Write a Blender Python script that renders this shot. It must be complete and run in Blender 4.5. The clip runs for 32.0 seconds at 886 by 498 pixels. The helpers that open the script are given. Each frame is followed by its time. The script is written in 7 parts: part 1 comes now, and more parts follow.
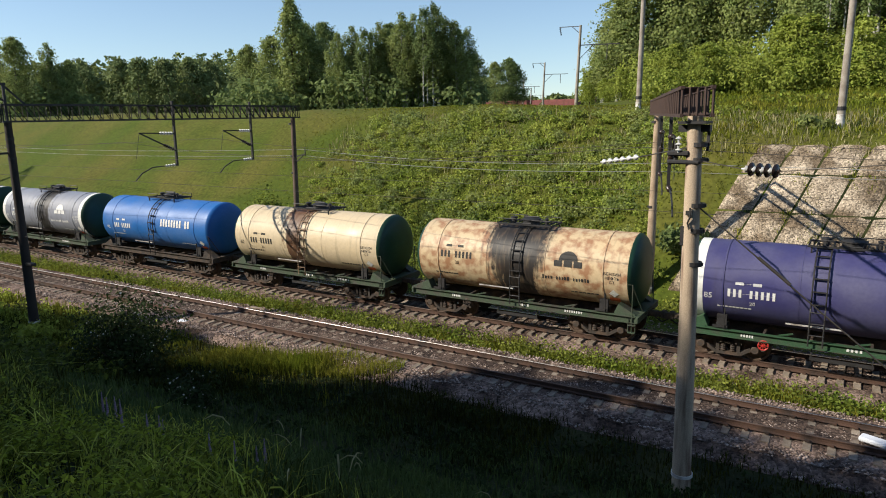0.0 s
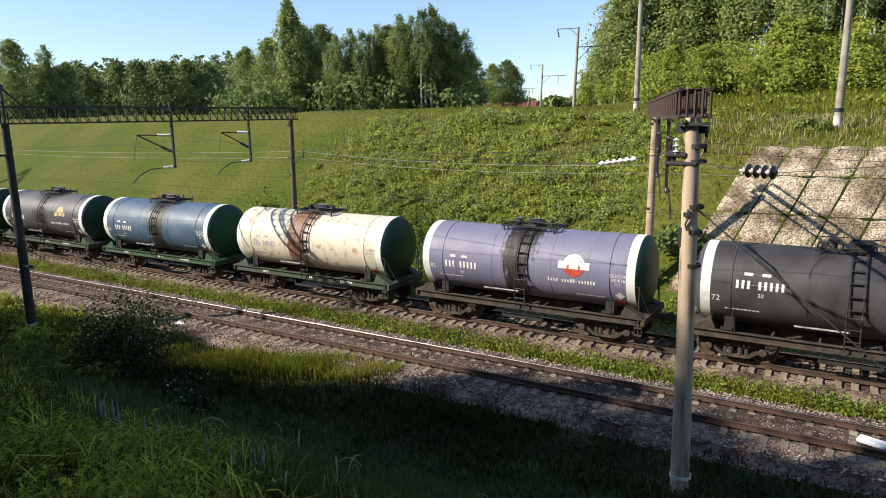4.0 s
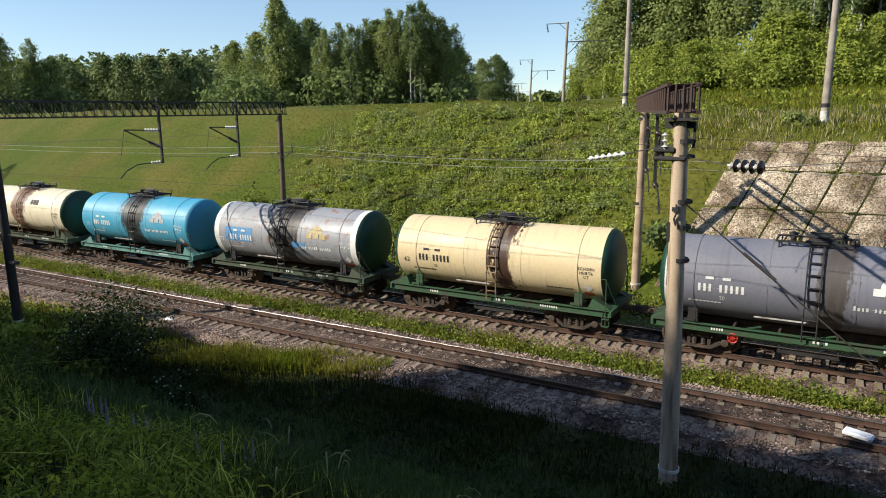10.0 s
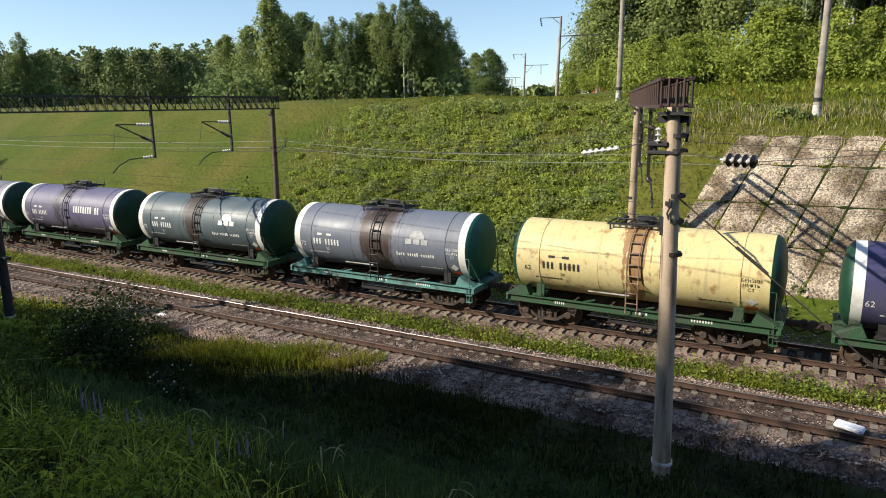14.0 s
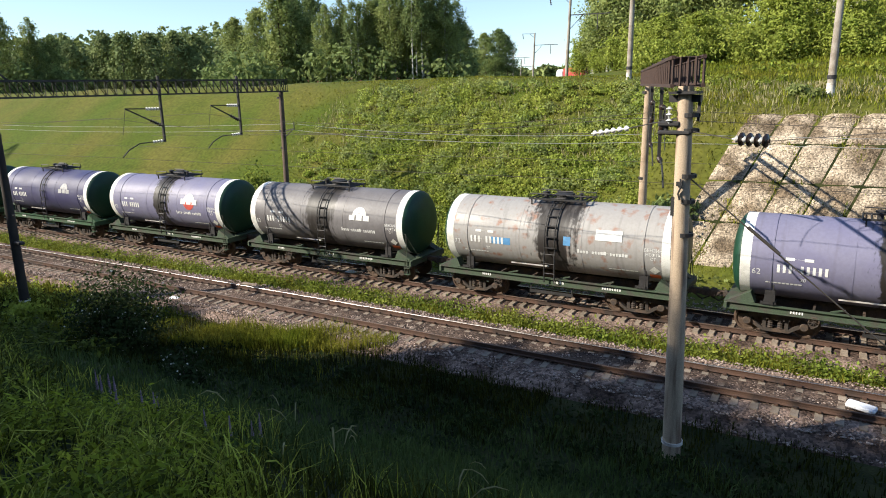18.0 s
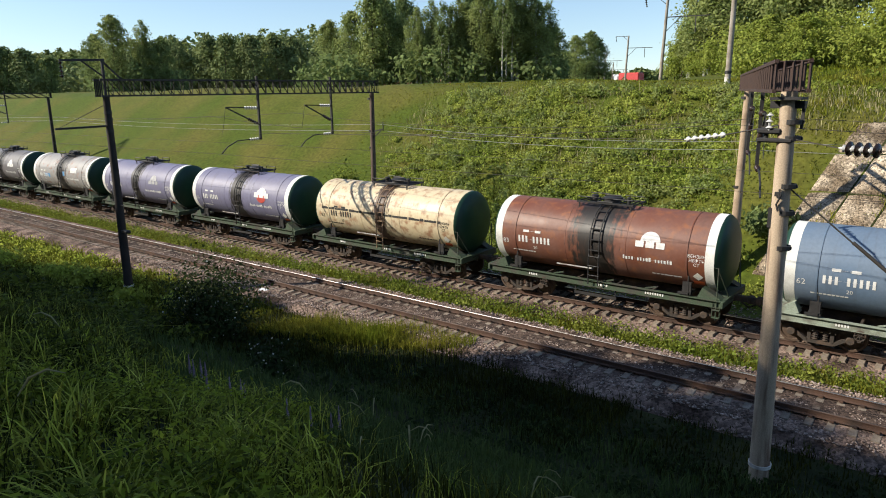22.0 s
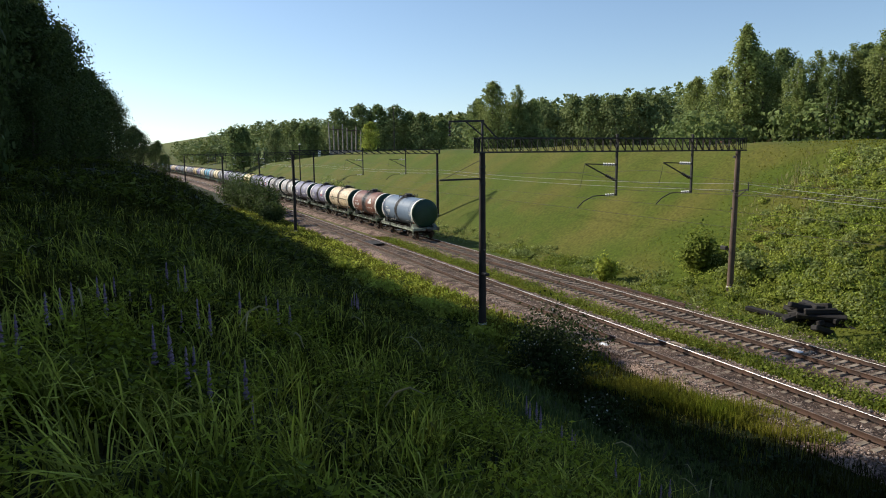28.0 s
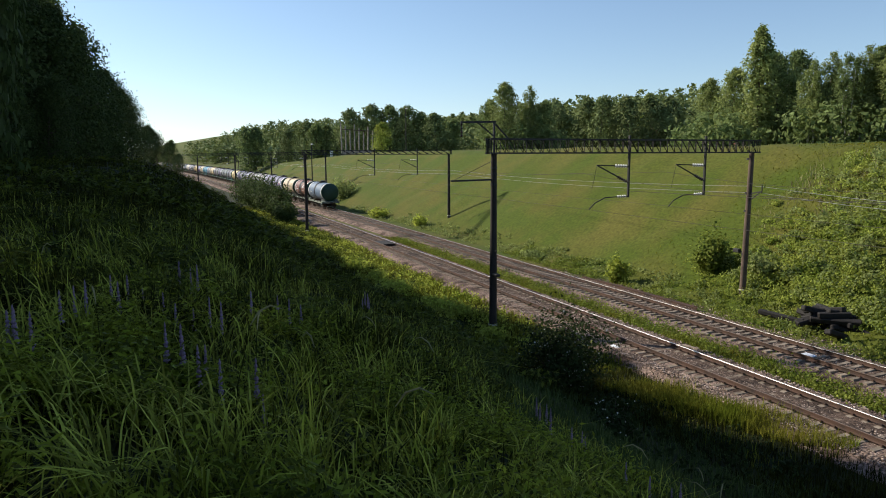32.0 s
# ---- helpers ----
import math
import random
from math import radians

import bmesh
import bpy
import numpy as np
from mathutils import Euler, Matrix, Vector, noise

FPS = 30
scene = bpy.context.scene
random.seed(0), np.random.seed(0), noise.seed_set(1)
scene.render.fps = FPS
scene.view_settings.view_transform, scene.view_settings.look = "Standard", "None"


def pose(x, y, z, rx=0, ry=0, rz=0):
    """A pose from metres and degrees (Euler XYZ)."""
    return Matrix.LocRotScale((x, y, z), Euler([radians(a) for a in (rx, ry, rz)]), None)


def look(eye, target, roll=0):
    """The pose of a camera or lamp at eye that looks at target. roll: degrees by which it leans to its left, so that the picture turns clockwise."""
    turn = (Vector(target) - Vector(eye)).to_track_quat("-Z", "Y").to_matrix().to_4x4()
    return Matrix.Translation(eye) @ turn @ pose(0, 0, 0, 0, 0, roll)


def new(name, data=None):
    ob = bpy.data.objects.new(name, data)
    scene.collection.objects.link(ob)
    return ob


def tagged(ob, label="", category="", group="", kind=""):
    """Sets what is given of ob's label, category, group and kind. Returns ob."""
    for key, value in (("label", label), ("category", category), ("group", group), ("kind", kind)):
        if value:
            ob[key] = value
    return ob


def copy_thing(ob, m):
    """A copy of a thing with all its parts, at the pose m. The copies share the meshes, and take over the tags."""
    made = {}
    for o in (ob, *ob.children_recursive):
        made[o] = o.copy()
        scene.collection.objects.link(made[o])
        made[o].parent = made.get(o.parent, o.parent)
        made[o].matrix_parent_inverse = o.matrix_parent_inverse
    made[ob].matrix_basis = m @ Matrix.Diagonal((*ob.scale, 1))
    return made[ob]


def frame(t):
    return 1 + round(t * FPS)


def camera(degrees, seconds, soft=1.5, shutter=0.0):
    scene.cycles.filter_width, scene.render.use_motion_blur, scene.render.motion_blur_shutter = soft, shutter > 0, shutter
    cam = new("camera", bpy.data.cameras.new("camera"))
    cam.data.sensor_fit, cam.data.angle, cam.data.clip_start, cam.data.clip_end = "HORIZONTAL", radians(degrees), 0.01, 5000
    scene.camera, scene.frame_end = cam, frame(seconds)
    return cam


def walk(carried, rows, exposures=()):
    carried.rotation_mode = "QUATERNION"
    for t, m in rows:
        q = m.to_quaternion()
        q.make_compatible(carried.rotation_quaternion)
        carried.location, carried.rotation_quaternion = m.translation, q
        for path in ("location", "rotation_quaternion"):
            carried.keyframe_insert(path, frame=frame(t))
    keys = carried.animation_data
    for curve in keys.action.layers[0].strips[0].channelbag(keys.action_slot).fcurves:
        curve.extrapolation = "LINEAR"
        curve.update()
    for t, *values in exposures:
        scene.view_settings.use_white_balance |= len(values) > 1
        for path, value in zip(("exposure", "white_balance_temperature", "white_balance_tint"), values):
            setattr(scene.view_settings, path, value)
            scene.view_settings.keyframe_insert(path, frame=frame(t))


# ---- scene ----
cam = camera(65.68, 32.0, soft=1.0)
EYE = (0.0, 0.0, 8.94)
PATH = [
    (0.0, pose(*EYE, 79.03, 0.92, 33.69)),
    (0.5, pose(*EYE, 79.07, 0.86, 33.76)),
    (1.0, pose(*EYE, 79.21, 0.84, 33.77)),
    (1.5, pose(*EYE, 79.15, 0.98, 33.58)),
    (2.0, pose(*EYE, 79.27, 0.79, 33.44)),
    (2.5, pose(*EYE, 79.27, 0.90, 33.22)),
    (4.5, pose(*EYE, 79.15, 0.97, 33.58)),
    (5.0, pose(*EYE, 79.05, 0.94, 33.21)),
    (5.5, pose(*EYE, 79.12, 1.07, 33.33)),
    (6.0, pose(*EYE, 79.09, 1.01, 33.69)),
    (6.5, pose(*EYE, 79.32, 0.98, 33.34)),
    (7.0, pose(*EYE, 79.13, 1.04, 33.26)),
    (7.5, pose(*EYE, 78.75, 1.02, 33.34)),
    (8.0, pose(*EYE, 78.85, 1.05, 33.27)),
    (8.5, pose(*EYE, 78.86, 0.92, 32.88)),
    (9.0, pose(*EYE, 78.95, 1.00, 32.80)),
    (9.5, pose(*EYE, 78.63, 1.06, 32.83)),
    (10.0, pose(*EYE, 78.75, 0.91, 32.66)),
    (10.5, pose(*EYE, 78.71, 0.92, 32.74)),
    (11.0, pose(*EYE, 78.60, 0.97, 32.71)),
    (11.5, pose(*EYE, 78.55, 0.98, 32.66)),
    (12.0, pose(*EYE, 78.61, 0.95, 32.70)),
    (12.5, pose(*EYE, 78.75, 0.98, 32.55)),
    (13.0, pose(*EYE, 78.41, 1.03, 32.65)),
    (13.5, pose(*EYE, 78.32, 0.99, 32.54)),
    (14.0, pose(*EYE, 78.29, 0.93, 32.13)),
    (14.5, pose(*EYE, 78.08, 1.02, 32.08)),
    (16.5, pose(*EYE, 76.63, 1.02, 30.77)),
    (17.0, pose(*EYE, 76.86, 1.35, 32.98)),
    (17.5, pose(*EYE, 76.43, 1.31, 33.72)),
    (18.0, pose(*EYE, 76.81, 1.45, 32.85)),
    (18.5, pose(*EYE, 76.48, 1.38, 32.42)),
    (19.0, pose(*EYE, 76.53, 1.45, 32.18)),
    (19.5, pose(*EYE, 76.59, 1.73, 32.52)),
    (20.0, pose(*EYE, 76.41, 1.46, 32.35)),
    (20.5, pose(*EYE, 76.70, 1.55, 32.12)),
    (21.0, pose(*EYE, 76.55, 1.58, 32.53)),
    (21.5, pose(*EYE, 76.72, 1.37, 34.21)),
    (22.0, pose(*EYE, 77.14, 0.83, 40.04)),
    (22.5, pose(*EYE, 77.09, 1.40, 47.15)),
    (23.0, pose(*EYE, 77.99, 1.54, 51.73)),
    (23.5, pose(*EYE, 78.94, 1.40, 55.08)),
    (24.0, pose(*EYE, 80.24, 1.19, 58.37)),
    (24.5, pose(*EYE, 81.16, 1.09, 62.45)),
    (25.0, pose(*EYE, 81.72, 0.93, 66.36)),
    (25.5, pose(*EYE, 82.32, 0.77, 67.52)),
    (26.0, pose(*EYE, 82.97, 0.81, 68.38)),
    (26.5, pose(*EYE, 82.61, 0.58, 68.66)),
    (28.5, pose(*EYE, 82.04, 0.44, 68.98)),
    (29.0, pose(*EYE, 82.36, 0.39, 69.66)),
    (29.5, pose(*EYE, 82.65, 0.40, 70.33)),
    (30.0, pose(*EYE, 82.55, 0.39, 70.18)),
    (30.5, pose(*EYE, 82.48, 0.30, 70.00)),
    (31.0, pose(*EYE, 82.42, 0.41, 69.76)),
    (31.5, pose(*EYE, 82.31, 0.32, 69.76)),
    (32.0, pose(*EYE, 82.17, 0.23, 69.86)),
]
walk(cam, PATH, [(0.0, 0.31), (1.0, 0.42), (2.0, 0.58), (5.0, 0.64), (6.0, 0.46), (7.0, 0.42), (8.0, 0.29), (9.0, 0.43), (11.0, 0.42), (12.0, 0.50), (13.0, 0.57), (14.0, 0.50), (17.0, 0.71), (18.0, 0.80), (20.0, 0.77), (21.0, 0.70), (22.0, 0.47), (23.0, 0.62), (24.0, 0.50), (25.0, 0.32), (26.0, 0.27), (32.0, 0.26)])


# ---- light ----
SUN_TO = Vector((1.08, 1.05, -1.0)).normalized()
world = bpy.data.worlds.new("sky")
scene.world = world
world.use_nodes = True
wn, wl = world.node_tree.nodes, world.node_tree.links
sky = wn.new("ShaderNodeTexSky")
sky.sky_type, sky.sun_disc = "NISHITA", False
sky.sun_elevation = math.asin(-SUN_TO.z)
sky.sun_rotation = math.atan2(-SUN_TO.x, -SUN_TO.y)
sky.air_density, sky.dust_density, sky.ozone_density = 1.0, 0.3, 2.2
wn["Background"].inputs["Strength"].default_value = 0.125
way, lifted = wn.new("ShaderNodeTexCoord"), wn.new("ShaderNodeVectorMath")
lifted.operation = "ADD"
lifted.inputs[1].default_value = (0, 0, 0.03)
wl.new(way.outputs["Generated"], lifted.inputs[0])
wl.new(lifted.outputs[0], sky.inputs["Vector"])
wl.new(sky.outputs["Color"], wn["Background"].inputs["Color"])
sun = new("sun", bpy.data.lights.new("sun", "SUN"))
sun.data.energy, sun.data.angle, sun.data.color = 5.0, radians(0.55), (1.0, 0.92, 0.78)
sun.matrix_world = look((0, 0, 60), Vector((0, 0, 60)) + SUN_TO)


# ---- materials ----
def mat(name, color, rough=0.7, metal=0.0, vary=0.25, scale=6.0, fine=60.0, bump=0.15, second=None, mix=(0.45, 0.65), spec=0.5, island=0.0, obrand=0.0, stretch=None):
    """A procedural surface: base colour, a second tone in patches, fine grain and relief."""
    m = bpy.data.materials.new(name)
    m.use_nodes = True
    n, l = m.node_tree.nodes, m.node_tree.links
    b = n["Principled BSDF"]
    b.inputs["Roughness"].default_value, b.inputs["Metallic"].default_value = rough, metal
    b.inputs["Specular IOR Level"].default_value = spec
    tc = n.new("ShaderNodeTexCoord")
    big, small = n.new("ShaderNodeTexNoise"), n.new("ShaderNodeTexNoise")
    big.inputs["Scale"].default_value, big.inputs["Detail"].default_value = scale, 5
    small.inputs["Scale"].default_value, small.inputs["Detail"].default_value = fine, 4
    for k in (big, small):
        l.new(tc.outputs["Object"], k.inputs["Vector"])
    if stretch:
        mp = n.new("ShaderNodeMapping")
        mp.inputs["Scale"].default_value = stretch
        l.new(tc.outputs["Object"], mp.inputs["Vector"])
        l.new(mp.outputs[0], big.inputs["Vector"])
    ramp = n.new("ShaderNodeMapRange")
    ramp.inputs["From Min"].default_value, ramp.inputs["From Max"].default_value = mix
    l.new(big.outputs["Fac"], ramp.inputs["Value"])
    base = n.new("ShaderNodeMix")
    base.data_type = "RGBA"
    second = second or tuple(c * (1 - vary) for c in color)
    base.inputs[6].default_value, base.inputs[7].default_value = (*color, 1), (*second, 1)
    l.new(ramp.outputs["Result"], base.inputs[0])
    hsv = n.new("ShaderNodeHueSaturation")
    l.new(base.outputs[2], hsv.inputs["Color"])
    val = n.new("ShaderNodeMapRange")
    val.inputs["From Min"].default_value, val.inputs["From Max"].default_value = 0.3, 0.7
    val.inputs["To Min"].default_value, val.inputs["To Max"].default_value = 1 - vary * 0.6, 1 + vary * 0.6
    l.new(small.outputs["Fac"], val.inputs["Value"])
    last = val.outputs["Result"]
    for amount, node, out in ((island, "ShaderNodeNewGeometry", "Random Per Island"), (obrand, "ShaderNodeObjectInfo", "Random")):
        if amount:
            g = n.new(node)
            r = n.new("ShaderNodeMapRange")
            r.inputs["To Min"].default_value, r.inputs["To Max"].default_value = 1 - amount, 1 + amount
            l.new(g.outputs[out], r.inputs["Value"])
            mu = n.new("ShaderNodeMath")
            mu.operation = "MULTIPLY"
            l.new(last, mu.inputs[0]), l.new(r.outputs["Result"], mu.inputs[1])
            last = mu.outputs[0]
    l.new(last, hsv.inputs["Value"])
    l.new(hsv.outputs["Color"], b.inputs["Base Color"])
    if bump:
        bp = n.new("ShaderNodeBump")
        bp.inputs["Strength"].default_value, bp.inputs["Distance"].default_value = bump, 0.02
        l.new(small.outputs["Fac"], bp.inputs["Height"])
        l.new(bp.outputs["Normal"], b.inputs["Normal"])
    return m


def leaf_mat(name, color, second, through_light=0.35, island=0.35, scale=0.35, rough=0.7, spec=0.12):
    """Foliage: two greens in patches, each leaf its own shade, light shining through."""
    m = mat(name, color, rough, 0, 0.2, scale, 3.0, 0, second, (0.35, 0.65), spec, island, 0.12)
    n, l = m.node_tree.nodes, m.node_tree.links
    b, hsv = n["Principled BSDF"], next(k for k in n if k.type == "HUE_SAT")
    tr, mx = n.new("ShaderNodeBsdfTranslucent"), n.new("ShaderNodeMixShader")
    l.new(hsv.outputs["Color"], tr.inputs["Color"])
    mx.inputs[0].default_value = through_light
    l.new(b.outputs[0], mx.inputs[1]), l.new(tr.outputs[0], mx.inputs[2])
    l.new(mx.outputs[0], n["Material Output"].inputs["Surface"])
    return m


def gravel_mat(name, light, dark, cells=13.0, patch=0.8, bump=1.0, obrand=0.0):
    """Broken stone: a grain of small cells, each its own shade, with dirt in broad patches."""
    m = mat(name, light, 0.95, 0, 0.35, patch, 30.0, 0, dark, (0.40, 0.62), 0.2, 0, obrand)
    n, l = m.node_tree.nodes, m.node_tree.links
    b, hsv, tc = n["Principled BSDF"], next(k for k in n if k.type == "HUE_SAT"), next(k for k in n if k.type == "TEX_COORD")
    vo, to_grey, rng_, mul = n.new("ShaderNodeTexVoronoi"), n.new("ShaderNodeRGBToBW"), n.new("ShaderNodeMapRange"), n.new("ShaderNodeMath")
    vo.inputs["Scale"].default_value = cells
    l.new(tc.outputs["Object"], vo.inputs["Vector"])
    l.new(vo.outputs["Color"], to_grey.inputs[0])
    l.new(to_grey.outputs[0], rng_.inputs["Value"])
    rng_.inputs["From Min"].default_value, rng_.inputs["From Max"].default_value = 0.2, 0.8
    rng_.inputs["To Min"].default_value, rng_.inputs["To Max"].default_value = 0.45, 1.5
    mul.operation = "MULTIPLY"
    old = hsv.inputs["Value"].links[0].from_socket
    l.new(old, mul.inputs[0]), l.new(rng_.outputs["Result"], mul.inputs[1])
    l.new(mul.outputs[0], hsv.inputs["Value"])
    bp = n.new("ShaderNodeBump")
    bp.inputs["Strength"].default_value, bp.inputs["Distance"].default_value = bump, 0.03
    bp.invert = True
    l.new(vo.outputs["Distance"], bp.inputs["Height"])
    l.new(bp.outputs["Normal"], b.inputs["Normal"])
    return m


M = dict(
    # Near-bank earth: a ground tone darkened to carry the bank's shade.
    earth_shaded=mat("earth darkened for bank shade", (0.014, 0.020, 0.005), 0.95, 0, 0.5, 0.8, 14.0, 0.8, (0.034, 0.038, 0.011), (0.42, 0.62), 0.2),
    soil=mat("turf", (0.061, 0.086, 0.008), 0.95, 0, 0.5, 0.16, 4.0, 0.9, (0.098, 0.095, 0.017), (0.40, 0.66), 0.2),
    ballast=gravel_mat("crushed stone", (0.235, 0.168, 0.135), (0.066, 0.043, 0.033)),
    stone=mat("ballast stone", (0.36, 0.285, 0.24), 0.9, 0, 0.3, 3.0, 30.0, 0.4, (0.13, 0.092, 0.072), (0.4, 0.6), 0.3, 0.6),
    sleeper=mat("weathered concrete sleeper", (0.25, 0.205, 0.16), 0.9, 0, 0.35, 2.5, 40.0, 0.4, (0.13, 0.095, 0.072), (0.4, 0.65), 0.2, 0, 0.22),
    rail_side=mat("rusty rail", (0.085, 0.046, 0.031), 0.85, 0.1, 0.35, 1.5, 40, 0.3, (0.04, 0.026, 0.02)),
    rail_dull=mat("dull brown rail head", (0.14, 0.10, 0.08), 0.55, 0.6, 0.2, 3, 60, 0.05),
    rail_top=mat("polished rail head", (0.62, 0.58, 0.54), 0.30, 1.0, 0.1, 3, 60, 0.05),
    concrete=mat("weathered concrete pole", (0.42, 0.315, 0.215), 0.9, 0, 0.35, 1.6, 45, 0.4, (0.27, 0.19, 0.125)),
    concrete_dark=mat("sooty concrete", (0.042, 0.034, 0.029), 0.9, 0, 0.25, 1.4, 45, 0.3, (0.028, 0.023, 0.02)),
    concrete_brown=mat("brown stained concrete", (0.135, 0.095, 0.07), 0.9, 0, 0.3, 1.4, 45, 0.3, (0.075, 0.052, 0.042)),
    whitewash=mat("flaking whitewash", (0.66, 0.63, 0.58), 0.9, 0, 0.2, 5, 40, 0.2, (0.42, 0.38, 0.33)),
    ballast_oily=gravel_mat("oil-browned crushed stone", (0.105, 0.072, 0.055), (0.042, 0.029, 0.023)),
    slab=gravel_mat("weathered revetment concrete", (0.42, 0.345, 0.255), (0.15, 0.112, 0.074), 14.0, 0.8, 0.9, 0.2),
    steel_dark=mat("dark painted steel", (0.035, 0.033, 0.033), 0.6, 0.2, 0.3, 4, 50, 0.15),
    steel_rust=mat("rusty lattice steel", (0.06, 0.034, 0.026), 0.8, 0.1, 0.35, 2.5, 40, 0.3, (0.05, 0.03, 0.025)),
    wire=mat("copper wire", (0.10, 0.085, 0.07), 0.5, 0.6, 0.1, 3, 50, 0),
    wire_bright=mat("aluminium wire", (0.55, 0.55, 0.52), 0.4, 0.7, 0.1, 3, 50, 0),
    porcelain=mat("white porcelain", (0.60, 0.60, 0.58), 0.3, 0, 0.1, 8, 50, 0),
    porcelain_dark=mat("brown porcelain", (0.035, 0.022, 0.018), 0.2, 0, 0.1, 8, 50, 0),
    under=mat("grimy underframe iron", (0.045, 0.036, 0.03), 0.85, 0.1, 0.4, 3, 30, 0.3, (0.09, 0.06, 0.042)),
    wheel=mat("worn wheel steel", (0.10, 0.065, 0.045), 0.7, 0.3, 0.3, 6, 40, 0.15),
    white=mat("white paint", (0.74, 0.74, 0.70), 0.6, 0, 0.2, 2.2, 30, 0.1, (0.52, 0.50, 0.45), (0.5, 0.8)),
    lettering=mat("lettering white", (0.72, 0.72, 0.70), 0.7, 0, 0.15, 5, 40, 0),
    letter_black=mat("lettering black", (0.03, 0.028, 0.025), 0.7, 0, 0.2, 5, 40, 0),
    letter_dim=mat("faded lettering", (0.42, 0.42, 0.43), 0.7, 0, 0.25, 5, 40, 0),
    letter_gold=mat("faded ochre lettering", (0.52, 0.42, 0.22), 0.7, 0, 0.25, 5, 40, 0),
    logo_red=mat("logo red", (0.46, 0.06, 0.04), 0.6, 0, 0.2, 5, 40, 0),
    logo_blue=mat("logo blue", (0.10, 0.28, 0.52), 0.6, 0, 0.2, 5, 40, 0),
    orange=mat("orange placard", (0.62, 0.12, 0.03), 0.6, 0, 0.2, 6, 40, 0),
    red=mat("red paint", (0.50, 0.035, 0.025), 0.55, 0, 0.2, 5, 40, 0),
    end_green=mat("dark green tank end", (0.007, 0.040, 0.022), 0.5, 0, 0.3, 1.2, 25, 0.08, (0.011, 0.055, 0.03)),
    bark=mat("brown bark", (0.10, 0.075, 0.055), 0.95, 0, 0.35, 3, 30, 0.6),
    birch=mat("birch bark", (0.42, 0.40, 0.36), 0.85, 0, 0.25, 2.5, 18, 0.3, (0.10, 0.09, 0.08), (0.58, 0.66)),
    leaf=leaf_mat("green leaves", (0.21, 0.262, 0.085), (0.30, 0.335, 0.115), 0.48, 0.35),
    leaf_dark=leaf_mat("dark green leaves", (0.145, 0.195, 0.068), (0.20, 0.25, 0.09), 0.46, 0.35),
    leaf_far=leaf_mat("hazy forest leaves", (0.125, 0.165, 0.065), (0.20, 0.23, 0.075), 0.15, 0.25, 0.06),
    leaf_bright=leaf_mat("fresh bright leaves", (0.33, 0.39, 0.06), (0.40, 0.43, 0.08), 0.5),
    # Darker copy of the leaf tone, with the grove's shade put into it.
    leaf_shade=leaf_mat("leaves darkened for shade", (0.052, 0.080, 0.024), (0.085, 0.118, 0.034)),
    leaf_light=leaf_mat("bright green leaves", (0.165, 0.22, 0.036), (0.245, 0.275, 0.052), 0.4, 0.4),
    # Meadow grass in two tones: shade put into this one, sun into grass_gold.
    grass=leaf_mat("grass darkened for shade", (0.024, 0.029, 0.004), (0.050, 0.054, 0.007), 0.35, 0.65, 0.5),
    # Highlights painted in by a pale colour; the blades have hardly any gloss.
    grass_bright=leaf_mat("grass blades pale as highlights", (0.20, 0.24, 0.022), (0.42, 0.43, 0.075), 0.4, 0.7, 0.8),
    grass_gold=leaf_mat("grass in sunlit tone", (0.130, 0.168, 0.014), (0.205, 0.195, 0.027), 0.35, 0.45, 0.4),
    herb=leaf_mat("meadow herb leaves", (0.105, 0.138, 0.010), (0.25, 0.285, 0.024), 0.4, 0.7, 0.9),
    concrete_streaked=mat("rust-streaked concrete pole", (0.47, 0.365, 0.26), 0.9, 0, 0.3, 1.5, 45, 0.4, (0.15, 0.085, 0.055), (0.50, 0.74), stretch=(5, 5, 0.45)),
    concrete_grey=mat("grey concrete pole", (0.34, 0.30, 0.25), 0.9, 0, 0.3, 1.6, 45, 0.4, (0.22, 0.18, 0.14)),
    leaf_bush=leaf_mat("dark bush leaves", (0.026, 0.042, 0.012), (0.045, 0.066, 0.02)),
    # Same herb leaves in a darker copy that paints in the bank's shade.
    herb_shade=leaf_mat("meadow herb leaves toned for shade", (0.055, 0.076, 0.008), (0.125, 0.150, 0.016), 0.35, 0.6, 0.9),
    leaf_lime=leaf_mat("lime green leaves", (0.245, 0.305, 0.055), (0.33, 0.365, 0.075), 0.45, 0.35),
    straw=leaf_mat("pale grass heads", (0.36, 0.31, 0.17), (0.26, 0.25, 0.12), 0.25, 0.3, 1.0),
    lupin=leaf_mat("violet flowers", (0.22, 0.14, 0.24), (0.36, 0.28, 0.36), 0.2, 0.3, 2.0),
    flower_white=leaf_mat("white flowers", (0.62, 0.62, 0.52), (0.5, 0.5, 0.42), 0.2, 0.2, 2.0),
)


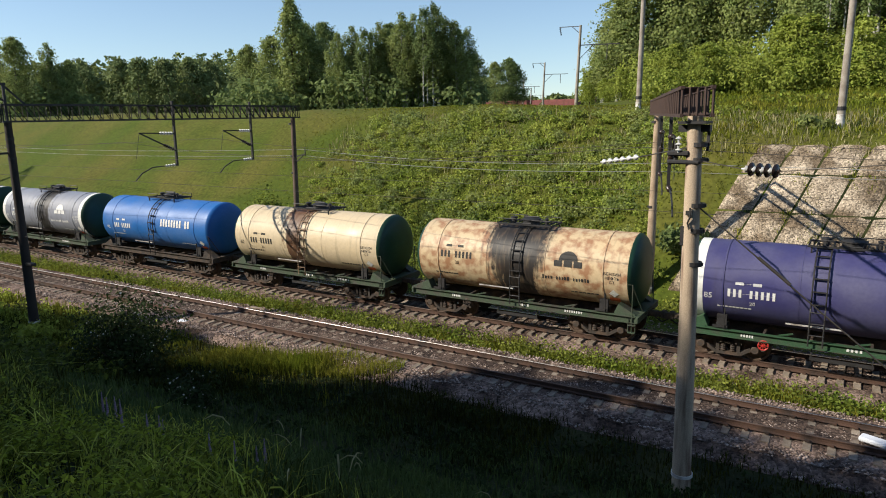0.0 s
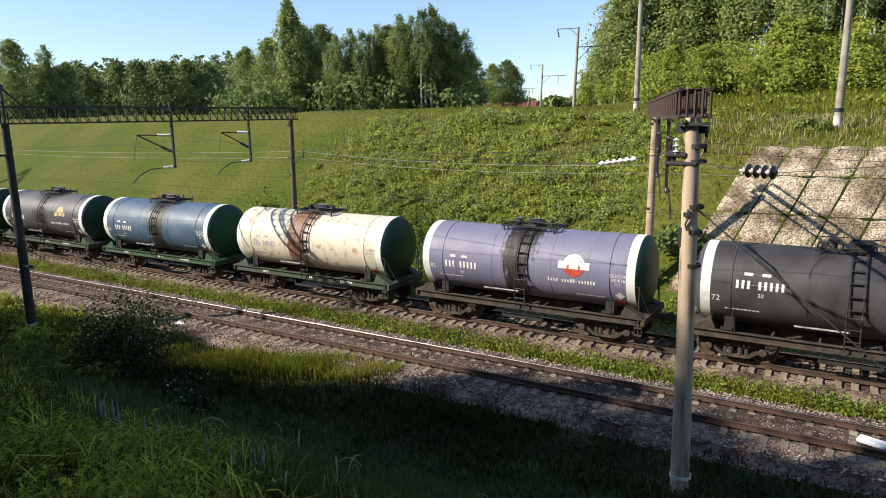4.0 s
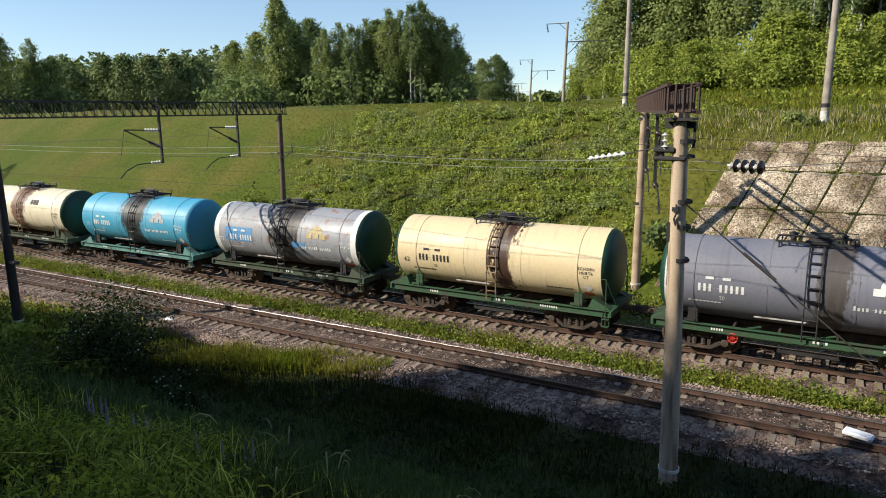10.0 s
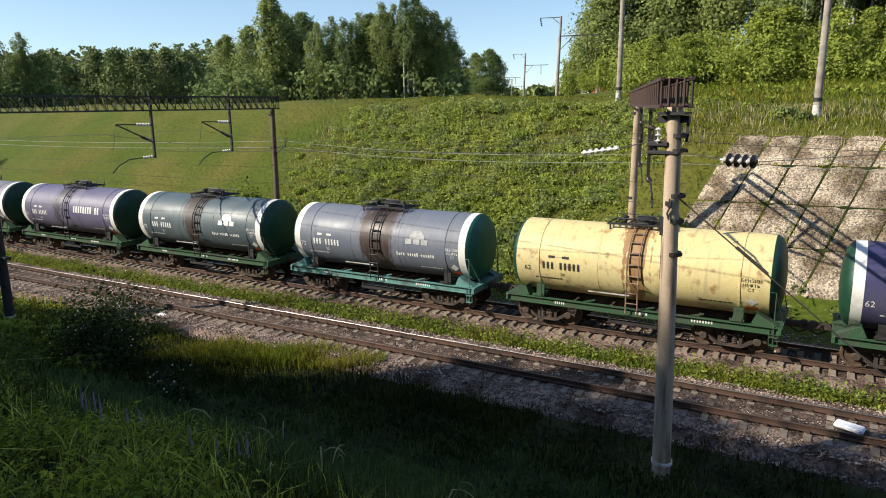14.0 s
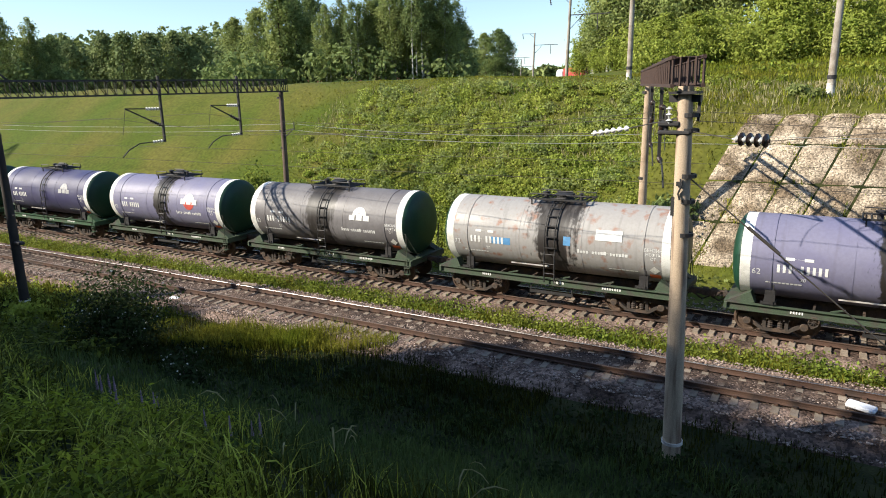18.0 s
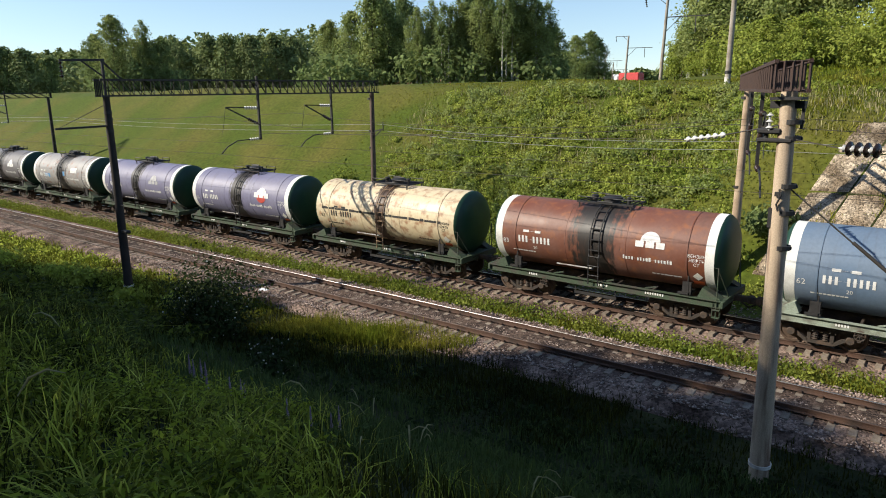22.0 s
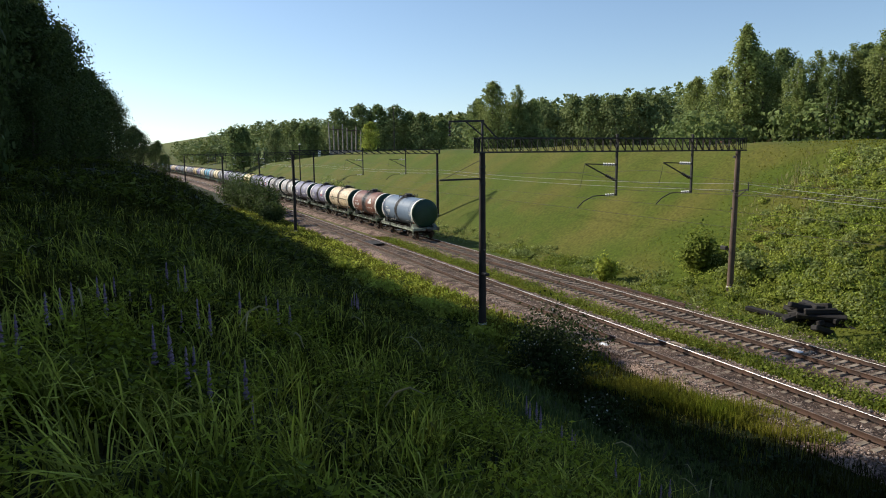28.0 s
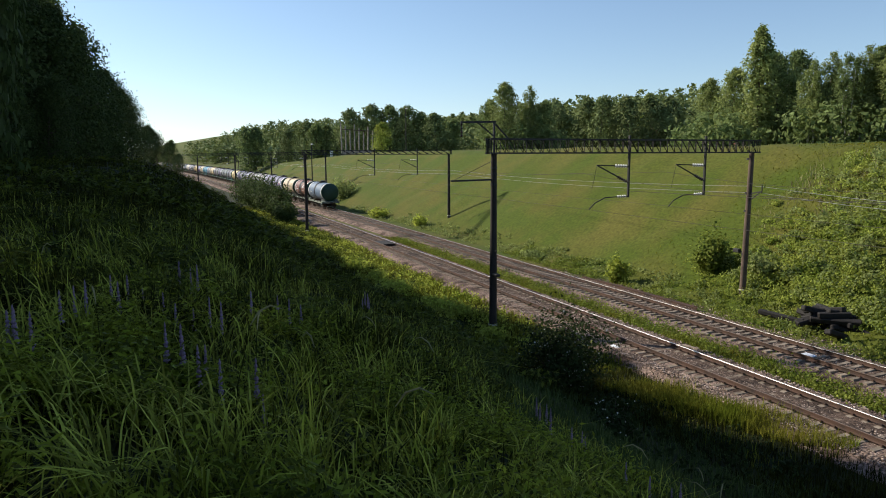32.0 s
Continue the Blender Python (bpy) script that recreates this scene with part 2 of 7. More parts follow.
class Mesh:
    """Vertices and faces gathered into one mesh."""

    def __init__(self):
        self.v, self.f = [], []

    def add(self, verts, faces):
        k = len(self.v)
        self.v += [tuple(p) for p in verts]
        self.f += [tuple(k + i for i in q) for q in faces]
        return self

    def box(self, c, s, turn=None, bevel=0.0):
        x, y, z = (d / 2 for d in s)
        if bevel:
            e = min(bevel, x * 0.9, y * 0.9, z * 0.9)
            pts = []
            for sx in (-1, 1):
                for sy in (-1, 1):
                    for sz in (-1, 1):
                        pts += [(sx * x, sy * (y - e), sz * (z - e)), (sx * (x - e), sy * y, sz * (z - e)), (sx * (x - e), sy * (y - e), sz * z)]
            bm = bmesh.new()
            for p in pts:
                bm.verts.new(p)
            bmesh.ops.convex_hull(bm, input=bm.verts)
            bm.verts.index_update()
            verts, faces = [v.co.copy() for v in bm.verts], [[v.index for v in q.verts] for q in bm.faces]
            bm.free()
        else:
            verts = [Vector((i, j, k)) for i in (-x, x) for j in (-y, y) for k in (-z, z)]
            faces = [(0, 1, 3, 2), (4, 6, 7, 5), (0, 4, 5, 1), (2, 3, 7, 6), (0, 2, 6, 4), (1, 5, 7, 3)]
        t = turn or Matrix.Identity(3)
        return self.add([t @ p + Vector(c) for p in verts], faces)

    def beam(self, a, b, w, h=None, up=(0, 0, 1)):
        """A rectangular bar from a to b."""
        a, b = Vector(a), Vector(b)
        h = h or w
        d = (b - a).normalized()
        u = Vector(up) if abs(d.dot(Vector(up))) < 0.98 else Vector((1, 0, 0))
        s = d.cross(u).normalized()
        u = s.cross(d)
        p = [q + s * i * w / 2 + u * j * h / 2 for q in (a, b) for i, j in ((-1, -1), (1, -1), (1, 1), (-1, 1))]
        return self.add(p, [(3, 2, 1, 0), (4, 5, 6, 7), (0, 1, 5, 4), (1, 2, 6, 5), (2, 3, 7, 6), (3, 0, 4, 7)])

    def tube(self, pts, r, n=8, caps=True):
        """A round bar along points; r a number or one radius for each point."""
        pts = [Vector(p) for p in pts]
        rs = r if isinstance(r, (list, tuple)) else [r] * len(pts)
        k = len(self.v)
        for i, p in enumerate(pts):
            d = (pts[min(i + 1, len(pts) - 1)] - pts[max(i - 1, 0)]).normalized()
            u = Vector((0, 0, 1)) if abs(d.z) < 0.95 else Vector((1, 0, 0))
            s = d.cross(u).normalized()
            u = s.cross(d)
            for j in range(n):
                a = 2 * math.pi * j / n
                self.v.append(tuple(p + (s * math.cos(a) + u * math.sin(a)) * rs[i]))
        for i in range(len(pts) - 1):
            for j in range(n):
                q, w = k + i * n + j, k + i * n + (j + 1) % n
                self.f.append((q, w, w + n, q + n))
        if caps:
            self.f.append(tuple(k + n - 1 - j for j in range(n)))
            self.f.append(tuple(k + (len(pts) - 1) * n + j for j in range(n)))
        return self

    def lathe(self, profile, axis="x", c=(0, 0, 0), n=32, close=False):
        """A profile of (along, radius) turned round an axis."""
        k = len(self.v)
        for s, r in profile:
            for j in range(n):
                a = 2 * math.pi * j / n
                p = {"x": (s, r * math.cos(a), r * math.sin(a)), "y": (r * math.sin(a), s, r * math.cos(a)), "z": (r * math.cos(a), r * math.sin(a), s)}[axis]
                self.v.append((p[0] + c[0], p[1] + c[1], p[2] + c[2]))
        for i in range(len(profile) - 1):
            for j in range(n):
                q, w = k + i * n + j, k + i * n + (j + 1) % n
                self.f.append((q, w, w + n, q + n))
        if close:
            self.f.append(tuple(k + n - 1 - j for j in range(n)))
            self.f.append(tuple(k + (len(profile) - 1) * n + j for j in range(n)))
        return self

    def data(self, name, material, smooth=False):
        me = bpy.data.meshes.new(name)
        me.from_pydata(self.v, [], self.f)
        if material:
            me.materials.append(material)
        if smooth:
            me.polygons.foreach_set("use_smooth", [True] * len(me.polygons))
            me.set_sharp_from_angle(angle=radians(42))
        me.update()
        return me


def part(name, mesh, material, parent, label="", smooth=False):
    """Links a mesh as one object under a thing or a part."""
    ob = new(name, mesh.data(name, material, smooth) if isinstance(mesh, Mesh) else mesh)
    ob.parent = parent
    return tagged(ob, label)


def thing(name, label, category, group="", kind="", m=None, mesh=None, material=None, smooth=False):
    ob = new(name, mesh.data(name, material, smooth) if mesh else None)
    if m is not None:
        ob.matrix_world = m
    return tagged(ob, label, category, group, kind)


# ---- the lie of the land ----
def track_y(x):
    """The line of the far track: a long easy curve."""
    if x < -450:
        return track_y(-450) + (x + 450) * (0.0346 + 0.081)
    return 27.0 + 0.0346 * x - 0.00009 * min(x, 0.0) ** 2


def track_turn(x):
    return math.atan2(track_y(x + 0.5) - track_y(x - 0.5), 1.0)


NEAR_OFF = -5.63  # the near track lies this far to the camera's side


def ramp(x, a, b):
    t = min(1.0, max(0.0, (x - a) / (b - a)))
    return t * t * (3 - 2 * t)


NEAR_V = (-400, -120, -60, -36, -30, -28, -26, -24, -22, -18, -15, -13, -11.5, -10.2, -8.4, 3.4, 4.6, 6.6)
NEAR_Z = (14.0, 10.5, 8.8, 8.0, 7.62, 7.34, 6.78, 5.85, 4.62, 2.2, 0.6, -0.1, -0.36, -0.48, -0.58, -0.58, -0.72, -0.15)


def land(x, y, rough=True):
    v = y - track_y(x)
    if v < 6.6:
        z = float(np.interp(v, NEAR_V, NEAR_Z))
        if v < -13:
            z += 0.5 * ramp(-x, 30, 90) * ramp(-v, 13, 24)
    else:
        right = ramp(x, -15, -9)
        slope = 0.64 + 0.5 * right
        foot = -0.15 + (v - 6.6) * slope
        left_top = 9.5 + 0.006 * min(v, 300) - 6.5 * ramp(-x, 150, 330) * (1 - ramp(v, 60, 200)) + 20 * ramp(v, 150, 420) * ramp(math.degrees(math.atan2(-x, y)), 28, 34) + 14 * ramp(math.hypot(x, y), 260, 430) * ramp(v, 30, 90) * ramp(math.degrees(math.atan2(-x, y)), 28, 34)
        right_top = 7.35 + 0.17 * max(0, min(v, 27) - 13) + 0.12 * max(0, min(v, 70) - 27) + 0.02 * max(0, min(v, 300) - 70)
        top = left_top + (right_top - left_top) * ramp(x, -26, -6)
        k = 1.0
        h = max(0.0, k - abs(foot - top)) / k
        z = min(foot, top) - h * h * k * 0.25
    z += 13 * ramp(-x, 600, 740)
    if rough:
        d = min(1.0, max(0.0, (-v - 10.5) / 4)) + min(1.0, max(0.0, (v - 6) / 3))
        if x > -12 and 6.2 < v < 14:
            d *= 1 - ramp(x, -11, -8.5) * (1 - ramp(v, 13.2, 14))
        if d:
            z += d * (0.16 * noise.noise((x * 0.35, y * 0.35, 3)) + 0.35 * noise.noise((x * 0.08, y * 0.08, 7)))
    return z


def spread(lo, hi, dense_lo, dense_hi, step, grow=1.16):
    """Grid lines: even in the middle, wider and wider outwards."""
    out = list(np.arange(dense_lo, dense_hi + step / 2, step))
    s, a = step, dense_hi
    while a < hi:
        s *= grow
        a += s
        out.append(a)
    s, a = step, dense_lo
    while a > lo:
        s *= grow
        a -= s
        out.insert(0, a)
    return out


def build_ground():
    xs = spread(-2600, 2600, -120, 20, 0.8)
    vs = spread(-2600, 2600, -32, 34, 0.55)
    verts, faces = [], []
    for x in xs:
        for v in vs:
            y = track_y(x) + v
            verts.append((x, y, land(x, y)))
    n = len(vs)
    for i in range(len(xs) - 1):
        for j in range(n - 1):
            faces.append((i * n + j, (i + 1) * n + j, (i + 1) * n + j + 1, i * n + j + 1))
    me = bpy.data.meshes.new("ground")
    me.from_pydata(verts, [], faces)
    me.polygons.foreach_set("use_smooth", [True] * len(me.polygons))
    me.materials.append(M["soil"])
    me.materials.append(M["earth_shaded"])
    # The near bank takes the shade-darkened earth; so does the ground under the slabs.
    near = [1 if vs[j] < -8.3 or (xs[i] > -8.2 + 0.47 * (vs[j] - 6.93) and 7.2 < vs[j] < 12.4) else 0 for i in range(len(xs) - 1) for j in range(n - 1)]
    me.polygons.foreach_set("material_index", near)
    return tagged(new("ground", me), "grassy railway cutting with green turf banks", "ground", kind="structure")


build_ground()


def strip(name, x0, x1, step, section, material, label, category, kind="structure", parent=None, off=0.0):
    """A cross-section of (across, height) swept along the track."""
    m = Mesh()
    xs = list(np.arange(x0, x1 + step / 2, step))
    n = len(section)
    for x in xs:
        a = track_turn(x)
        for v, z in section:
            d = v + off
            m.v.append((x - math.sin(a) * d, track_y(x) + math.cos(a) * d, z))
    for i in range(len(xs) - 1):
        for j in range(n - 1):
            m.f.append((i * n + j, (i + 1) * n + j, (i + 1) * n + j + 1, i * n + j + 1))
    if parent:
        return part(name, m, material, parent, label)
    return thing(name, label, category, kind=kind, mesh=m, material=material)


BED = ((-2.75, -0.66), (-1.95, -0.30), (-1.0, -0.25), (0, -0.265), (1.0, -0.25), (1.95, -0.30), (2.75, -0.66))
strip("ballast_far", -590, 60, 2.0, BED, M["ballast"], "brown crushed-stone ballast bed under the far track", "ballast")
BED_NEAR = ((-2.75, -0.66), (-1.9, -0.295), (-1.0, -0.236), (0, -0.246), (1.0, -0.236), (1.9, -0.295), (2.75, -0.66))
strip("ballast_near", -590, 60, 2.0, BED_NEAR, M["ballast"], "grey crushed-stone ballast bed under the near track", "ballast", off=NEAR_OFF)

MIDDLE = ((-0.74, -0.236), (-0.4, -0.24), (0, -0.255), (0.4, -0.24), (0.74, -0.236))
strip("ballast_middle", -590, 60, 2.0, MIDDLE, M["ballast_oily"], "oil-browned stones between the far rails", "ballast")
strip("ballast_middle", -590, 60, 2.0, tuple((v, z + 0.014) for v, z in MIDDLE), M["ballast_oily"], "oil-browned stones between the near rails", "ballast", off=NEAR_OFF)


def on_track(x, off):
    a = track_turn(x)
    return Vector((x - math.sin(a) * off, track_y(x) + math.cos(a) * off, 0)), a


# rails: foot, web and head swept along the line
FOOT = ((-0.075, -0.18), (-0.075, -0.165), (-0.012, -0.14), (-0.012, -0.045), (-0.036, -0.035), (-0.036, -0.004), (0.036, -0.004), (0.036, -0.035), (0.012, -0.045), (0.012, -0.14), (0.075, -0.165), (0.075, -0.18))
HEAD = ((-0.035, -0.006), (-0.030, 0.0), (0.030, 0.0), (0.035, -0.006))


def build_track(name, off, label):
    t = thing(name, label, "railway track", "railway tracks", "structure")
    for side in (-0.79, 0.79):
        r = strip("rail", -590, 60, 2.5, tuple((v + side, z) for v, z in FOOT), M["rail_side"], "rusty steel rail", "", parent=t, off=off)
        strip("rail_head", -590, 60, 2.5, tuple((v + side, z + 0.002) for v, z in HEAD), M["rail_top"] if side > 0 else M["rail_dull"], "worn running surface", "", parent=r, off=off)
    return t


far_track = build_track("railway_track", 0.0, "curving far railway track with rusty rails on concrete sleepers")
near_track = build_track("railway_track", NEAR_OFF, "curving near railway track with rusty rails on concrete sleepers")


# ---- the tank train ----
R_TANK, Z_TANK, HALF = 1.5, 2.74, 4.78
PITCH = 12.02
MESHES = {}


def shared(key, make):
    """Mesh data made once for all alike pieces."""
    if key not in MESHES:
        MESHES[key] = make()
    return MESHES[key]


def paint(name, color, stain, stain_at=0.25, stain_width=0.75, rust=0.0, fade=0.15, drip=0.6):
    """Tank paint with sun-fading, grime, rust patches and the spill that runs down from the hatch."""
    m = bpy.data.materials.new(name)
    m.use_nodes = True
    n, l = m.node_tree.nodes, m.node_tree.links
    b = n["Principled BSDF"]
    b.inputs["Roughness"].default_value = 0.42
    tc, sep = n.new("ShaderNodeTexCoord"), n.new("ShaderNodeSeparateXYZ")
    l.new(tc.outputs["Object"], sep.inputs[0])
    info = n.new("ShaderNodeObjectInfo")
    shift = n.new("ShaderNodeVectorMath")
    shift.operation = "MULTIPLY_ADD"
    comb = n.new("ShaderNodeCombineXYZ")
    l.new(info.outputs["Random"], comb.inputs[0]), l.new(info.outputs["Random"], comb.inputs[1])
    l.new(comb.outputs[0], shift.inputs[0])
    shift.inputs[1].default_value = (37, 53, 11)
    l.new(tc.outputs["Object"], shift.inputs[2])

    def noise_node(scale, detail=5, stretch=None):
        k = n.new("ShaderNodeTexNoise")
        k.inputs["Scale"].default_value, k.inputs["Detail"].default_value = scale, detail
        src = shift.outputs[0]
        if stretch:
            mp = n.new("ShaderNodeMapping")
            mp.inputs["Scale"].default_value = stretch
            l.new(src, mp.inputs["Vector"])
            src = mp.outputs[0]
        l.new(src, k.inputs["Vector"])
        return k.outputs["Fac"]

    def band(value, lo, hi, out_lo=0.0, out_hi=1.0):
        k = n.new("ShaderNodeMapRange")
        k.inputs["From Min"].default_value, k.inputs["From Max"].default_value = lo, hi
        k.inputs["To Min"].default_value, k.inputs["To Max"].default_value = out_lo, out_hi
        l.new(value, k.inputs["Value"])
        return k.outputs["Result"]

    def calc(op, a, b_):
        k = n.new("ShaderNodeMath")
        k.operation = op
        for i, s in enumerate((a, b_)):
            if isinstance(s, (int, float)):
                k.inputs[i].default_value = s
            else:
                l.new(s, k.inputs[i])
        return k.outputs[0]

    def blend(fac, a, b_):
        k = n.new("ShaderNodeMix")
        k.data_type = "RGBA"
        for i, s in ((0, fac), (6, a), (7, b_)):
            if isinstance(s, tuple):
                k.inputs[i].default_value = (*s, 1)
            elif isinstance(s, (int, float)):
                k.inputs[i].default_value = s
            else:
                l.new(s, k.inputs[i])
        return k.outputs[2]

    patches, grain, streaks = noise_node(0.7), noise_node(9.0), noise_node(1.0, 6, (5.0, 0.6, 0.35))
    c = blend(band(patches, 0.38, 0.68), color, tuple(v * (1 - fade) + 0.30 * fade for v in color))
    c = blend(band(grain, 0.35, 0.7, 0, 0.35), c, tuple(v * 0.72 for v in color))
    c = blend(band(streaks, 0.56, 0.75, 0, 0.45 * drip), c, (0.055, 0.042, 0.035))
    if rust:
        spots = noise_node(2.8, 8)
        c = blend(band(spots, 0.58 - 0.16 * rust, 0.74 - 0.12 * rust, 0, 0.75), c, (0.27, 0.095, 0.035))
    if stain:
        ragged = calc("ADD", sep.outputs["X"], calc("MULTIPLY", calc("SUBTRACT", streaks, 0.5), 1.5))
        ragged = calc("ADD", ragged, calc("MULTIPLY", calc("SUBTRACT", noise_node(7.0, 6, (1.0, 1.0, 0.5)), 0.5), 0.9))
        reach = band(sep.outputs["Z"], 1.3, 4.2, stain_width * 0.75, stain_width * 1.35)
        near = calc("DIVIDE", calc("ABSOLUTE", calc("SUBTRACT", ragged, stain_at), 0), reach)
        core = band(near, 1.05, 0.72)
        k = n.new("ShaderNodeClamp")
        l.new(calc("MULTIPLY", core, band(noise_node(2.2, 6, (3.0, 0.8, 0.5)), 0.25, 0.5, 0.8, 1.0)), k.inputs[0])
        c = blend(k.outputs[0], c, stain)
    l.new(c, b.inputs["Base Color"])
    rough = band(patches, 0.3, 0.7, 0.42, 0.66)
    l.new(rough, b.inputs["Roughness"])
    bp = n.new("ShaderNodeBump")
    bp.inputs["Strength"].default_value, bp.inputs["Distance"].default_value = 0.06, 0.02
    l.new(noise_node(3.0), bp.inputs["Height"])
    l.new(bp.outputs["Normal"], b.inputs["Normal"])
    return m


def wrap(mesh_2d, x, z, side=-1, lift=0.006):
    """Flat shapes (across, up) laid round the tank's side, about the point (x, height z)."""
    a0 = math.asin(max(-1, min(1, (z - Z_TANK) / R_TANK)))
    out = Mesh()
    r = R_TANK + lift
    for u, w, *_ in mesh_2d.v:
        a = a0 + w / R_TANK
        out.v.append((x + (u if side < 0 else -u), side * r * math.cos(a), Z_TANK + r * math.sin(a)))
    out.f = list(mesh_2d.f)
    return out


def bar_shape(w, h, rows=2):
    m = Mesh()
    for i in range(rows + 1):
        y = -h / 2 + h * i / rows
        m.v += [(-w / 2, y), (w / 2, y)]
    m.f = [(2 * i, 2 * i + 1, 2 * i + 3, 2 * i + 2) for i in range(rows)]
    return m


def text_shape(words, size):
    """Letters of the built-in font as flat faces."""
    cu = bpy.data.curves.new("words", "FONT")
    cu.body, cu.size, cu.resolution_u, cu.align_x, cu.align_y = words, size, 2, "CENTER", "CENTER"
    ob = new("words", cu)
    me = bpy.data.meshes.new_from_object(ob)
    m = Mesh()
    m.v = [(v.co.x, v.co.y) for v in me.vertices]
    m.f = [tuple(p.vertices) for p in me.polygons]
    bpy.data.objects.remove(ob)
    bpy.data.curves.remove(cu)
    bpy.data.meshes.remove(me)
    return m


def disc_shape(r, n=16, half=0, rings=7):
    """A disc, or its upper or lower half, in narrow rings that can follow the shell."""
    m = Mesh()
    a0, a1 = ((0, 2 * math.pi), (0, math.pi), (math.pi, 2 * math.pi))[half]
    for j in range(rings + 1):
        q = max(r * j / rings, 0.002)
        m.v += [(q * math.cos(a0 + (a1 - a0) * i / n), q * math.sin(a0 + (a1 - a0) * i / n)) for i in range(n + 1)]
    m.f = [(j * (n + 1) + i, (j + 1) * (n + 1) + i, (j + 1) * (n + 1) + i + 1, j * (n + 1) + i + 1) for j in range(rings) for i in range(n)]
    return m


def row_of_bars(count, w, h, gap, skip=(), uneven=0.0):
    """Upright bars in a row, held together by a hairline, as stencilled writing is."""
    m, last, hair, r = Mesh(), None, 0.003, random.Random(count)
    u = -(count - 1) / 2 * (w + gap)
    for i in range(count):
        bw, bh = w * (1 + uneven * r.uniform(-0.6, 0.5)), h * (1 - (uneven * r.uniform(0, 0.5) if i else 0))
        if i not in skip:
            k = len(m.v)
            m.v += [(u + sx * bw / 2, y) for y in (-h / 2, -hair, hair, bh - h / 2) for sx in (-1, 1)]
            m.f += [(k + 2 * j, k + 2 * j + 1, k + 2 * j + 3, k + 2 * j + 2) for j in range(3)]
            if last is not None:
                m.f.append((last + 3, k + 2, k + 4, last + 5))
            last = k
        u += w + gap
    return m


def shell_mesh():
    m = Mesh()
    m.lathe([(-HALF + i * 2 * HALF / 12, R_TANK) for i in range(13)], "x", (0, 0, Z_TANK), 48)
    return m


def cap_mesh(side):
    prof = [(HALF, R_TANK), (HALF + 0.07, R_TANK * 0.985), (HALF + 0.17, R_TANK * 0.93), (HALF + 0.28, R_TANK * 0.80), (HALF + 0.37, R_TANK * 0.55), (HALF + 0.41, R_TANK * 0.25), (HALF + 0.42, 0.01)]
    m = Mesh().lathe([(side * s, r) for s, r in prof], "x", (0, 0, Z_TANK), 48)
    return m


def ring_mesh(x, w, lift=0.004):
    return Mesh().lathe([(x - w / 2, R_TANK), (x - w / 2, R_TANK + lift), (x + w / 2, R_TANK + lift), (x + w / 2, R_TANK)], "x", (0, 0, Z_TANK), 48)


def ladder_mesh(side, x):
    m = Mesh()
    for dx in (-0.22, 0.22):
        pts = []
        for k in range(9):
            a = radians(78 - k * 11.5)
            r = R_TANK + 0.09
            pts.append((x + dx, side * r * math.cos(a), Z_TANK + r * math.sin(a)))
        pts += [(x + dx, side * (R_TANK + 0.10), Z_TANK - 0.5), (x + dx, side * (R_TANK + 0.08), 1.05)]
        m.tube(pts, 0.028, 6)
    for k in range(6):
        a = radians(72 - k * 16)
        r = R_TANK + 0.09
        m.beam((x - 0.24, side * r * math.cos(a), Z_TANK + r * math.sin(a)), (x + 0.24, side * r * math.cos(a), Z_TANK + r * math.sin(a)), 0.07, 0.035)
    for z in (2.25, 1.85, 1.45):
        m.tube([(x - 0.24, side * (R_TANK + 0.1), z), (x + 0.24, side * (R_TANK + 0.1), z)], 0.02, 6)
    return m


def sideframe_mesh(side):
    y = side * 1.02
    m = Mesh()
    out = [(-1.22, 0.60), (-0.55, 0.74), (0.55, 0.74), (1.22, 0.60)]
    for (x0, z0), (x1, z1) in zip(out, out[1:]):
        m.beam((x0, y, z0), (x1, y, z1), 0.16, 0.16)
    low = [(-1.22, 0.52), (-0.78, 0.46), (-0.42, 0.22), (0.42, 0.22), (0.78, 0.46), (1.22, 0.52)]
    for (x0, z0), (x1, z1) in zip(low, low[1:]):
        m.beam((x0, y, z0), (x1, y, z1), 0.14, 0.12)
    for x in (-0.36, 0.36):
        m.beam((x, y, 0.24), (x, y, 0.72), 0.10, 0.12, (1, 0, 0))
    return m


def spring_mesh(side):
    prof = [(0.26, 0.02)]
    for k in range(5):
        prof += [(0.29 + k * 0.08, 0.08), (0.32 + k * 0.08, 0.105), (0.35 + k * 0.08, 0.08)]
    return Mesh().lathe([*prof, (0.72, 0.02)], "z", (0, side * 1.02, 0), 8)


def wheel_mesh(side):
    y = side * 0.79
    prof = [(y - side * 0.07, 0.12), (y - side * 0.07, 0.50), (y - side * 0.045, 0.50), (y - side * 0.03, 0.475), (y + side * 0.065, 0.465), (y + side * 0.065, 0.40), (y + side * 0.02, 0.37), (y + side * 0.02, 0.18), (y + side * 0.09, 0.15), (y + side * 0.09, 0.01)]
    return Mesh().lathe(prof, "y", (0, 0, 0.475), 24)


def box_mesh(side):
    m = Mesh()
    m.lathe([(side * 0.90, 0.15), (side * 1.14, 0.15), (side * 1.17, 0.12), (side * 1.17, 0.01)], "y", (0, 0, 0.475), 12)
    return m


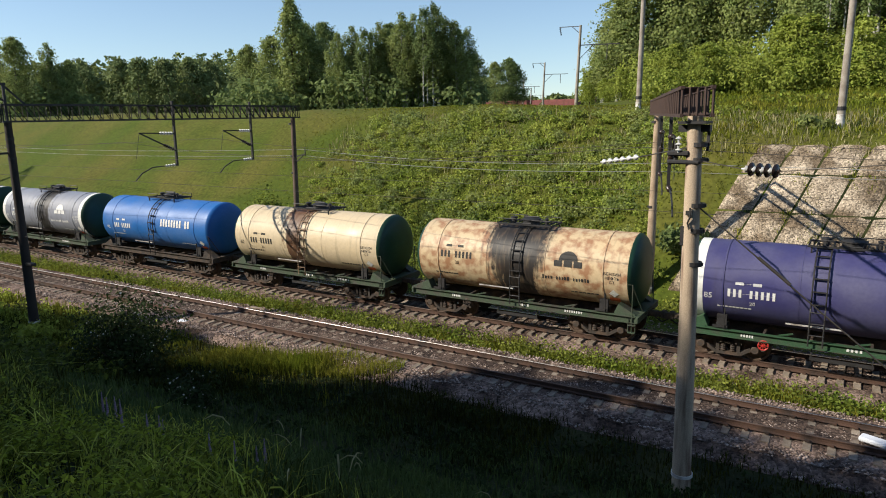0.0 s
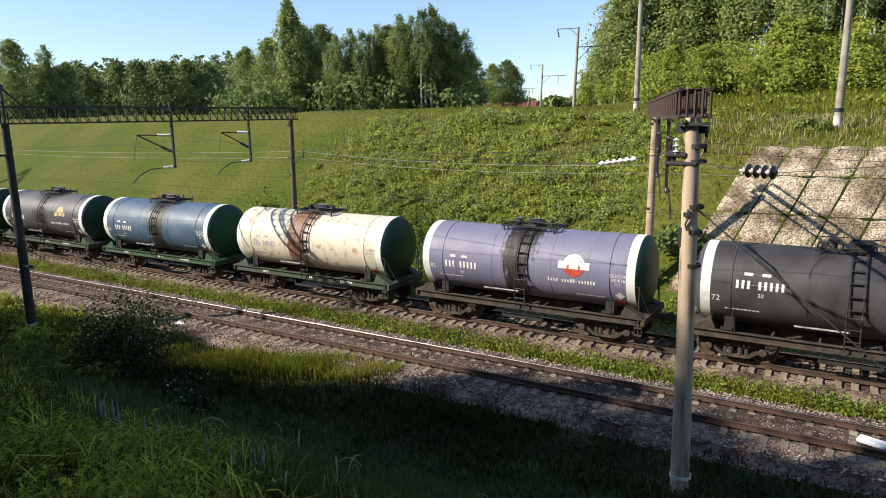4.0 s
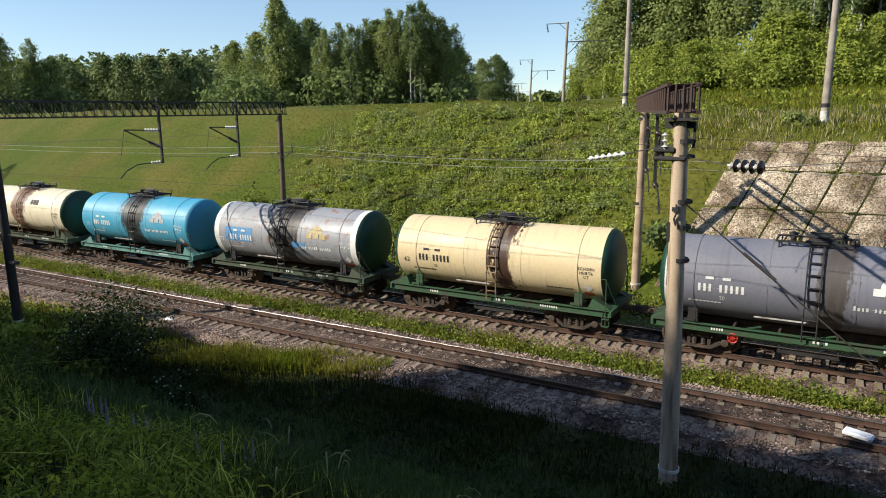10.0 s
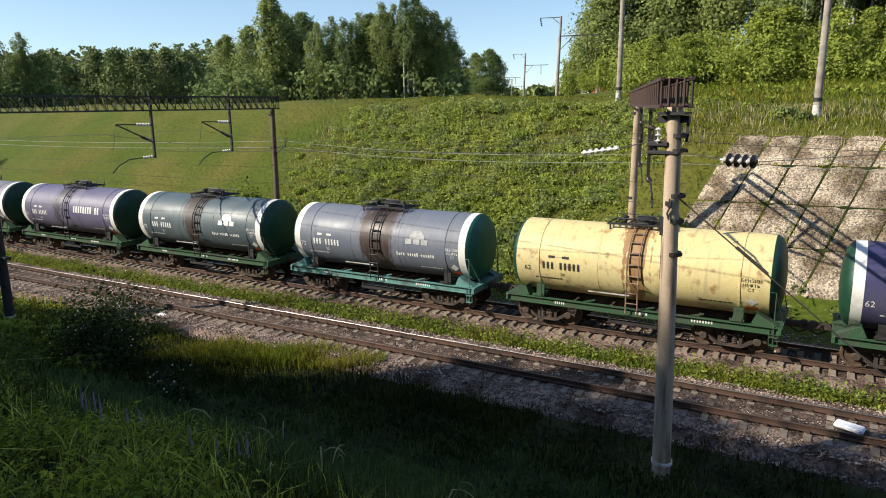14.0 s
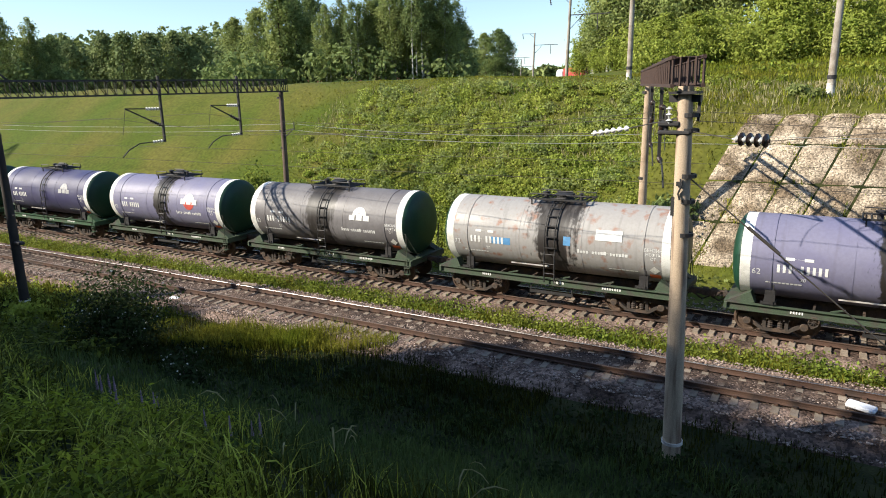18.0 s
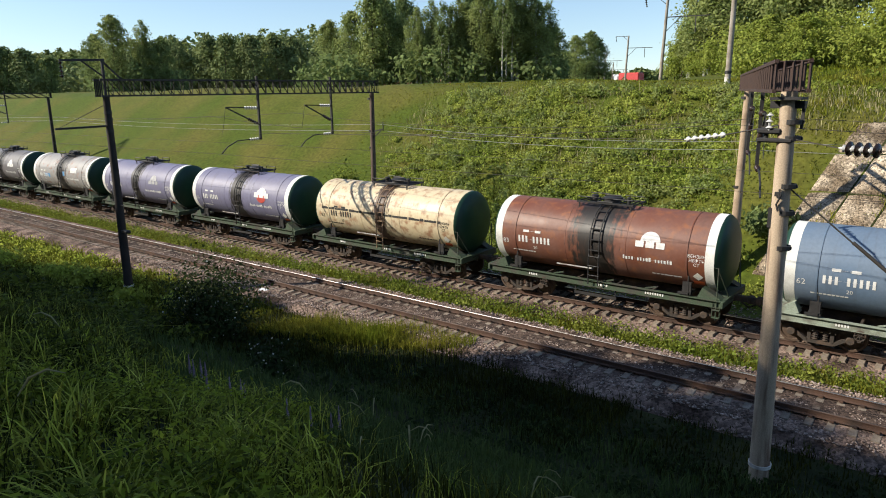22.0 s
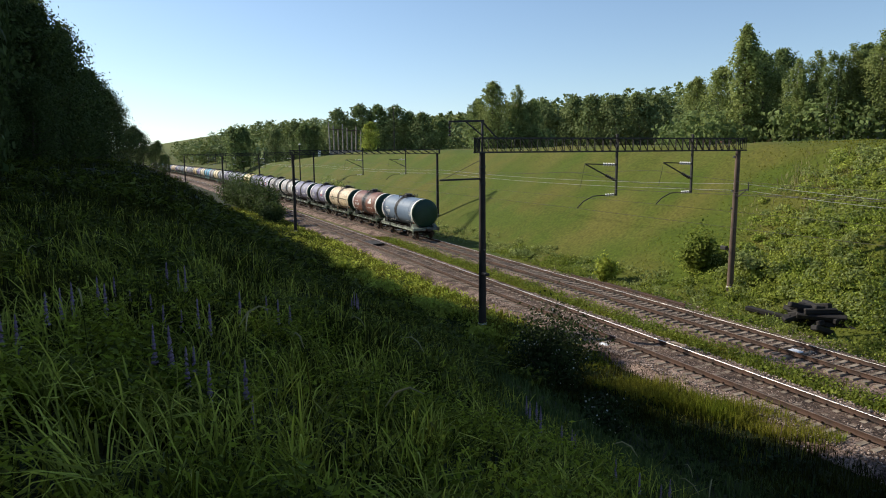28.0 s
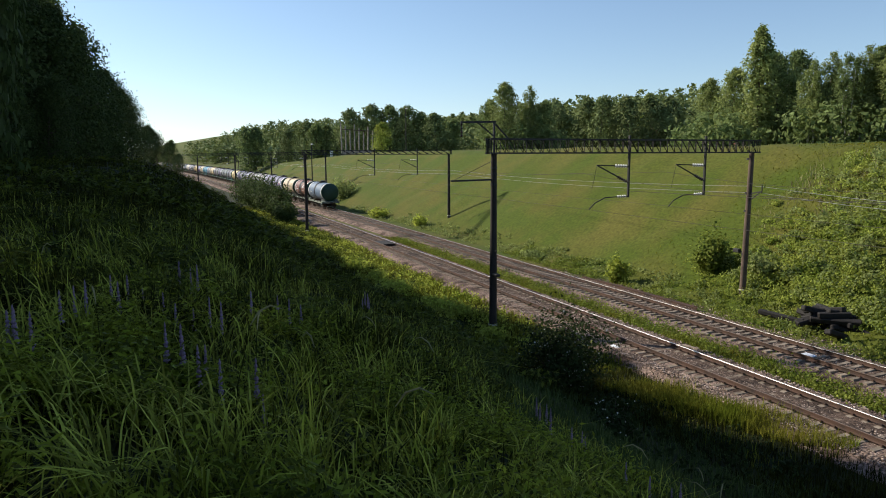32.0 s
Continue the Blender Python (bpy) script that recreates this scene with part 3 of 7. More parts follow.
def coupler_mesh(side):
    m = Mesh()
    m.box((side * 5.5, 0, 1.04), (0.66, 0.20, 0.22), None, 0.03)
    m.box((side * 5.86, 0.03, 1.04), (0.26, 0.34, 0.30), None, 0.06)
    m.box((side * 5.97, -0.10, 1.04), (0.14, 0.14, 0.26), None, 0.03)
    m.tube([(side * 5.2, 0.35, 0.95), (side * 5.7, 0.36, 0.62), (side * 5.98, 0.3, 0.78)], 0.035, 6)
    m.tube([(side * 5.24, -0.6, 1.06), (side * 5.4, -0.1, 1.22), (side * 5.5, 0.0, 1.25)], 0.02, 6)
    return m


def post_mesh(side, x):
    """The handrail frame that stands on the end platform's corner."""
    m = Mesh()
    y = side * 1.45
    m.tube([(x, y, 0.45), (x, y, 2.45), (x - 0.45, y * 0.99, 2.45)], 0.022, 6)
    m.tube([(x - 0.02, y, 2.43), (x + 0.25, y * 0.55, 1.25)], 0.018, 6)
    m.beam((x - 0.14, y, 0.55), (x + 0.14, y, 0.55), 0.16, 0.03)
    m.beam((x - 0.14, y, 0.85), (x + 0.14, y, 0.85), 0.16, 0.03)
    m.tube([(x - 0.14, y, 0.55), (x - 0.14, y, 1.1)], 0.016, 6)
    m.tube([(x + 0.14, y, 0.55), (x + 0.14, y, 1.1)], 0.016, 6)
    return m


def saddle_mesh(x, side):
    m = Mesh()
    m.box((x, side * 1.18, 1.43), (0.34, 0.12, 0.52))
    m.box((x, side * 0.98, 1.28), (0.4, 0.42, 0.1))
    m.box((x + 0.12, side * 1.47, 1.62), (0.05, 0.05, 0.75))
    m.box((x - 0.02, side * 1.42, 1.30), (0.5, 0.08, 0.08))
    return m


def platform_mesh():
    m = Mesh()
    for y in (-0.62, 0.62):
        m.beam((-1.25, y, Z_TANK + 1.60), (1.25, y, Z_TANK + 1.60), 0.06, 0.07)
    zig = []
    for i in range(11):
        x, s = -1.25 + i * 0.25, 0.62 if i % 2 else -0.62
        zig += [(x, -s, Z_TANK + 1.60), (x, s, Z_TANK + 1.60)]
    m.tube(zig, 0.035, 4)
    for x in (-1.15, 1.15):
        for y in (-0.6, 0.6):
            m.beam((x, y, Z_TANK + 1.36), (x, y, Z_TANK + 1.6), 0.05)
    return m


def platform_rail_mesh(y):
    m = Mesh()
    if y:
        m.tube([(-1.25, y, Z_TANK + 1.6), (-1.22, y, Z_TANK + 1.82), (-0.35, y, Z_TANK + 1.82), (-0.33, y, Z_TANK + 1.66), (0.35, y, Z_TANK + 1.66), (0.38, y, Z_TANK + 1.80), (1.22, y, Z_TANK + 1.80), (1.25, y, Z_TANK + 1.6)], 0.022, 6)
    return m


def hatch_mesh():
    m = Mesh()
    m.lathe([(R_TANK - 0.05, 0.36), (R_TANK + 0.24, 0.36), (R_TANK + 0.25, 0.41), (R_TANK + 0.29, 0.41), (R_TANK + 0.33, 0.30), (R_TANK + 0.35, 0.01)], "z", (0.1, 0, Z_TANK), 20)
    m.tube([(-0.25, 0, Z_TANK + R_TANK + 0.36), (0.45, 0, Z_TANK + R_TANK + 0.38)], 0.03, 6)
    return m


def valve_mesh(k):
    m = Mesh()
    if k:
        return m.lathe([(R_TANK - 0.05, 0.10), (R_TANK + 0.22, 0.10), (R_TANK + 0.25, 0.16), (R_TANK + 0.32, 0.16), (R_TANK + 0.36, 0.04)], "z", (-0.75, 0.05, Z_TANK), 12)
    m.lathe([(R_TANK - 0.05, 0.07), (R_TANK + 0.30, 0.07), (R_TANK + 0.32, 0.12), (R_TANK + 0.38, 0.02)], "z", (0.85, -0.1, Z_TANK), 12)
    return m


def frame_meshes():
    side = {}
    for s in (-1, 1):
        m = Mesh()
        m.beam((-5.15, s * 1.37, 1.06), (5.15, s * 1.37, 1.06), 0.08, 0.24)
        m.beam((-5.15, s * 1.40, 1.19), (5.15, s * 1.40, 1.19), 0.20, 0.025)
        m.beam((-5.15, s * 1.42, 0.94), (5.15, s * 1.42, 0.94), 0.12, 0.02)
        for x in (-1.9, 0.4, 2.2):
            m.beam((x, s * 1.36, 1.22), (x + 0.45, s * 1.30, 1.33), 0.05, 0.05)
        side[s] = m
    sill = Mesh()
    for y in (-0.19, 0.19):
        sill.beam((-5.25, y, 1.0), (5.25, y, 1.0), 0.10, 0.34)
    sill.box((0, 0, 1.16), (10.5, 0.5, 0.03))
    for x in (-2.4, -0.9, 0.9, 2.4):
        sill.beam((x, -1.35, 1.07), (x, 1.35, 1.07), 0.08, 0.12)
    end = {}
    for s in (-1, 1):
        m = Mesh()
        m.box((s * 5.2, 0, 1.06), (0.12, 3.0, 0.26), None, 0.02)
        m.box((s * 4.8, 0, 1.20), (0.95, 2.86, 0.035))
        for y in (-1.12, 1.12):
            m.add([(s * 5.15, y - 0.22, 1.22), (s * 5.15, y + 0.22, 1.22), (s * 4.25, y - 0.22, 1.22), (s * 4.25, y + 0.22, 1.22), (s * 4.42, y - 0.22, 1.60), (s * 4.42, y + 0.22, 1.60)],
                  [(0, 1, 3, 2), (0, 4, 5, 1), (2, 3, 5, 4), (0, 2, 4), (1, 5, 3)])
        end[s] = m
    return side, sill, end


def brake_meshes():
    cylinder = Mesh().lathe([(-0.45, 0.02), (-0.42, 0.2), (0.42, 0.2), (0.45, 0.02)], "x", (1.35, 0.55, 0.72), 14)
    lever = Mesh()
    lever.tube([(-2.9, -0.45, 0.62), (2.9, -0.45, 0.60)], 0.025, 6)
    lever.tube([(-2.7, 0.25, 0.72), (2.7, 0.25, 0.74)], 0.022, 6)
    lever.box((0.1, -0.4, 0.78), (0.5, 0.12, 0.3))
    lever.box((-0.6, 0.1, 0.72), (0.32, 0.4, 0.34), None, 0.05)
    tray = Mesh()
    for x in (-0.85, 0.95):
        tray.beam((x, -1.3, 1.05), (x, -1.34, 0.55), 0.04)
    tray.beam((-0.9, -1.34, 0.56), (1.0, -1.34, 0.56), 0.05, 0.12)
    return cylinder, lever, tray


def handwheel_mesh():
    m = Mesh()
    pts = [(0.17 * math.cos(a), 0, 0.17 * math.sin(a)) for a in [2 * math.pi * i / 14 for i in range(15)]]
    m.tube([(p[0] - 2.35, -1.42, p[2] + 0.80) for p in pts], 0.025, 6, False)
    for k in range(4):
        a = math.pi * k / 4
        m.tube([(-2.35 + 0.16 * math.cos(a), -1.42, 0.8 + 0.16 * math.sin(a)), (-2.35 - 0.16 * math.cos(a), -1.42, 0.8 - 0.16 * math.sin(a))], 0.014, 5)
    m.tube([(-2.35, -1.42, 0.8), (-2.35, -0.6, 0.8)], 0.02, 6)
    return m


def flank_bars(x, n, bw):
    """Small stencilled bars on the side sill."""
    flat = row_of_bars(n, bw, 0.11, bw * 0.8)
    m = Mesh()
    m.v, m.f = [(x + u, -1.414, 1.06 + z) for u, z in flat.v], flat.f
    return m


def build_wagon(spec):
    """One four-axle tank wagon; x runs along it, its front at -x, rail top at z = 0."""
    shell, ring, end, frame_m, ink = spec["paint"], spec["ring"], spec["end"], spec["frame"], spec["ink"]
    lx = spec.get("ladder_x", 0.05)
    w = thing("tank_wagon", spec["label"], "tank wagon", "tank wagons of the train")

    def put(name, key, make, material, parent=w, label="", smooth=False):
        me = shared((key, material.name), lambda: make().data(name, material, smooth))
        ob = new(name, me)
        ob.parent = parent
        return tagged(ob, label)

    tank = put("tank", "shell", shell_mesh, shell, w, "", True)
    put("tank_end", "cap1", lambda: cap_mesh(1), end, tank, "dark domed tank end", True)
    put("tank_end", "cap-1", lambda: cap_mesh(-1), spec.get("front", end), tank, "", True)
    for s in (-1, 1):
        if ring:
            put("painted_ring", f"ring{s}", lambda: ring_mesh(s * (HALF - 0.13), 0.34), ring, tank, "white painted ring", True)
        put("strap", f"strap{s}", lambda: ring_mesh(s * 3.8, 0.05, 0.02), shell, tank, "", True)
        put("seam", f"seam{s}", lambda: ring_mesh(s * 1.35, 0.03, 0.008), shell, tank, "", True)
    side, sill, ends = frame_meshes()
    for s in (-1, 1):
        put("side_sill", f"side{s}", lambda: side[s], frame_m)
        put("end_platform", f"end{s}", lambda: ends[s], frame_m)
        put("coupler", f"coupler{s}", lambda: coupler_mesh(s), M["under"])
        put("ladder", f"ladder{s}{lx}", lambda: ladder_mesh(s, lx), spec.get("rungs", M["steel_dark"]))
        put("side_rail", f"rail{s}", lambda: Mesh().beam((-1.7, s * 1.46, 1.72), (0.0, s * 1.46, 1.72), 0.04, 0.045), spec.get("bar", PALE))
        put("handrail", f"post{s}", lambda: post_mesh(s, 5.0), M["steel_dark"] if spec.get("dark_rail") else frame_m)
        for x in (-3.8, 3.8):
            put("saddle", f"saddle{s}{x}", lambda: saddle_mesh(x, s), frame_m if spec.get("green_saddle") else M["steel_dark"])
    put("centre_sill", "sill", lambda: sill, M["under"])
    pf = put("hatch_platform", "platform", platform_mesh, M["steel_dark"])
    for y in (-0.62, 0.62):
        put("guard_rail", f"prail{y}", lambda: platform_rail_mesh(y), M["steel_dark"], pf)
    put("hatch", "hatch", hatch_mesh, M["steel_dark"], w, "", True)
    for k in (0, 1):
        put("valve", f"valve{k}", lambda: valve_mesh(k), M["steel_dark"])
    cyl, lev, tray = brake_meshes()
    put("brake_cylinder", "cyl", lambda: cyl, M["under"], w, "", True)
    put("brake_rigging", "lever", lambda: lev, M["under"])
    put("step", "tray", lambda: tray, M["steel_dark"])
    put("handwheel", "hand", handwheel_mesh, M["red"] if spec.get("red_wheel") else M["under"], w, "red brake handwheel" if spec.get("red_wheel") else "", True)
    for x in (-3.56, 3.56):
        bogie = new("bogie", shared(("bolster", 0), lambda: Mesh().box((0, 0, 0.72), (0.42, 2.2, 0.24), None, 0.03).data("bogie", M["under"])))
        bogie.parent, bogie.location = w, (x, 0, 0)
        for s in (-1, 1):
            put("side_frame", f"sf{s}", lambda: sideframe_mesh(s), M["under"], bogie)
            for dx in (-0.16, 0.16):
                put("spring", f"spring{s}", lambda: spring_mesh(s), M["under"], bogie).location = (dx, 0, 0)
            for dx in (-0.925, 0.925):
                o = put("wheel", f"wheel{s}", lambda: wheel_mesh(s), M["wheel"], bogie, "", True)
                o.location = (dx, 0, 0)
                o = put("axle_box", f"box{s}", lambda: box_mesh(s), M["under"], bogie)
                o.location = (dx, 0, 0)
        for dx in (-0.925, 0.925):
            o = put("axle", "axle", lambda: Mesh().tube([(0, -0.8, 0.475), (0, 0.8, 0.475)], 0.08, 10), M["under"], bogie)
            o.location = (dx, 0, 0)
    if frame_m is not M["under"]:
        for key, x, n, bw in (("sn1", 2.6, 8, 0.055), ("sn2", -2.9, 5, 0.05), ("sn3", 0.4, 4, 0.07)):
            put("sill_number", key, lambda: flank_bars(x, n, bw), M["lettering"], w, "small white stencilled bars")
    # lettering on the flank that is seen
    for s in (-1,):
        def mark(name, key, flat, x, z, material, label=""):
            lift = {"emblem": 0.016, "colour_patch": 0.005}.get(name, 0.010)
            me = shared((key, s, round(x, 2), round(z, 2), material.name), lambda: wrap(flat(), x, z, s, lift).data(name, material))
            o = new(name, me)
            o.parent = tank
            tagged(o, label)
        for args in spec["marks"]:
            mark(*args)
    return w


def std_marks(ink, left="62", number_x=-2.85, number_z=2.60, logo="plain", logo_x=2.35, sub=True, cargo=True, line=True, number=True):
    """The usual lettering of a tank wagon's flank."""
    L = []
    if left:
        L.append(("capacity_number", "t" + left, lambda: text_shape(left, 0.30), -4.28, 2.42, ink, "painted capacity number"))
    if number:
        L.append(("fleet_number", "num", lambda: row_of_bars(9, 0.092, 0.29, 0.09, (3,)), number_x, number_z, ink, "row of number bars"))
        L.append(("small_mark", "t20", lambda: text_shape("20", 0.2), number_x + 0.05, number_z - 0.36, ink))
        L.append(("small_mark", "sm1", lambda: row_of_bars(2, 0.28, 0.1, 0.3), number_x - 0.1, number_z + 0.36, ink))
    if line:
        L.append(("small_print", "line1", lambda: row_of_bars(9, 0.10, 0.06, 0.03), -3.4, 2.05, ink))
        L.append(("small_print", "line2", lambda: row_of_bars(7, 0.14, 0.06, 0.03), 3.0, 1.86, ink))
    if logo == "round":
        L.append(("logo_disc", "lgd", lambda: disc_shape(0.46, 16, 1), logo_x, 3.06, M["white"], "plain white half-disc emblem"))
        L.append(("logo_disc", "lgr2", lambda: disc_shape(0.46, 16, 2), logo_x, 3.06, M["logo_red"], "plain red half-disc emblem"))
        L.append(("emblem", "lgb", lambda: row_of_bars(3, 0.38, 0.30, 0.09), logo_x, 3.06, M["lettering"], "white emblem bars"))
    elif logo in ("dim", "white", "gold", "black"):
        k = M[{"dim": "letter_dim", "white": "lettering", "gold": "letter_gold", "black": "letter_black"}[logo]]
        L.append(("logo_disc", "lgd2", lambda: disc_shape(0.40, 16, 1), logo_x, 3.14, k, "plain half-disc emblem"))
        L.append(("emblem", "lgb2", lambda: row_of_bars(3, 0.34, 0.24, 0.08), logo_x, 3.02, k, "emblem bars"))
    elif logo == "wide":
        L.append(("emblem", "lgw", lambda: row_of_bars(11, 0.145, 0.42, 0.095, (8,)), 2.15, 3.0, M["lettering"], "row of white emblem bars"))
    elif logo == "black_bars":
        L.append(("emblem", "lbb", lambda: row_of_bars(3, 0.26, 0.34, 0.06), 1.75, 3.45, M["letter_black"], "black emblem bars"))
    if sub and logo not in ("wide", "black_bars", None):
        k = M["lettering"] if logo != "black" else M["letter_black"]
        L.append(("name_line", "sub", lambda: row_of_bars(17, 0.065, 0.17, 0.055, (4, 10), 0.6), logo_x - 0.1, 2.42, k, "row of name bars"))
    if cargo:
        L.append(("cargo_words", "crg", lambda: text_shape("БЕНЗИН\nНЕФТЬ\nСТ", 0.17), 4.18, 2.62, ink, "painted cargo words"))
    L.append(("placard", "plw", lambda: Mesh().add([(-0.2, 0), (0, -0.2), (0.2, 0), (0, 0.2)], [(0, 1, 2, 3)]), 4.22, 1.98, M["white"], "white diamond placard"))
    L.append(("placard", "plo", lambda: bar_shape(0.42, 0.24), 4.22, 1.70, M["orange"], "orange hazard placard"))
    return L


PALE = mat("pale bar paint", (0.48, 0.47, 0.44), 0.7, 0, 0.35, 2.0, 25, 0.1, (0.22, 0.19, 0.16))
GREEN = mat("green frame paint", (0.032, 0.082, 0.038), 0.6, 0, 0.35, 2.0, 25, 0.15, (0.05, 0.065, 0.042))
DULL = mat("dull green frame paint", (0.048, 0.072, 0.042), 0.7, 0, 0.35, 2.0, 25, 0.15, (0.06, 0.055, 0.045))
TEAL = mat("teal frame paint", (0.10, 0.24, 0.22), 0.6, 0, 0.3, 2.0, 25, 0.15, (0.07, 0.10, 0.09))
FADED = mat("faded grey frame paint", (0.26, 0.30, 0.24), 0.7, 0, 0.35, 2.0, 25, 0.15, (0.12, 0.11, 0.09))
RUNGS = mat("grimy cream ladder paint", (0.30, 0.20, 0.12), 0.8, 0, 0.35, 3.0, 30, 0.15, (0.14, 0.08, 0.05))
W, G, INK, BLK = M["white"], M["end_green"], M["lettering"], M["letter_black"]
DARK = (0.022, 0.018, 0.016)
BROWN = (0.055, 0.026, 0.015)
P = dict(
    grey=paint("grey tank paint", (0.235, 0.25, 0.30), DARK), lilac=paint("lilac-grey tank paint", (0.175, 0.17, 0.265), DARK, -0.1, 0.6),
    bright_blue=paint("bright blue tank paint", (0.012, 0.13, 0.42), None, drip=0.2), cream=paint("cream tank paint", (0.66, 0.53, 0.34), (0.13, 0.065, 0.035), -0.6, 0.55, 0),
    rusty=paint("rust-blotched cream paint", (0.62, 0.47, 0.28), DARK, 0.0, 1.25, 0.95), navy=paint("navy tank paint", (0.048, 0.046, 0.15), None, drip=0.3),
    charcoal=paint("charcoal tank paint", (0.060, 0.056, 0.066), DARK, 0.0, 0.9), deep_blue=paint("slate blue tank paint", (0.052, 0.098, 0.165), DARK, 0.15, 0.75),
    ivory=paint("ivory tank paint", (0.70, 0.63, 0.50), (0.20, 0.10, 0.06), -0.5, 0.75, 0.12), black=paint("black tank paint", (0.036, 0.031, 0.033), None, drip=0.1),
    yellow=paint("ochre yellow tank paint", (0.64, 0.45, 0.18), (0.02, 0.017, 0.016), -0.7, 0.85, 0.12), purple=paint("violet navy tank paint", (0.060, 0.052, 0.20), None, drip=0.3),
    buff=paint("pale buff tank paint", (0.74, 0.66, 0.48), (0.16, 0.085, 0.05), -0.15, 0.75, 0, 0.15, 0.8), sky=paint("sky blue tank paint", (0.055, 0.34, 0.52), DARK, 0.0, 0.95, drip=0.3),
    mottled=paint("mottled grey tank paint", (0.30, 0.315, 0.345), DARK, 0.15, 0.95, 0.08, 0.4), sand=paint("sand tank paint", (0.74, 0.60, 0.36), BROWN, 0.45, 0.5),
    steel=paint("steel grey tank paint", (0.17, 0.175, 0.215), (0.07, 0.06, 0.055), 0.7, 0.5), dusk=paint("dusky violet-grey tank paint", (0.115, 0.105, 0.185), (0.05, 0.04, 0.05), -0.8, 0.35),
    pine=paint("dark pine-grey tank paint", (0.072, 0.105, 0.12), (0.05, 0.035, 0.03), -0.4, 0.6), slate=paint("slate grey tank paint", (0.135, 0.155, 0.20), (0.05, 0.032, 0.026), 0.1, 0.9),
    lemon=paint("lemon yellow tank paint", (0.72, 0.60, 0.28), (0.30, 0.17, 0.07), 0.1, 0.4, 0.05), ink_navy=paint("ink navy tank paint", (0.040, 0.038, 0.105), None, drip=0.3),
    umber=paint("brown-grey tank paint", (0.13, 0.12, 0.125), DARK, -0.2, 0.9, 0, 0.3), patchy=paint("patchy grey tank paint", (0.34, 0.325, 0.31), DARK, 0.1, 0.9, 0.12, 0.5),
    flaking=paint("flaking cream paint", (0.66, 0.55, 0.36), BROWN, 0.0, 0.45, 0.45), oxide=paint("oxide red tank paint", (0.17, 0.058, 0.032), DARK, -0.1, 0.95, 0.3),
    steel_blue=paint("steel blue tank paint", (0.125, 0.185, 0.27), DARK, -0.15, 0.45),
)


def spec(colour, words, ring=W, end=G, frame=DULL, marks=None, **more):
    return dict(paint=P[colour], ring=ring, end=end, frame=frame, ink=INK, label=words, marks=marks or std_marks(INK), **more)


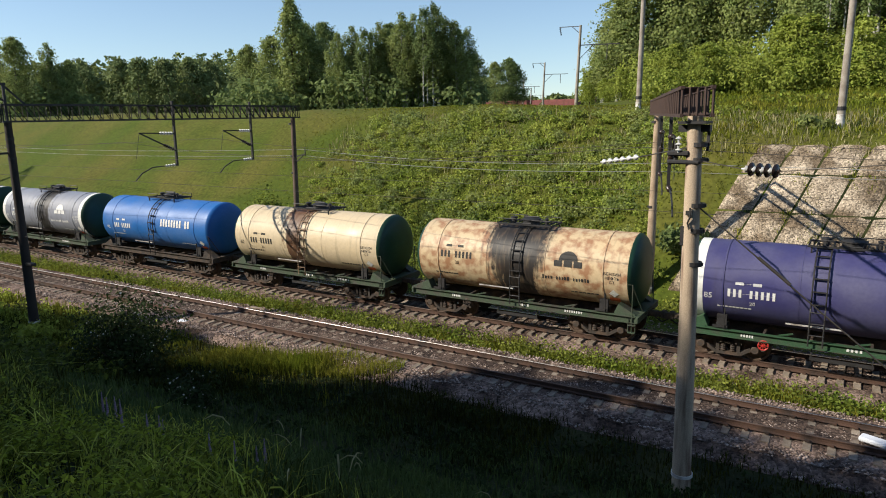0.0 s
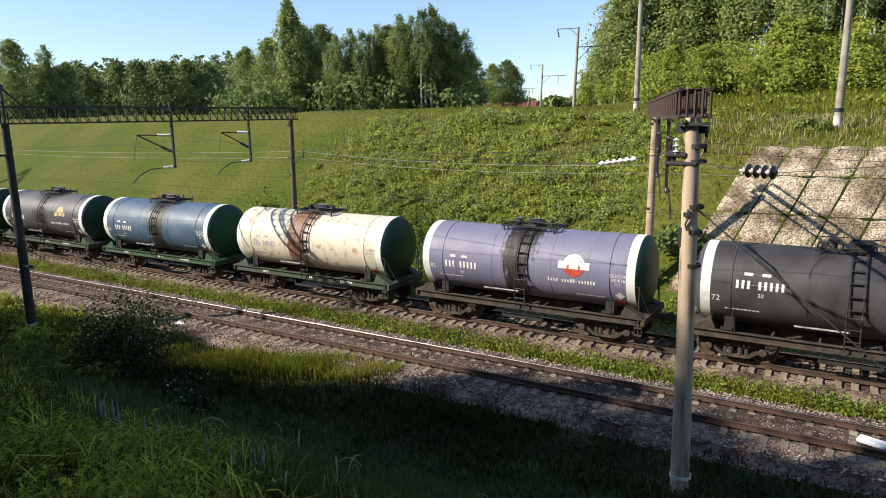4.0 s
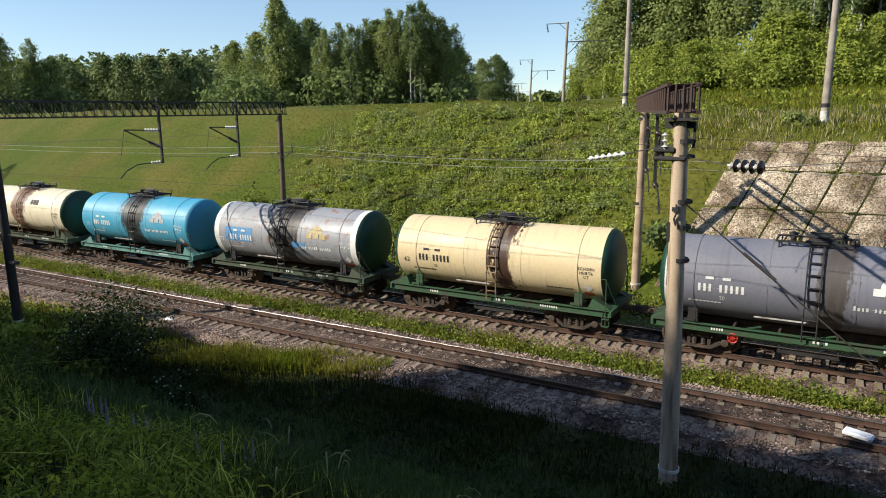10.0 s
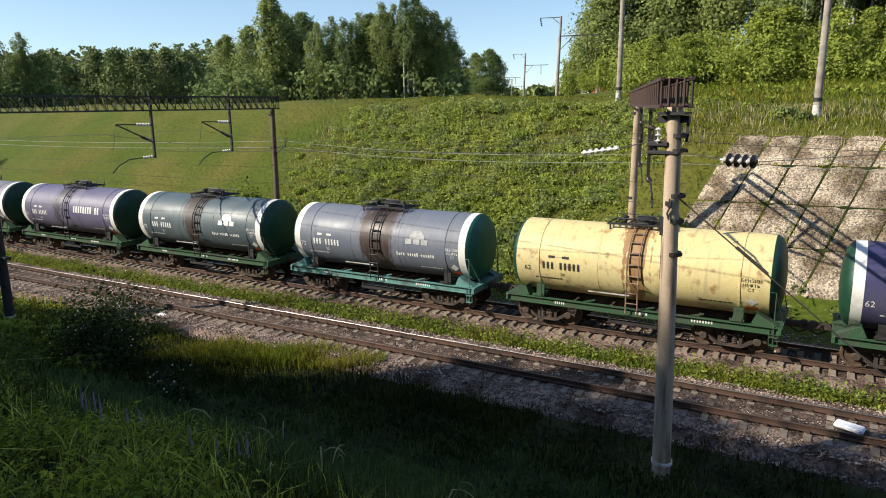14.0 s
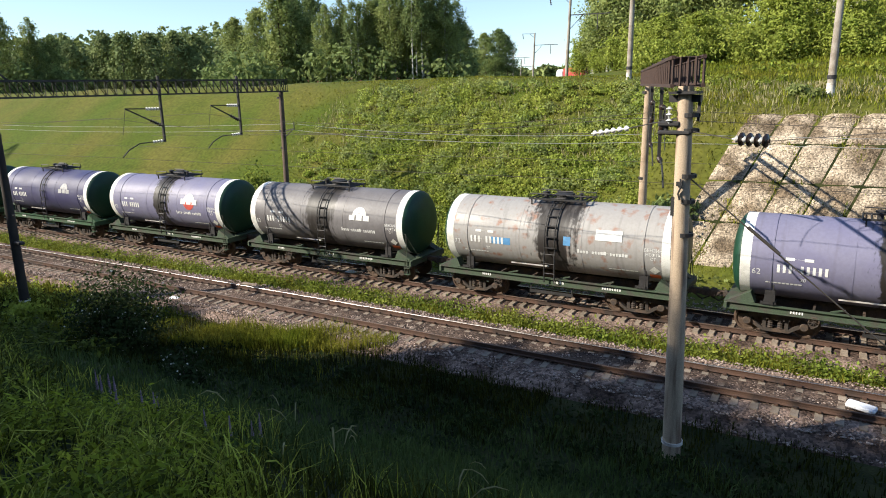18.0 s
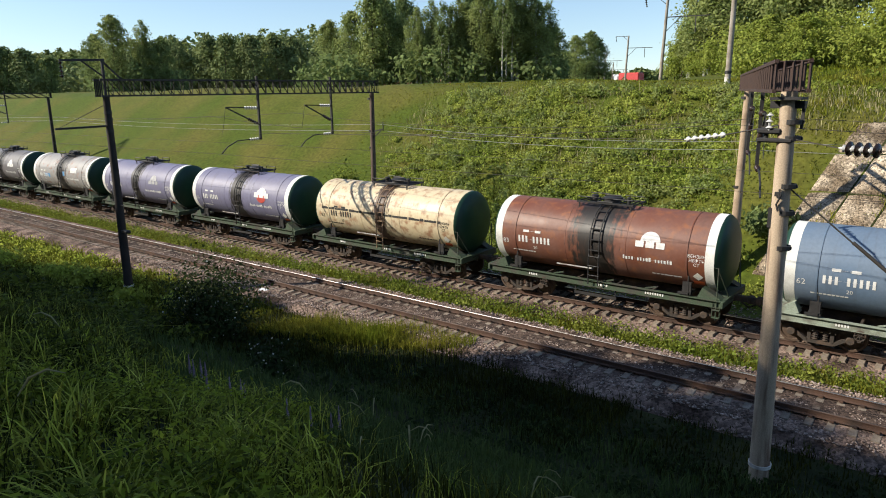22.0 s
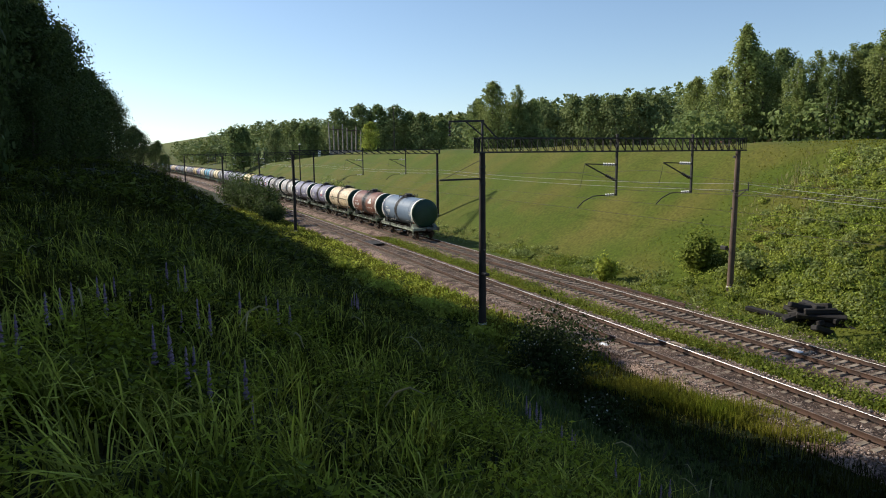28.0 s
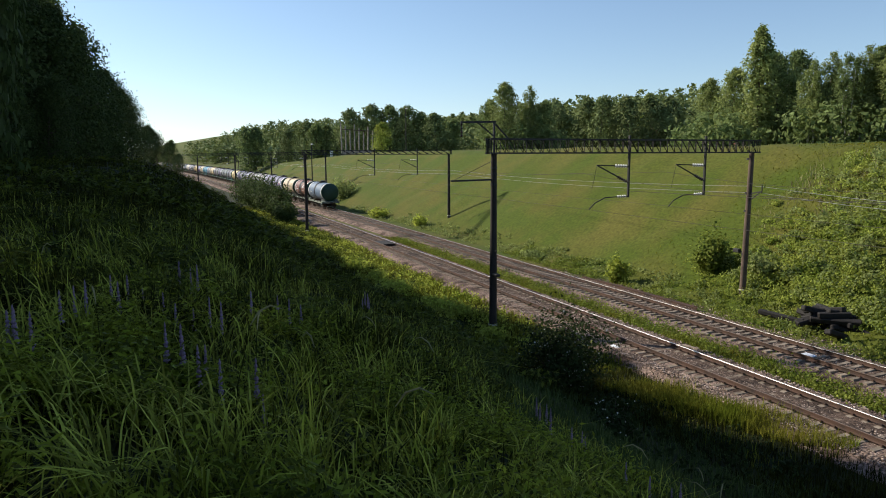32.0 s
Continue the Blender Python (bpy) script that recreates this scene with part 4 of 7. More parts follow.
WAGONS = [
    spec("grey", "grey tank wagon with white rings, running with the train", marks=std_marks(INK, "62", logo="white")),
    spec("cream", "cream tank wagon with a brown spill, running with the train", None, frame=DULL, marks=std_marks(BLK, "62", logo=None)),
    spec("lilac", "lilac-grey tank wagon with white rings, running with the train", marks=std_marks(INK, "85", logo="round")),
    spec("charcoal", "charcoal tank wagon with white rings, running with the train", marks=std_marks(INK, "62", logo="dim")),
    spec("sand", "sand-coloured tank wagon with a brown spill, running with the train", marks=std_marks(BLK, "62", logo=None)),
    spec("sky", "sky blue tank wagon with a black spill, running with the train", None, end=P["sky"], marks=std_marks(INK, "72", logo="dim")),
    spec("steel", "steel grey tank wagon with white rings, running with the train", marks=std_marks(INK, "62", logo="white")),
    spec("lilac", "lilac-grey tank wagon with white rings and dark spill", marks=std_marks(INK, "62", logo="white")),
    spec("grey", "grey tank wagon with white rings and a round emblem", marks=std_marks(INK, "42", logo="white"), dark_rail=True),
    spec("bright_blue", "bright blue tank wagon with white lettering", None, end=P["bright_blue"], frame=M["under"], marks=std_marks(INK, "42", logo="wide", cargo=False)),
    spec("cream", "cream tank wagon with brown stains on a green frame", None, rungs=RUNGS, marks=std_marks(BLK, "62", logo=None)),
    spec("rusty", "rust-blotched cream tank wagon with a black spill", None, end=G, marks=std_marks(BLK, "", number_z=2.95, logo="black")),
    spec("navy", "navy blue tank wagon with white rings and red handwheel", frame=GREEN, marks=std_marks(INK, "85", logo="round"), red_wheel=True, ladder_x=-0.75),
    spec("charcoal", "dark grey tank wagon with faded ochre emblem", marks=std_marks(INK, "62", logo="gold")),
    spec("deep_blue", "slate blue tank wagon with white rings on a green frame", frame=GREEN, marks=std_marks(INK, "62", logo=None)),
    spec("ivory", "rust-streaked ivory tank wagon with white rings and green ends", front=mat("bright green tank end", (0.05, 0.25, 0.09), 0.5, 0, 0.25, 1.2, 25, 0.08), marks=std_marks(M["letter_dim"], "", logo=None)),
    spec("lilac", "lilac-grey tank wagon with white rings and a red emblem", frame=M["under"], marks=std_marks(INK, "85", logo="round")),
    spec("black", "black tank wagon with cream rings and worn lettering", W, end=P["black"], frame=M["under"], marks=std_marks(INK, "72", number_z=3.0, logo=None)),
    spec("yellow", "ochre yellow tank wagon with a black spill", None, marks=std_marks(BLK, "62", logo="gold", sub=False)),
    spec("purple", "violet navy tank wagon with white rings on a green frame", frame=GREEN, marks=std_marks(INK, "72", logo="round"), red_wheel=True, ladder_x=-0.75),
    spec("buff", "pale buff tank wagon with brown spill and black emblem", None, rungs=RUNGS, marks=std_marks(BLK, "62", logo="black_bars"), green_saddle=True),
    spec("sky", "sky blue tank wagon with a broad black band", None, end=P["sky"], frame=TEAL, marks=std_marks(INK, "72", logo="dim")),
    spec("mottled", "mottled grey tank wagon with a black spill", marks=std_marks(INK, "72", logo="gold") + [("colour_patch", "bpl", lambda: bar_shape(2.0, 0.75, 4), -3.0, 2.75, M["logo_blue"], "blue patch behind the number"), ("colour_patch", "bps", lambda: bar_shape(0.9, 0.3, 2), 1.2, 2.5, M["logo_blue"], "small blue patch")]),
    spec("sand", "sand-coloured tank wagon on a bright green frame", None, rungs=RUNGS, frame=GREEN, marks=std_marks(BLK, "62", logo=None), green_saddle=True),
    spec("steel", "steel grey tank wagon with white rings and emblem", frame=GREEN, marks=std_marks(INK, "", logo="white"), red_wheel=True),
    spec("dusk", "dusky violet-grey tank wagon with large white lettering", frame=GREEN, marks=std_marks(INK, "62", logo="wide")),
    spec("pine", "dark pine-grey tank wagon with a blue and white emblem", frame=GREEN, marks=std_marks(INK, "72", logo="white")),
    spec("slate", "slate grey tank wagon with a dark spill on a teal frame", frame=TEAL, end=mat("sea green tank end", (0.012, 0.12, 0.075), 0.5, 0, 0.3, 1.2, 25, 0.08), marks=std_marks(INK, "72", logo="dim")),
    spec("lemon", "lemon yellow tank wagon on a bright green frame", None, rungs=RUNGS, frame=GREEN, marks=std_marks(BLK, "62", logo=None), green_saddle=True),
    spec("ink_navy", "dark navy tank wagon with white ring and lettering", frame=GREEN, marks=std_marks(INK, "62", logo="dim", sub=False)),
    spec("lilac", "lilac-grey tank wagon with a rusty middle band", marks=std_marks(INK, "62", logo="round")),
    spec("umber", "brown-grey tank wagon with white emblem and rings", marks=std_marks(INK, "62", logo="white")),
    spec("patchy", "patchy grey tank wagon with a white emblem block", marks=std_marks(INK, "72", logo=None) + [("emblem", "wblk", lambda: bar_shape(1.05, 0.42, 3), 2.45, 3.2, M["lettering"], "plain white emblem block"), ("name_line", "sub2", lambda: row_of_bars(17, 0.085, 0.15, 0.035, (4, 10), 0.7), 2.2, 2.5, M["lettering"], "row of name bars"), ("colour_patch", "bps", lambda: bar_shape(0.3, 0.36, 2), 0.75, 2.85, M["logo_blue"], "small blue patch"), ("colour_patch", "bpt", lambda: bar_shape(0.9, 0.3, 2), -2.2, 2.6, M["logo_blue"], "small blue patch")]),
    spec("lilac", "lilac-grey tank wagon with a black spill and emblem", marks=std_marks(INK, "62", logo="dim")),
    spec("lilac", "violet-grey tank wagon with a bold round emblem", marks=std_marks(INK, "85", logo="round")),
    spec("flaking", "flaking cream and rust tank wagon with a green end", None, rungs=RUNGS, marks=std_marks(BLK, "62", logo=None) + [("old_band", "ob%d" % k, lambda k=k: row_of_bars(6, 0.30, 0.13, 0.03, (), 0.9), -3.3 + 2.1 * k, 2.86 - 0.01 * k, M["letter_black"], "worn remnant of a dark painted band") for k in range(4)]),
    spec("oxide", "oxide red tank wagon with a dark spill", marks=std_marks(INK, "83", logo="white")),
    spec("steel_blue", "steel blue tank wagon with white rings, last of the train", frame=FADED, marks=std_marks(INK, "62", logo=None)),
]
TRAIN = [build_wagon(s) for s in WAGONS]
FIRST = 28 - (len(TRAIN) - 1)  # number of the leading wagon


def train_x(t):
    """How far the wagon numbered 0 has run."""
    return -37.30 - 15.2766 * t + 0.085357 * t**2 - 0.000542 * t**3 + 0.4 * ramp(t, 19.5, 24.5)


# ---- masts, gantries and wires ----
def mast(name, base, height, r0, r1, material, label, lean=(0, 0), ring=True, group="catenary masts", category="catenary mast"):
    x, y, z = base
    t = thing(name, label, category, group, m=pose(x, y, z))
    part("pole", Mesh().tube([(lean[0] * k / 6, lean[1] * k / 6, height * k / 6 - (0.6 if k == 0 else 0)) for k in range(7)], [r0 + (r1 - r0) * k / 6 for k in range(7)], 16), material, t, "", True)
    if ring:
        part("foot_band", Mesh().lathe([(0.28, r0 + 0.004), (0.28, r0 + 0.03), (0.36, r0 + 0.03), (0.36, r0 + 0.004)], "z", (0, 0, 0), 16), M["whitewash"], t, "pale band round the foot", True)
    return t


def clamp(parent, z, r, h=0.12, name="clamp"):
    m = Mesh().lathe([(z - h / 2, r - 0.03), (z - h / 2, r + 0.016), (z + h / 2, r + 0.016), (z + h / 2, r - 0.03)], "z", (0, 0, 0), 16)
    m.box((r + 0.01, 0, z), (0.05, 0.06, h * 0.7))
    return part(name, m, M["steel_dark"], parent)


def insulator(name, a, b, r, parent, material, n=5):
    """A string of disc insulators from a to b."""
    a, b = Vector(a), Vector(b)
    d = b - a
    m = Mesh()
    m.tube([a, b], r * 0.3, 6)
    q = d.normalized()
    for i in range(n):
        p = a + d * ((i + 0.5) / n)
        w = d.length / n * 0.36
        m.tube([p - q * w, p - q * w * 0.15, p + q * w * 0.2, p + q * w * 0.35, p + q * w], [r * 0.34, r * 0.42, r, r * 0.95, r * 0.34], 12)
    return part(name, m, material, parent, "", True)


def gantry(a, b, z0, z1, material, width=0.62, bays=26, label="", drops=(), name="gantry", upright=False, cap="porcelain"):
    """A lattice beam between two masts, with hanging catenary arms; a is the near end."""
    a, b = Vector(a), Vector(b)
    d = (b - a)
    length = d.length
    g = thing(name, label, "gantry", "lattice gantries", m=Matrix.Translation((a.x, a.y, 0)) @ Matrix.Rotation(math.atan2(d.y, d.x), 4, "Z"))
    for y in (-width / 2, width / 2):
        for z in (z0, z1):
            part("chord", Mesh().beam((-0.35, y, z), (length + 0.35, y, z), 0.08, 0.08), material, g)
    step = length / bays
    for y in (-width / 2, width / 2):
        zig = [(0, y, z0)]
        for i in range(bays):
            lo, hi = (z0, z1) if i % 2 or not upright else (z1, z0)
            zig += [(i * step, y, hi), ((i + 1) * step, y, hi if upright else lo)]
        zig.append((length, y, z1))
        part("side_lacing", Mesh().tube(zig, 0.034, 4), material, g)
    for z in (z0, z1):
        zig = [(0, -width / 2, z)]
        for i in range(bays):
            s = 1 if i % 2 else -1
            zig += [(i * step, -s * width / 2, z), ((i + 1) * step, -s * width / 2, z)]
        part("flat_lacing", Mesh().tube(zig, 0.02, 4), material, g)
    for x in (-0.3, length + 0.3):
        zig = []
        for k in range(5):
            y = -width / 2 + width * k / 4
            zig += [(x, y, z1), (x, y, z0)] if k % 2 else [(x, y, z0), (x, y, z1)]
        part("end_frame", Mesh().tube(zig, 0.032, 4), material, g)
    for x, low in drops:
        p = part("drop_post", Mesh().beam((x, 0, z1 + 0.25), (x, 0, low), 0.11, 0.11), M["steel_dark"], g)
        up = part("bracket_arm", Mesh().beam((x, 0, z0 - 0.75), (x - 2.15, 0, z0 - 0.68), 0.06).beam((x - 2.15, 0, z0 - 0.68), (x - 0.05, 0, z0 - 1.65), 0.06).tube([(x - 2.15, 0, z0 - 0.68), (x - 2.3, 0, z0 - 1.4), (x - 2.45, 0, z0 - 2.0)], 0.012, 5), M["steel_dark"], p)
        insulator("insulator", (x - 0.1, 0, z0 - 0.75), (x - 0.95, 0, z0 - 0.72), 0.10, up, M[cap])
        insulator("insulator", (x - 0.12, 0, z0 - 1.62), (x - 0.75, 0, z0 - 1.33), 0.10, up, M["porcelain_dark"])
        reg = part("registration_arm", Mesh().beam((x, 0, low + 0.08), (x - 1.6, 0, low + 0.02), 0.05).tube([(x - 1.6, 0, low + 0.0), (x - 2.2, 0, low - 0.25), (x - 2.6, 0, low - 0.6)], 0.03, 6), M["steel_dark"], p)
        insulator("insulator", (x - 0.1, 0, low + 0.07), (x - 0.75, 0, low + 0.05), 0.09, reg, M[cap], 4)
    return g


def z_at(x, y):
    return land(x, y) - 0.05


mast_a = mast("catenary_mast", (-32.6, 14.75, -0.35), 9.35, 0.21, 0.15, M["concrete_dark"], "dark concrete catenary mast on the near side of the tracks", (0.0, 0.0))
mast_b = mast("catenary_mast", (-33.5, 32.4, 0.1), 8.95, 0.2, 0.145, M["concrete_brown"], "concrete catenary mast at the foot of the far bank", (0.15, 0))
mast_f = mast("catenary_mast", (-3.95, 16.55, -0.35), 9.2, 0.235, 0.17, M["concrete_streaked"], "tall weathered concrete mast with anchored wires", (-0.12, -0.02))
mast_c = mast("catenary_mast", (-10.1, 33.5, 0.0), 8.8, 0.23, 0.15, M["concrete"], "weathered concrete catenary mast below the paved bank", (0.1, 0))
gantry((-32.6, 14.75), (-33.35, 32.4), 9.0, 9.72, M["steel_dark"], 0.6, 34, "dark lattice gantry spanning both tracks with two hanging arms", ((8.5, 6.5), (14.0, 6.5)))
gantry((-4.07, 16.53), (-10.0, 33.5), 8.86, 9.48, M["steel_rust"], 0.66, 26, "rusty box lattice gantry on two concrete masts", ((8.2, 6.3), (14.3, 6.3)), upright=True, cap="porcelain_dark")

for z in (8.6, 8.3, 7.75):
    clamp(mast_a, z, 0.16)
for z in (8.55, 8.2, 7.15, 6.55, 5.75):
    clamp(mast_f, z, 0.19, 0.1)
part("tie_rod", Mesh().tube([(-0.08, -0.24, 7.1), (-0.06, -0.26, 6.9), (-0.12, -0.25, 6.75), (-0.07, -0.26, 6.6)], 0.022, 6).box((-0.1, -0.24, 6.98), (0.14, 0.05, 0.1)), M["steel_dark"], mast_f)
for z in (8.5, 6.4, 5.3, 2.6):
    clamp(mast_b, z, 0.17)
clamp(mast_c, 8.5, 0.16), clamp(mast_c, 4.4, 0.185)
# head bracket, switch gear and the two anchor strings of the tall mast
part("head_bracket", Mesh().box((-0.12, 0, 9.05), (0.62, 0.62, 0.06)).box((-0.12, 0, 8.92), (0.7, 0.2, 0.16)).beam((0.2, 0, 9.0), (0.18, 0, 8.4), 0.06), M["steel_dark"], mast_f)
gear = part("switch_gear", Mesh().box((-0.42, -0.1, 8.35), (0.5, 0.25, 0.12), None, 0.03).box((-0.3, -0.12, 8.15), (0.75, 0.2, 0.1), None, 0.03).tube([(-0.5, -0.1, 8.6), (-0.5, -0.1, 8.1)], 0.05, 8), M["steel_dark"], mast_f)
insulator("insulator", (-0.42, -0.2, 8.35), (-0.42, -0.2, 8.75), 0.08, gear, M["porcelain"], 3)
part("conduit", Mesh().tube([(-0.24, -0.03, 8.2), (-0.26, -0.05, 6.6), (-0.25, -0.06, 5.1)], 0.02, 6).beam((-0.24, -0.1, 6.65), (-0.24, -0.1, 6.2), 0.1, 0.12), M["steel_dark"], mast_f)
part("arm", Mesh().beam((0.1, 0, 6.35), (1.1, 0.0, 6.55), 0.07).beam((1.1, 0, 6.45), (1.1, 0, 6.95), 0.05).beam((0.1, 0, 5.9), (0.9, 0, 6.45), 0.05), M["steel_dark"], mast_b)
part("lamp_box", Mesh().box((-0.55, -0.1, 2.75), (0.5, 0.22, 0.25), None, 0.03).beam((-0.3, 0, 2.7), (0.1, 0, 2.7), 0.06), M["steel_dark"], mast_b)
part("bracket", Mesh().beam((-0.35, 0, 4.3), (0.4, 0, 4.3), 0.05).beam((-0.3, 0, 3.1), (0.55, 0, 3.1), 0.06).beam((-0.25, 0, 3.1), (-0.25, 0, 4.3), 0.03).box((0.35, 0, 3.05), (0.6, 0.25, 0.14), None, 0.03), M["steel_dark"], mast_a)
part("side_arm", Mesh().beam((0, 0, 8.0), (-0.2, -2.3, 7.95), 0.09).tube([(0, 0, 9.0), (-0.2, -2.1, 8.0)], 0.014, 5), M["steel_dark"], mast_a)
part("top_frame", Mesh().beam((0, 0, 9.3), (0, 0, 11.0), 0.10).beam((0, 0.1, 10.95), (-0.1, -1.8, 10.9), 0.10).beam((-0.05, -0.9, 10.9), (0, 0, 10.2), 0.06).beam((0, 0, 10.9), (0, 0.8, 10.1), 0.07), M["steel_dark"], mast_a)
insulator("insulator", (-0.1, -1.75, 10.9), (-0.1, -1.75, 10.15), 0.09, mast_a, M["porcelain_dark"], 4)

part("guy_wire", Mesh().tube([(0, 0, 7.15), (8.5, 0.3, 0.25)], 0.018, 6).tube([(1.4, 0.05, 6.03), (2.1, 0.07, 5.47)], 0.04, 8), M["wire"], mast_f)
# gantries further along the line
for x, ya, yb in ((-84, 13.1, 31.6), (-150, 8.9, 27.8), (-212, 2.2, 23.0), (-280, -2.5, 18.0)):
    za, zb = z_at(x, ya), z_at(x, yb)
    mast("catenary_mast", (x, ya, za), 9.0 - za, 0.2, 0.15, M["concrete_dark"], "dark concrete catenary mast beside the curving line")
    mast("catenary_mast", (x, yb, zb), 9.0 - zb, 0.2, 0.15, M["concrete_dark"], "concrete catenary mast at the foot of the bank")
    g = gantry((x, ya), (x, yb), 9.0, 9.5, M["steel_dark"], 0.45, 20, "slim lattice gantry spanning the line in the distance", ((8.6, 6.4), (14.2, 6.4)))

# poles on top of the far bank and along the upper railway
for x, y, h, r, leanx in ((-3.05, 43.0, 9.5, 0.21, 0.12), (-15.6, 47.7, 10.5, 0.19, 0.12)):
    t = mast("utility_pole", (x, y, z_at(x, y)), h, r, r * 0.72, M["concrete_grey"], "concrete pole on the grassy bank top", (leanx, 0), False, "poles on the bank", "utility pole")
    part("foot_paint", Mesh().lathe([(-0.1, r + 0.006), (0.75, r + 0.003)], "z", (0, 0, 0), 16), M["whitewash"], t, "whitewashed foot", True)
    clamp(t, 1.05, r, 0.2)
for az, dist, h in ((-22.95, 72, 7.6), (-25.6, 118, 7.4), (-27.2, 170, 7.5), (-26.6, 190, 6.0)):
    x, y = dist * math.sin(radians(az)), dist * math.cos(radians(az))
    t = mast("utility_pole", (x, y, 9.9), h, 0.17, 0.12, M["concrete_grey"], "slender concrete catenary pole of the upper railway", (0.35, 0), False, "poles on the bank", "utility pole")
    part("bracket", Mesh().beam((0.35, 0, h - 0.1), (-2.0, 0.2, h), 0.07).beam((-0.6, 0, h - 0.05), (0.3, 0, h - 0.8), 0.05).beam((0.3, 0, h - 1.9), (4.2, 0.5, h - 1.95), 0.09).beam((0.3, 0, h - 3.2), (1.6, 0.2, h - 1.95), 0.05).beam((3.0, 0.3, h - 1.95), (3.0, 0.3, h - 3.4), 0.07), M["steel_dark"], t)
    insulator("insulator", (-1.95, 0.2, h - 0.05), (-1.8, 0.2, h - 0.8), 0.11, t, M["porcelain_dark"], 4)


def wire(name, pts, r, material, label, sag=0.0):
    m = Mesh()
    out = []
    for a, b in zip(pts, pts[1:]):
        a, b = Vector(a), Vector(b)
        for k in range(8):
            f = k / 8
            p = a.lerp(b, f)
            p.z -= sag * 4 * f * (1 - f)
            out.append(p)
    out.append(Vector(pts[-1]))
    m.tube(out, r, 5)
    return thing(name, label, "overhead wire", "overhead wires", mesh=m, material=material)


XS = (40, -7, -33, -84, -150, -212, -280, -360)
for off, nm in ((0.0, "far"), (NEAR_OFF, "near")):
    wire("contact_wire", [on_track(x, off)[0] + Vector((0, 0, 5.95)) for x in XS], 0.008, M["wire"], f"thin contact wire above the {nm} track", 0.03)
    wire("messenger_wire", [on_track(x, off)[0] + Vector((0, 0, 7.9)) for x in XS], 0.009, M["wire"], f"thin sagging messenger wire above the {nm} track", 0.6)
for dz, dy in ((6.85, 0.9), (6.45, 1.05)):
    wire("feeder_wire", [(60, 36.5 + dy, dz), (-10.1, 33.6 + dy * 0.4, dz - 0.35), (-32.6, 32.4 + dy * 0.1, dz + 0.1), (-84, 31.6 + dy, dz), (-150, 27.8 + dy, dz), (-212, 23 + dy, dz)], 0.012, M["wire_bright"], "pale feeder wire strung along the far bank", 0.35)
# anchor strings from the tall mast
anchor = thing("anchor_insulator", "white disc insulator string on an anchored wire", "insulator", "anchor insulators", m=pose(0, 0, 0))
ia, ib = Vector((-7.85, 20.6, 7.45)), Vector((-6.21, 19.2, 7.72))
insulator("disc_string", ia, ib, 0.085, anchor, M["porcelain"], 6)
part("guy", Mesh().tube([ib, (-4.1, 16.7, 8.15)], 0.016, 5).tube([ia, (-33, 22.5, 6.9)], 0.01, 5), M["wire"], anchor)
anchor = thing("anchor_insulator", "black and white disc insulator string on an anchored wire", "insulator", "anchor insulators", m=pose(0, 0, 0))
ia, ib = Vector((-2.79, 15.9, 7.72)), Vector((-2.11, 15.6, 7.71))
insulator("disc_string", ia, ib, 0.15, anchor, M["porcelain_dark"], 4)
insulator("cap_string", ia - Vector((0.1, 0, 0)), ib - Vector((0.1, 0, 0)), 0.075, anchor, M["porcelain"], 4)
part("guy", Mesh().tube([ia - Vector((0.1, 0, 0)), (-4.0, 16.5, 7.85)], 0.012, 5).tube([ib, (9, 12.5, 9.0)], 0.01, 5), M["wire"], anchor)


# ---- trees, bushes, grass ----
def quads(name, centres, sizes, rng, material, flat=0.0, aspect=1.7, out=None):
    """A cloud of small leaf blades as one mesh."""
    n = len(centres)
    a = rng.normal(size=(n, 3))
    a /= np.linalg.norm(a, axis=1, keepdims=True)
    a[:, 2] *= 1 - flat
    b = np.cross(a, rng.normal(size=(n, 3)))
    b /= np.linalg.norm(b, axis=1, keepdims=True) + 1e-9
    if out is not None:
        face = out / (np.linalg.norm(out, axis=1, keepdims=True) + 1e-9) + rng.normal(0, 0.6, (n, 3))
        face /= np.linalg.norm(face, axis=1, keepdims=True) + 1e-9
        a = np.cross(face, a)
        a /= np.linalg.norm(a, axis=1, keepdims=True) + 1e-9
        b = np.cross(face, a)
    a, b = a * sizes[:, None] * 0.5 * aspect, b * sizes[:, None] * 0.5
    v = np.stack([centres - a, centres - b, centres + a, centres + b], 1).reshape(-1, 3)
    return fill(name, v, np.arange(4 * n).reshape(-1, 4), material)


def fill(name, v, f, material):
    """Mesh data straight from arrays."""
    me = bpy.data.meshes.new(name)
    k = f.shape[1]
    me.vertices.add(len(v)), me.loops.add(f.size), me.polygons.add(len(f))
    me.vertices.foreach_set("co", np.ascontiguousarray(v, dtype=np.float32).ravel())
    me.loops.foreach_set("vertex_index", f.ravel().astype(np.int32))
    me.polygons.foreach_set("loop_start", np.arange(0, f.size, k, dtype=np.int32))
    me.materials.append(material)
    me.update(calc_edges=True)
    return me


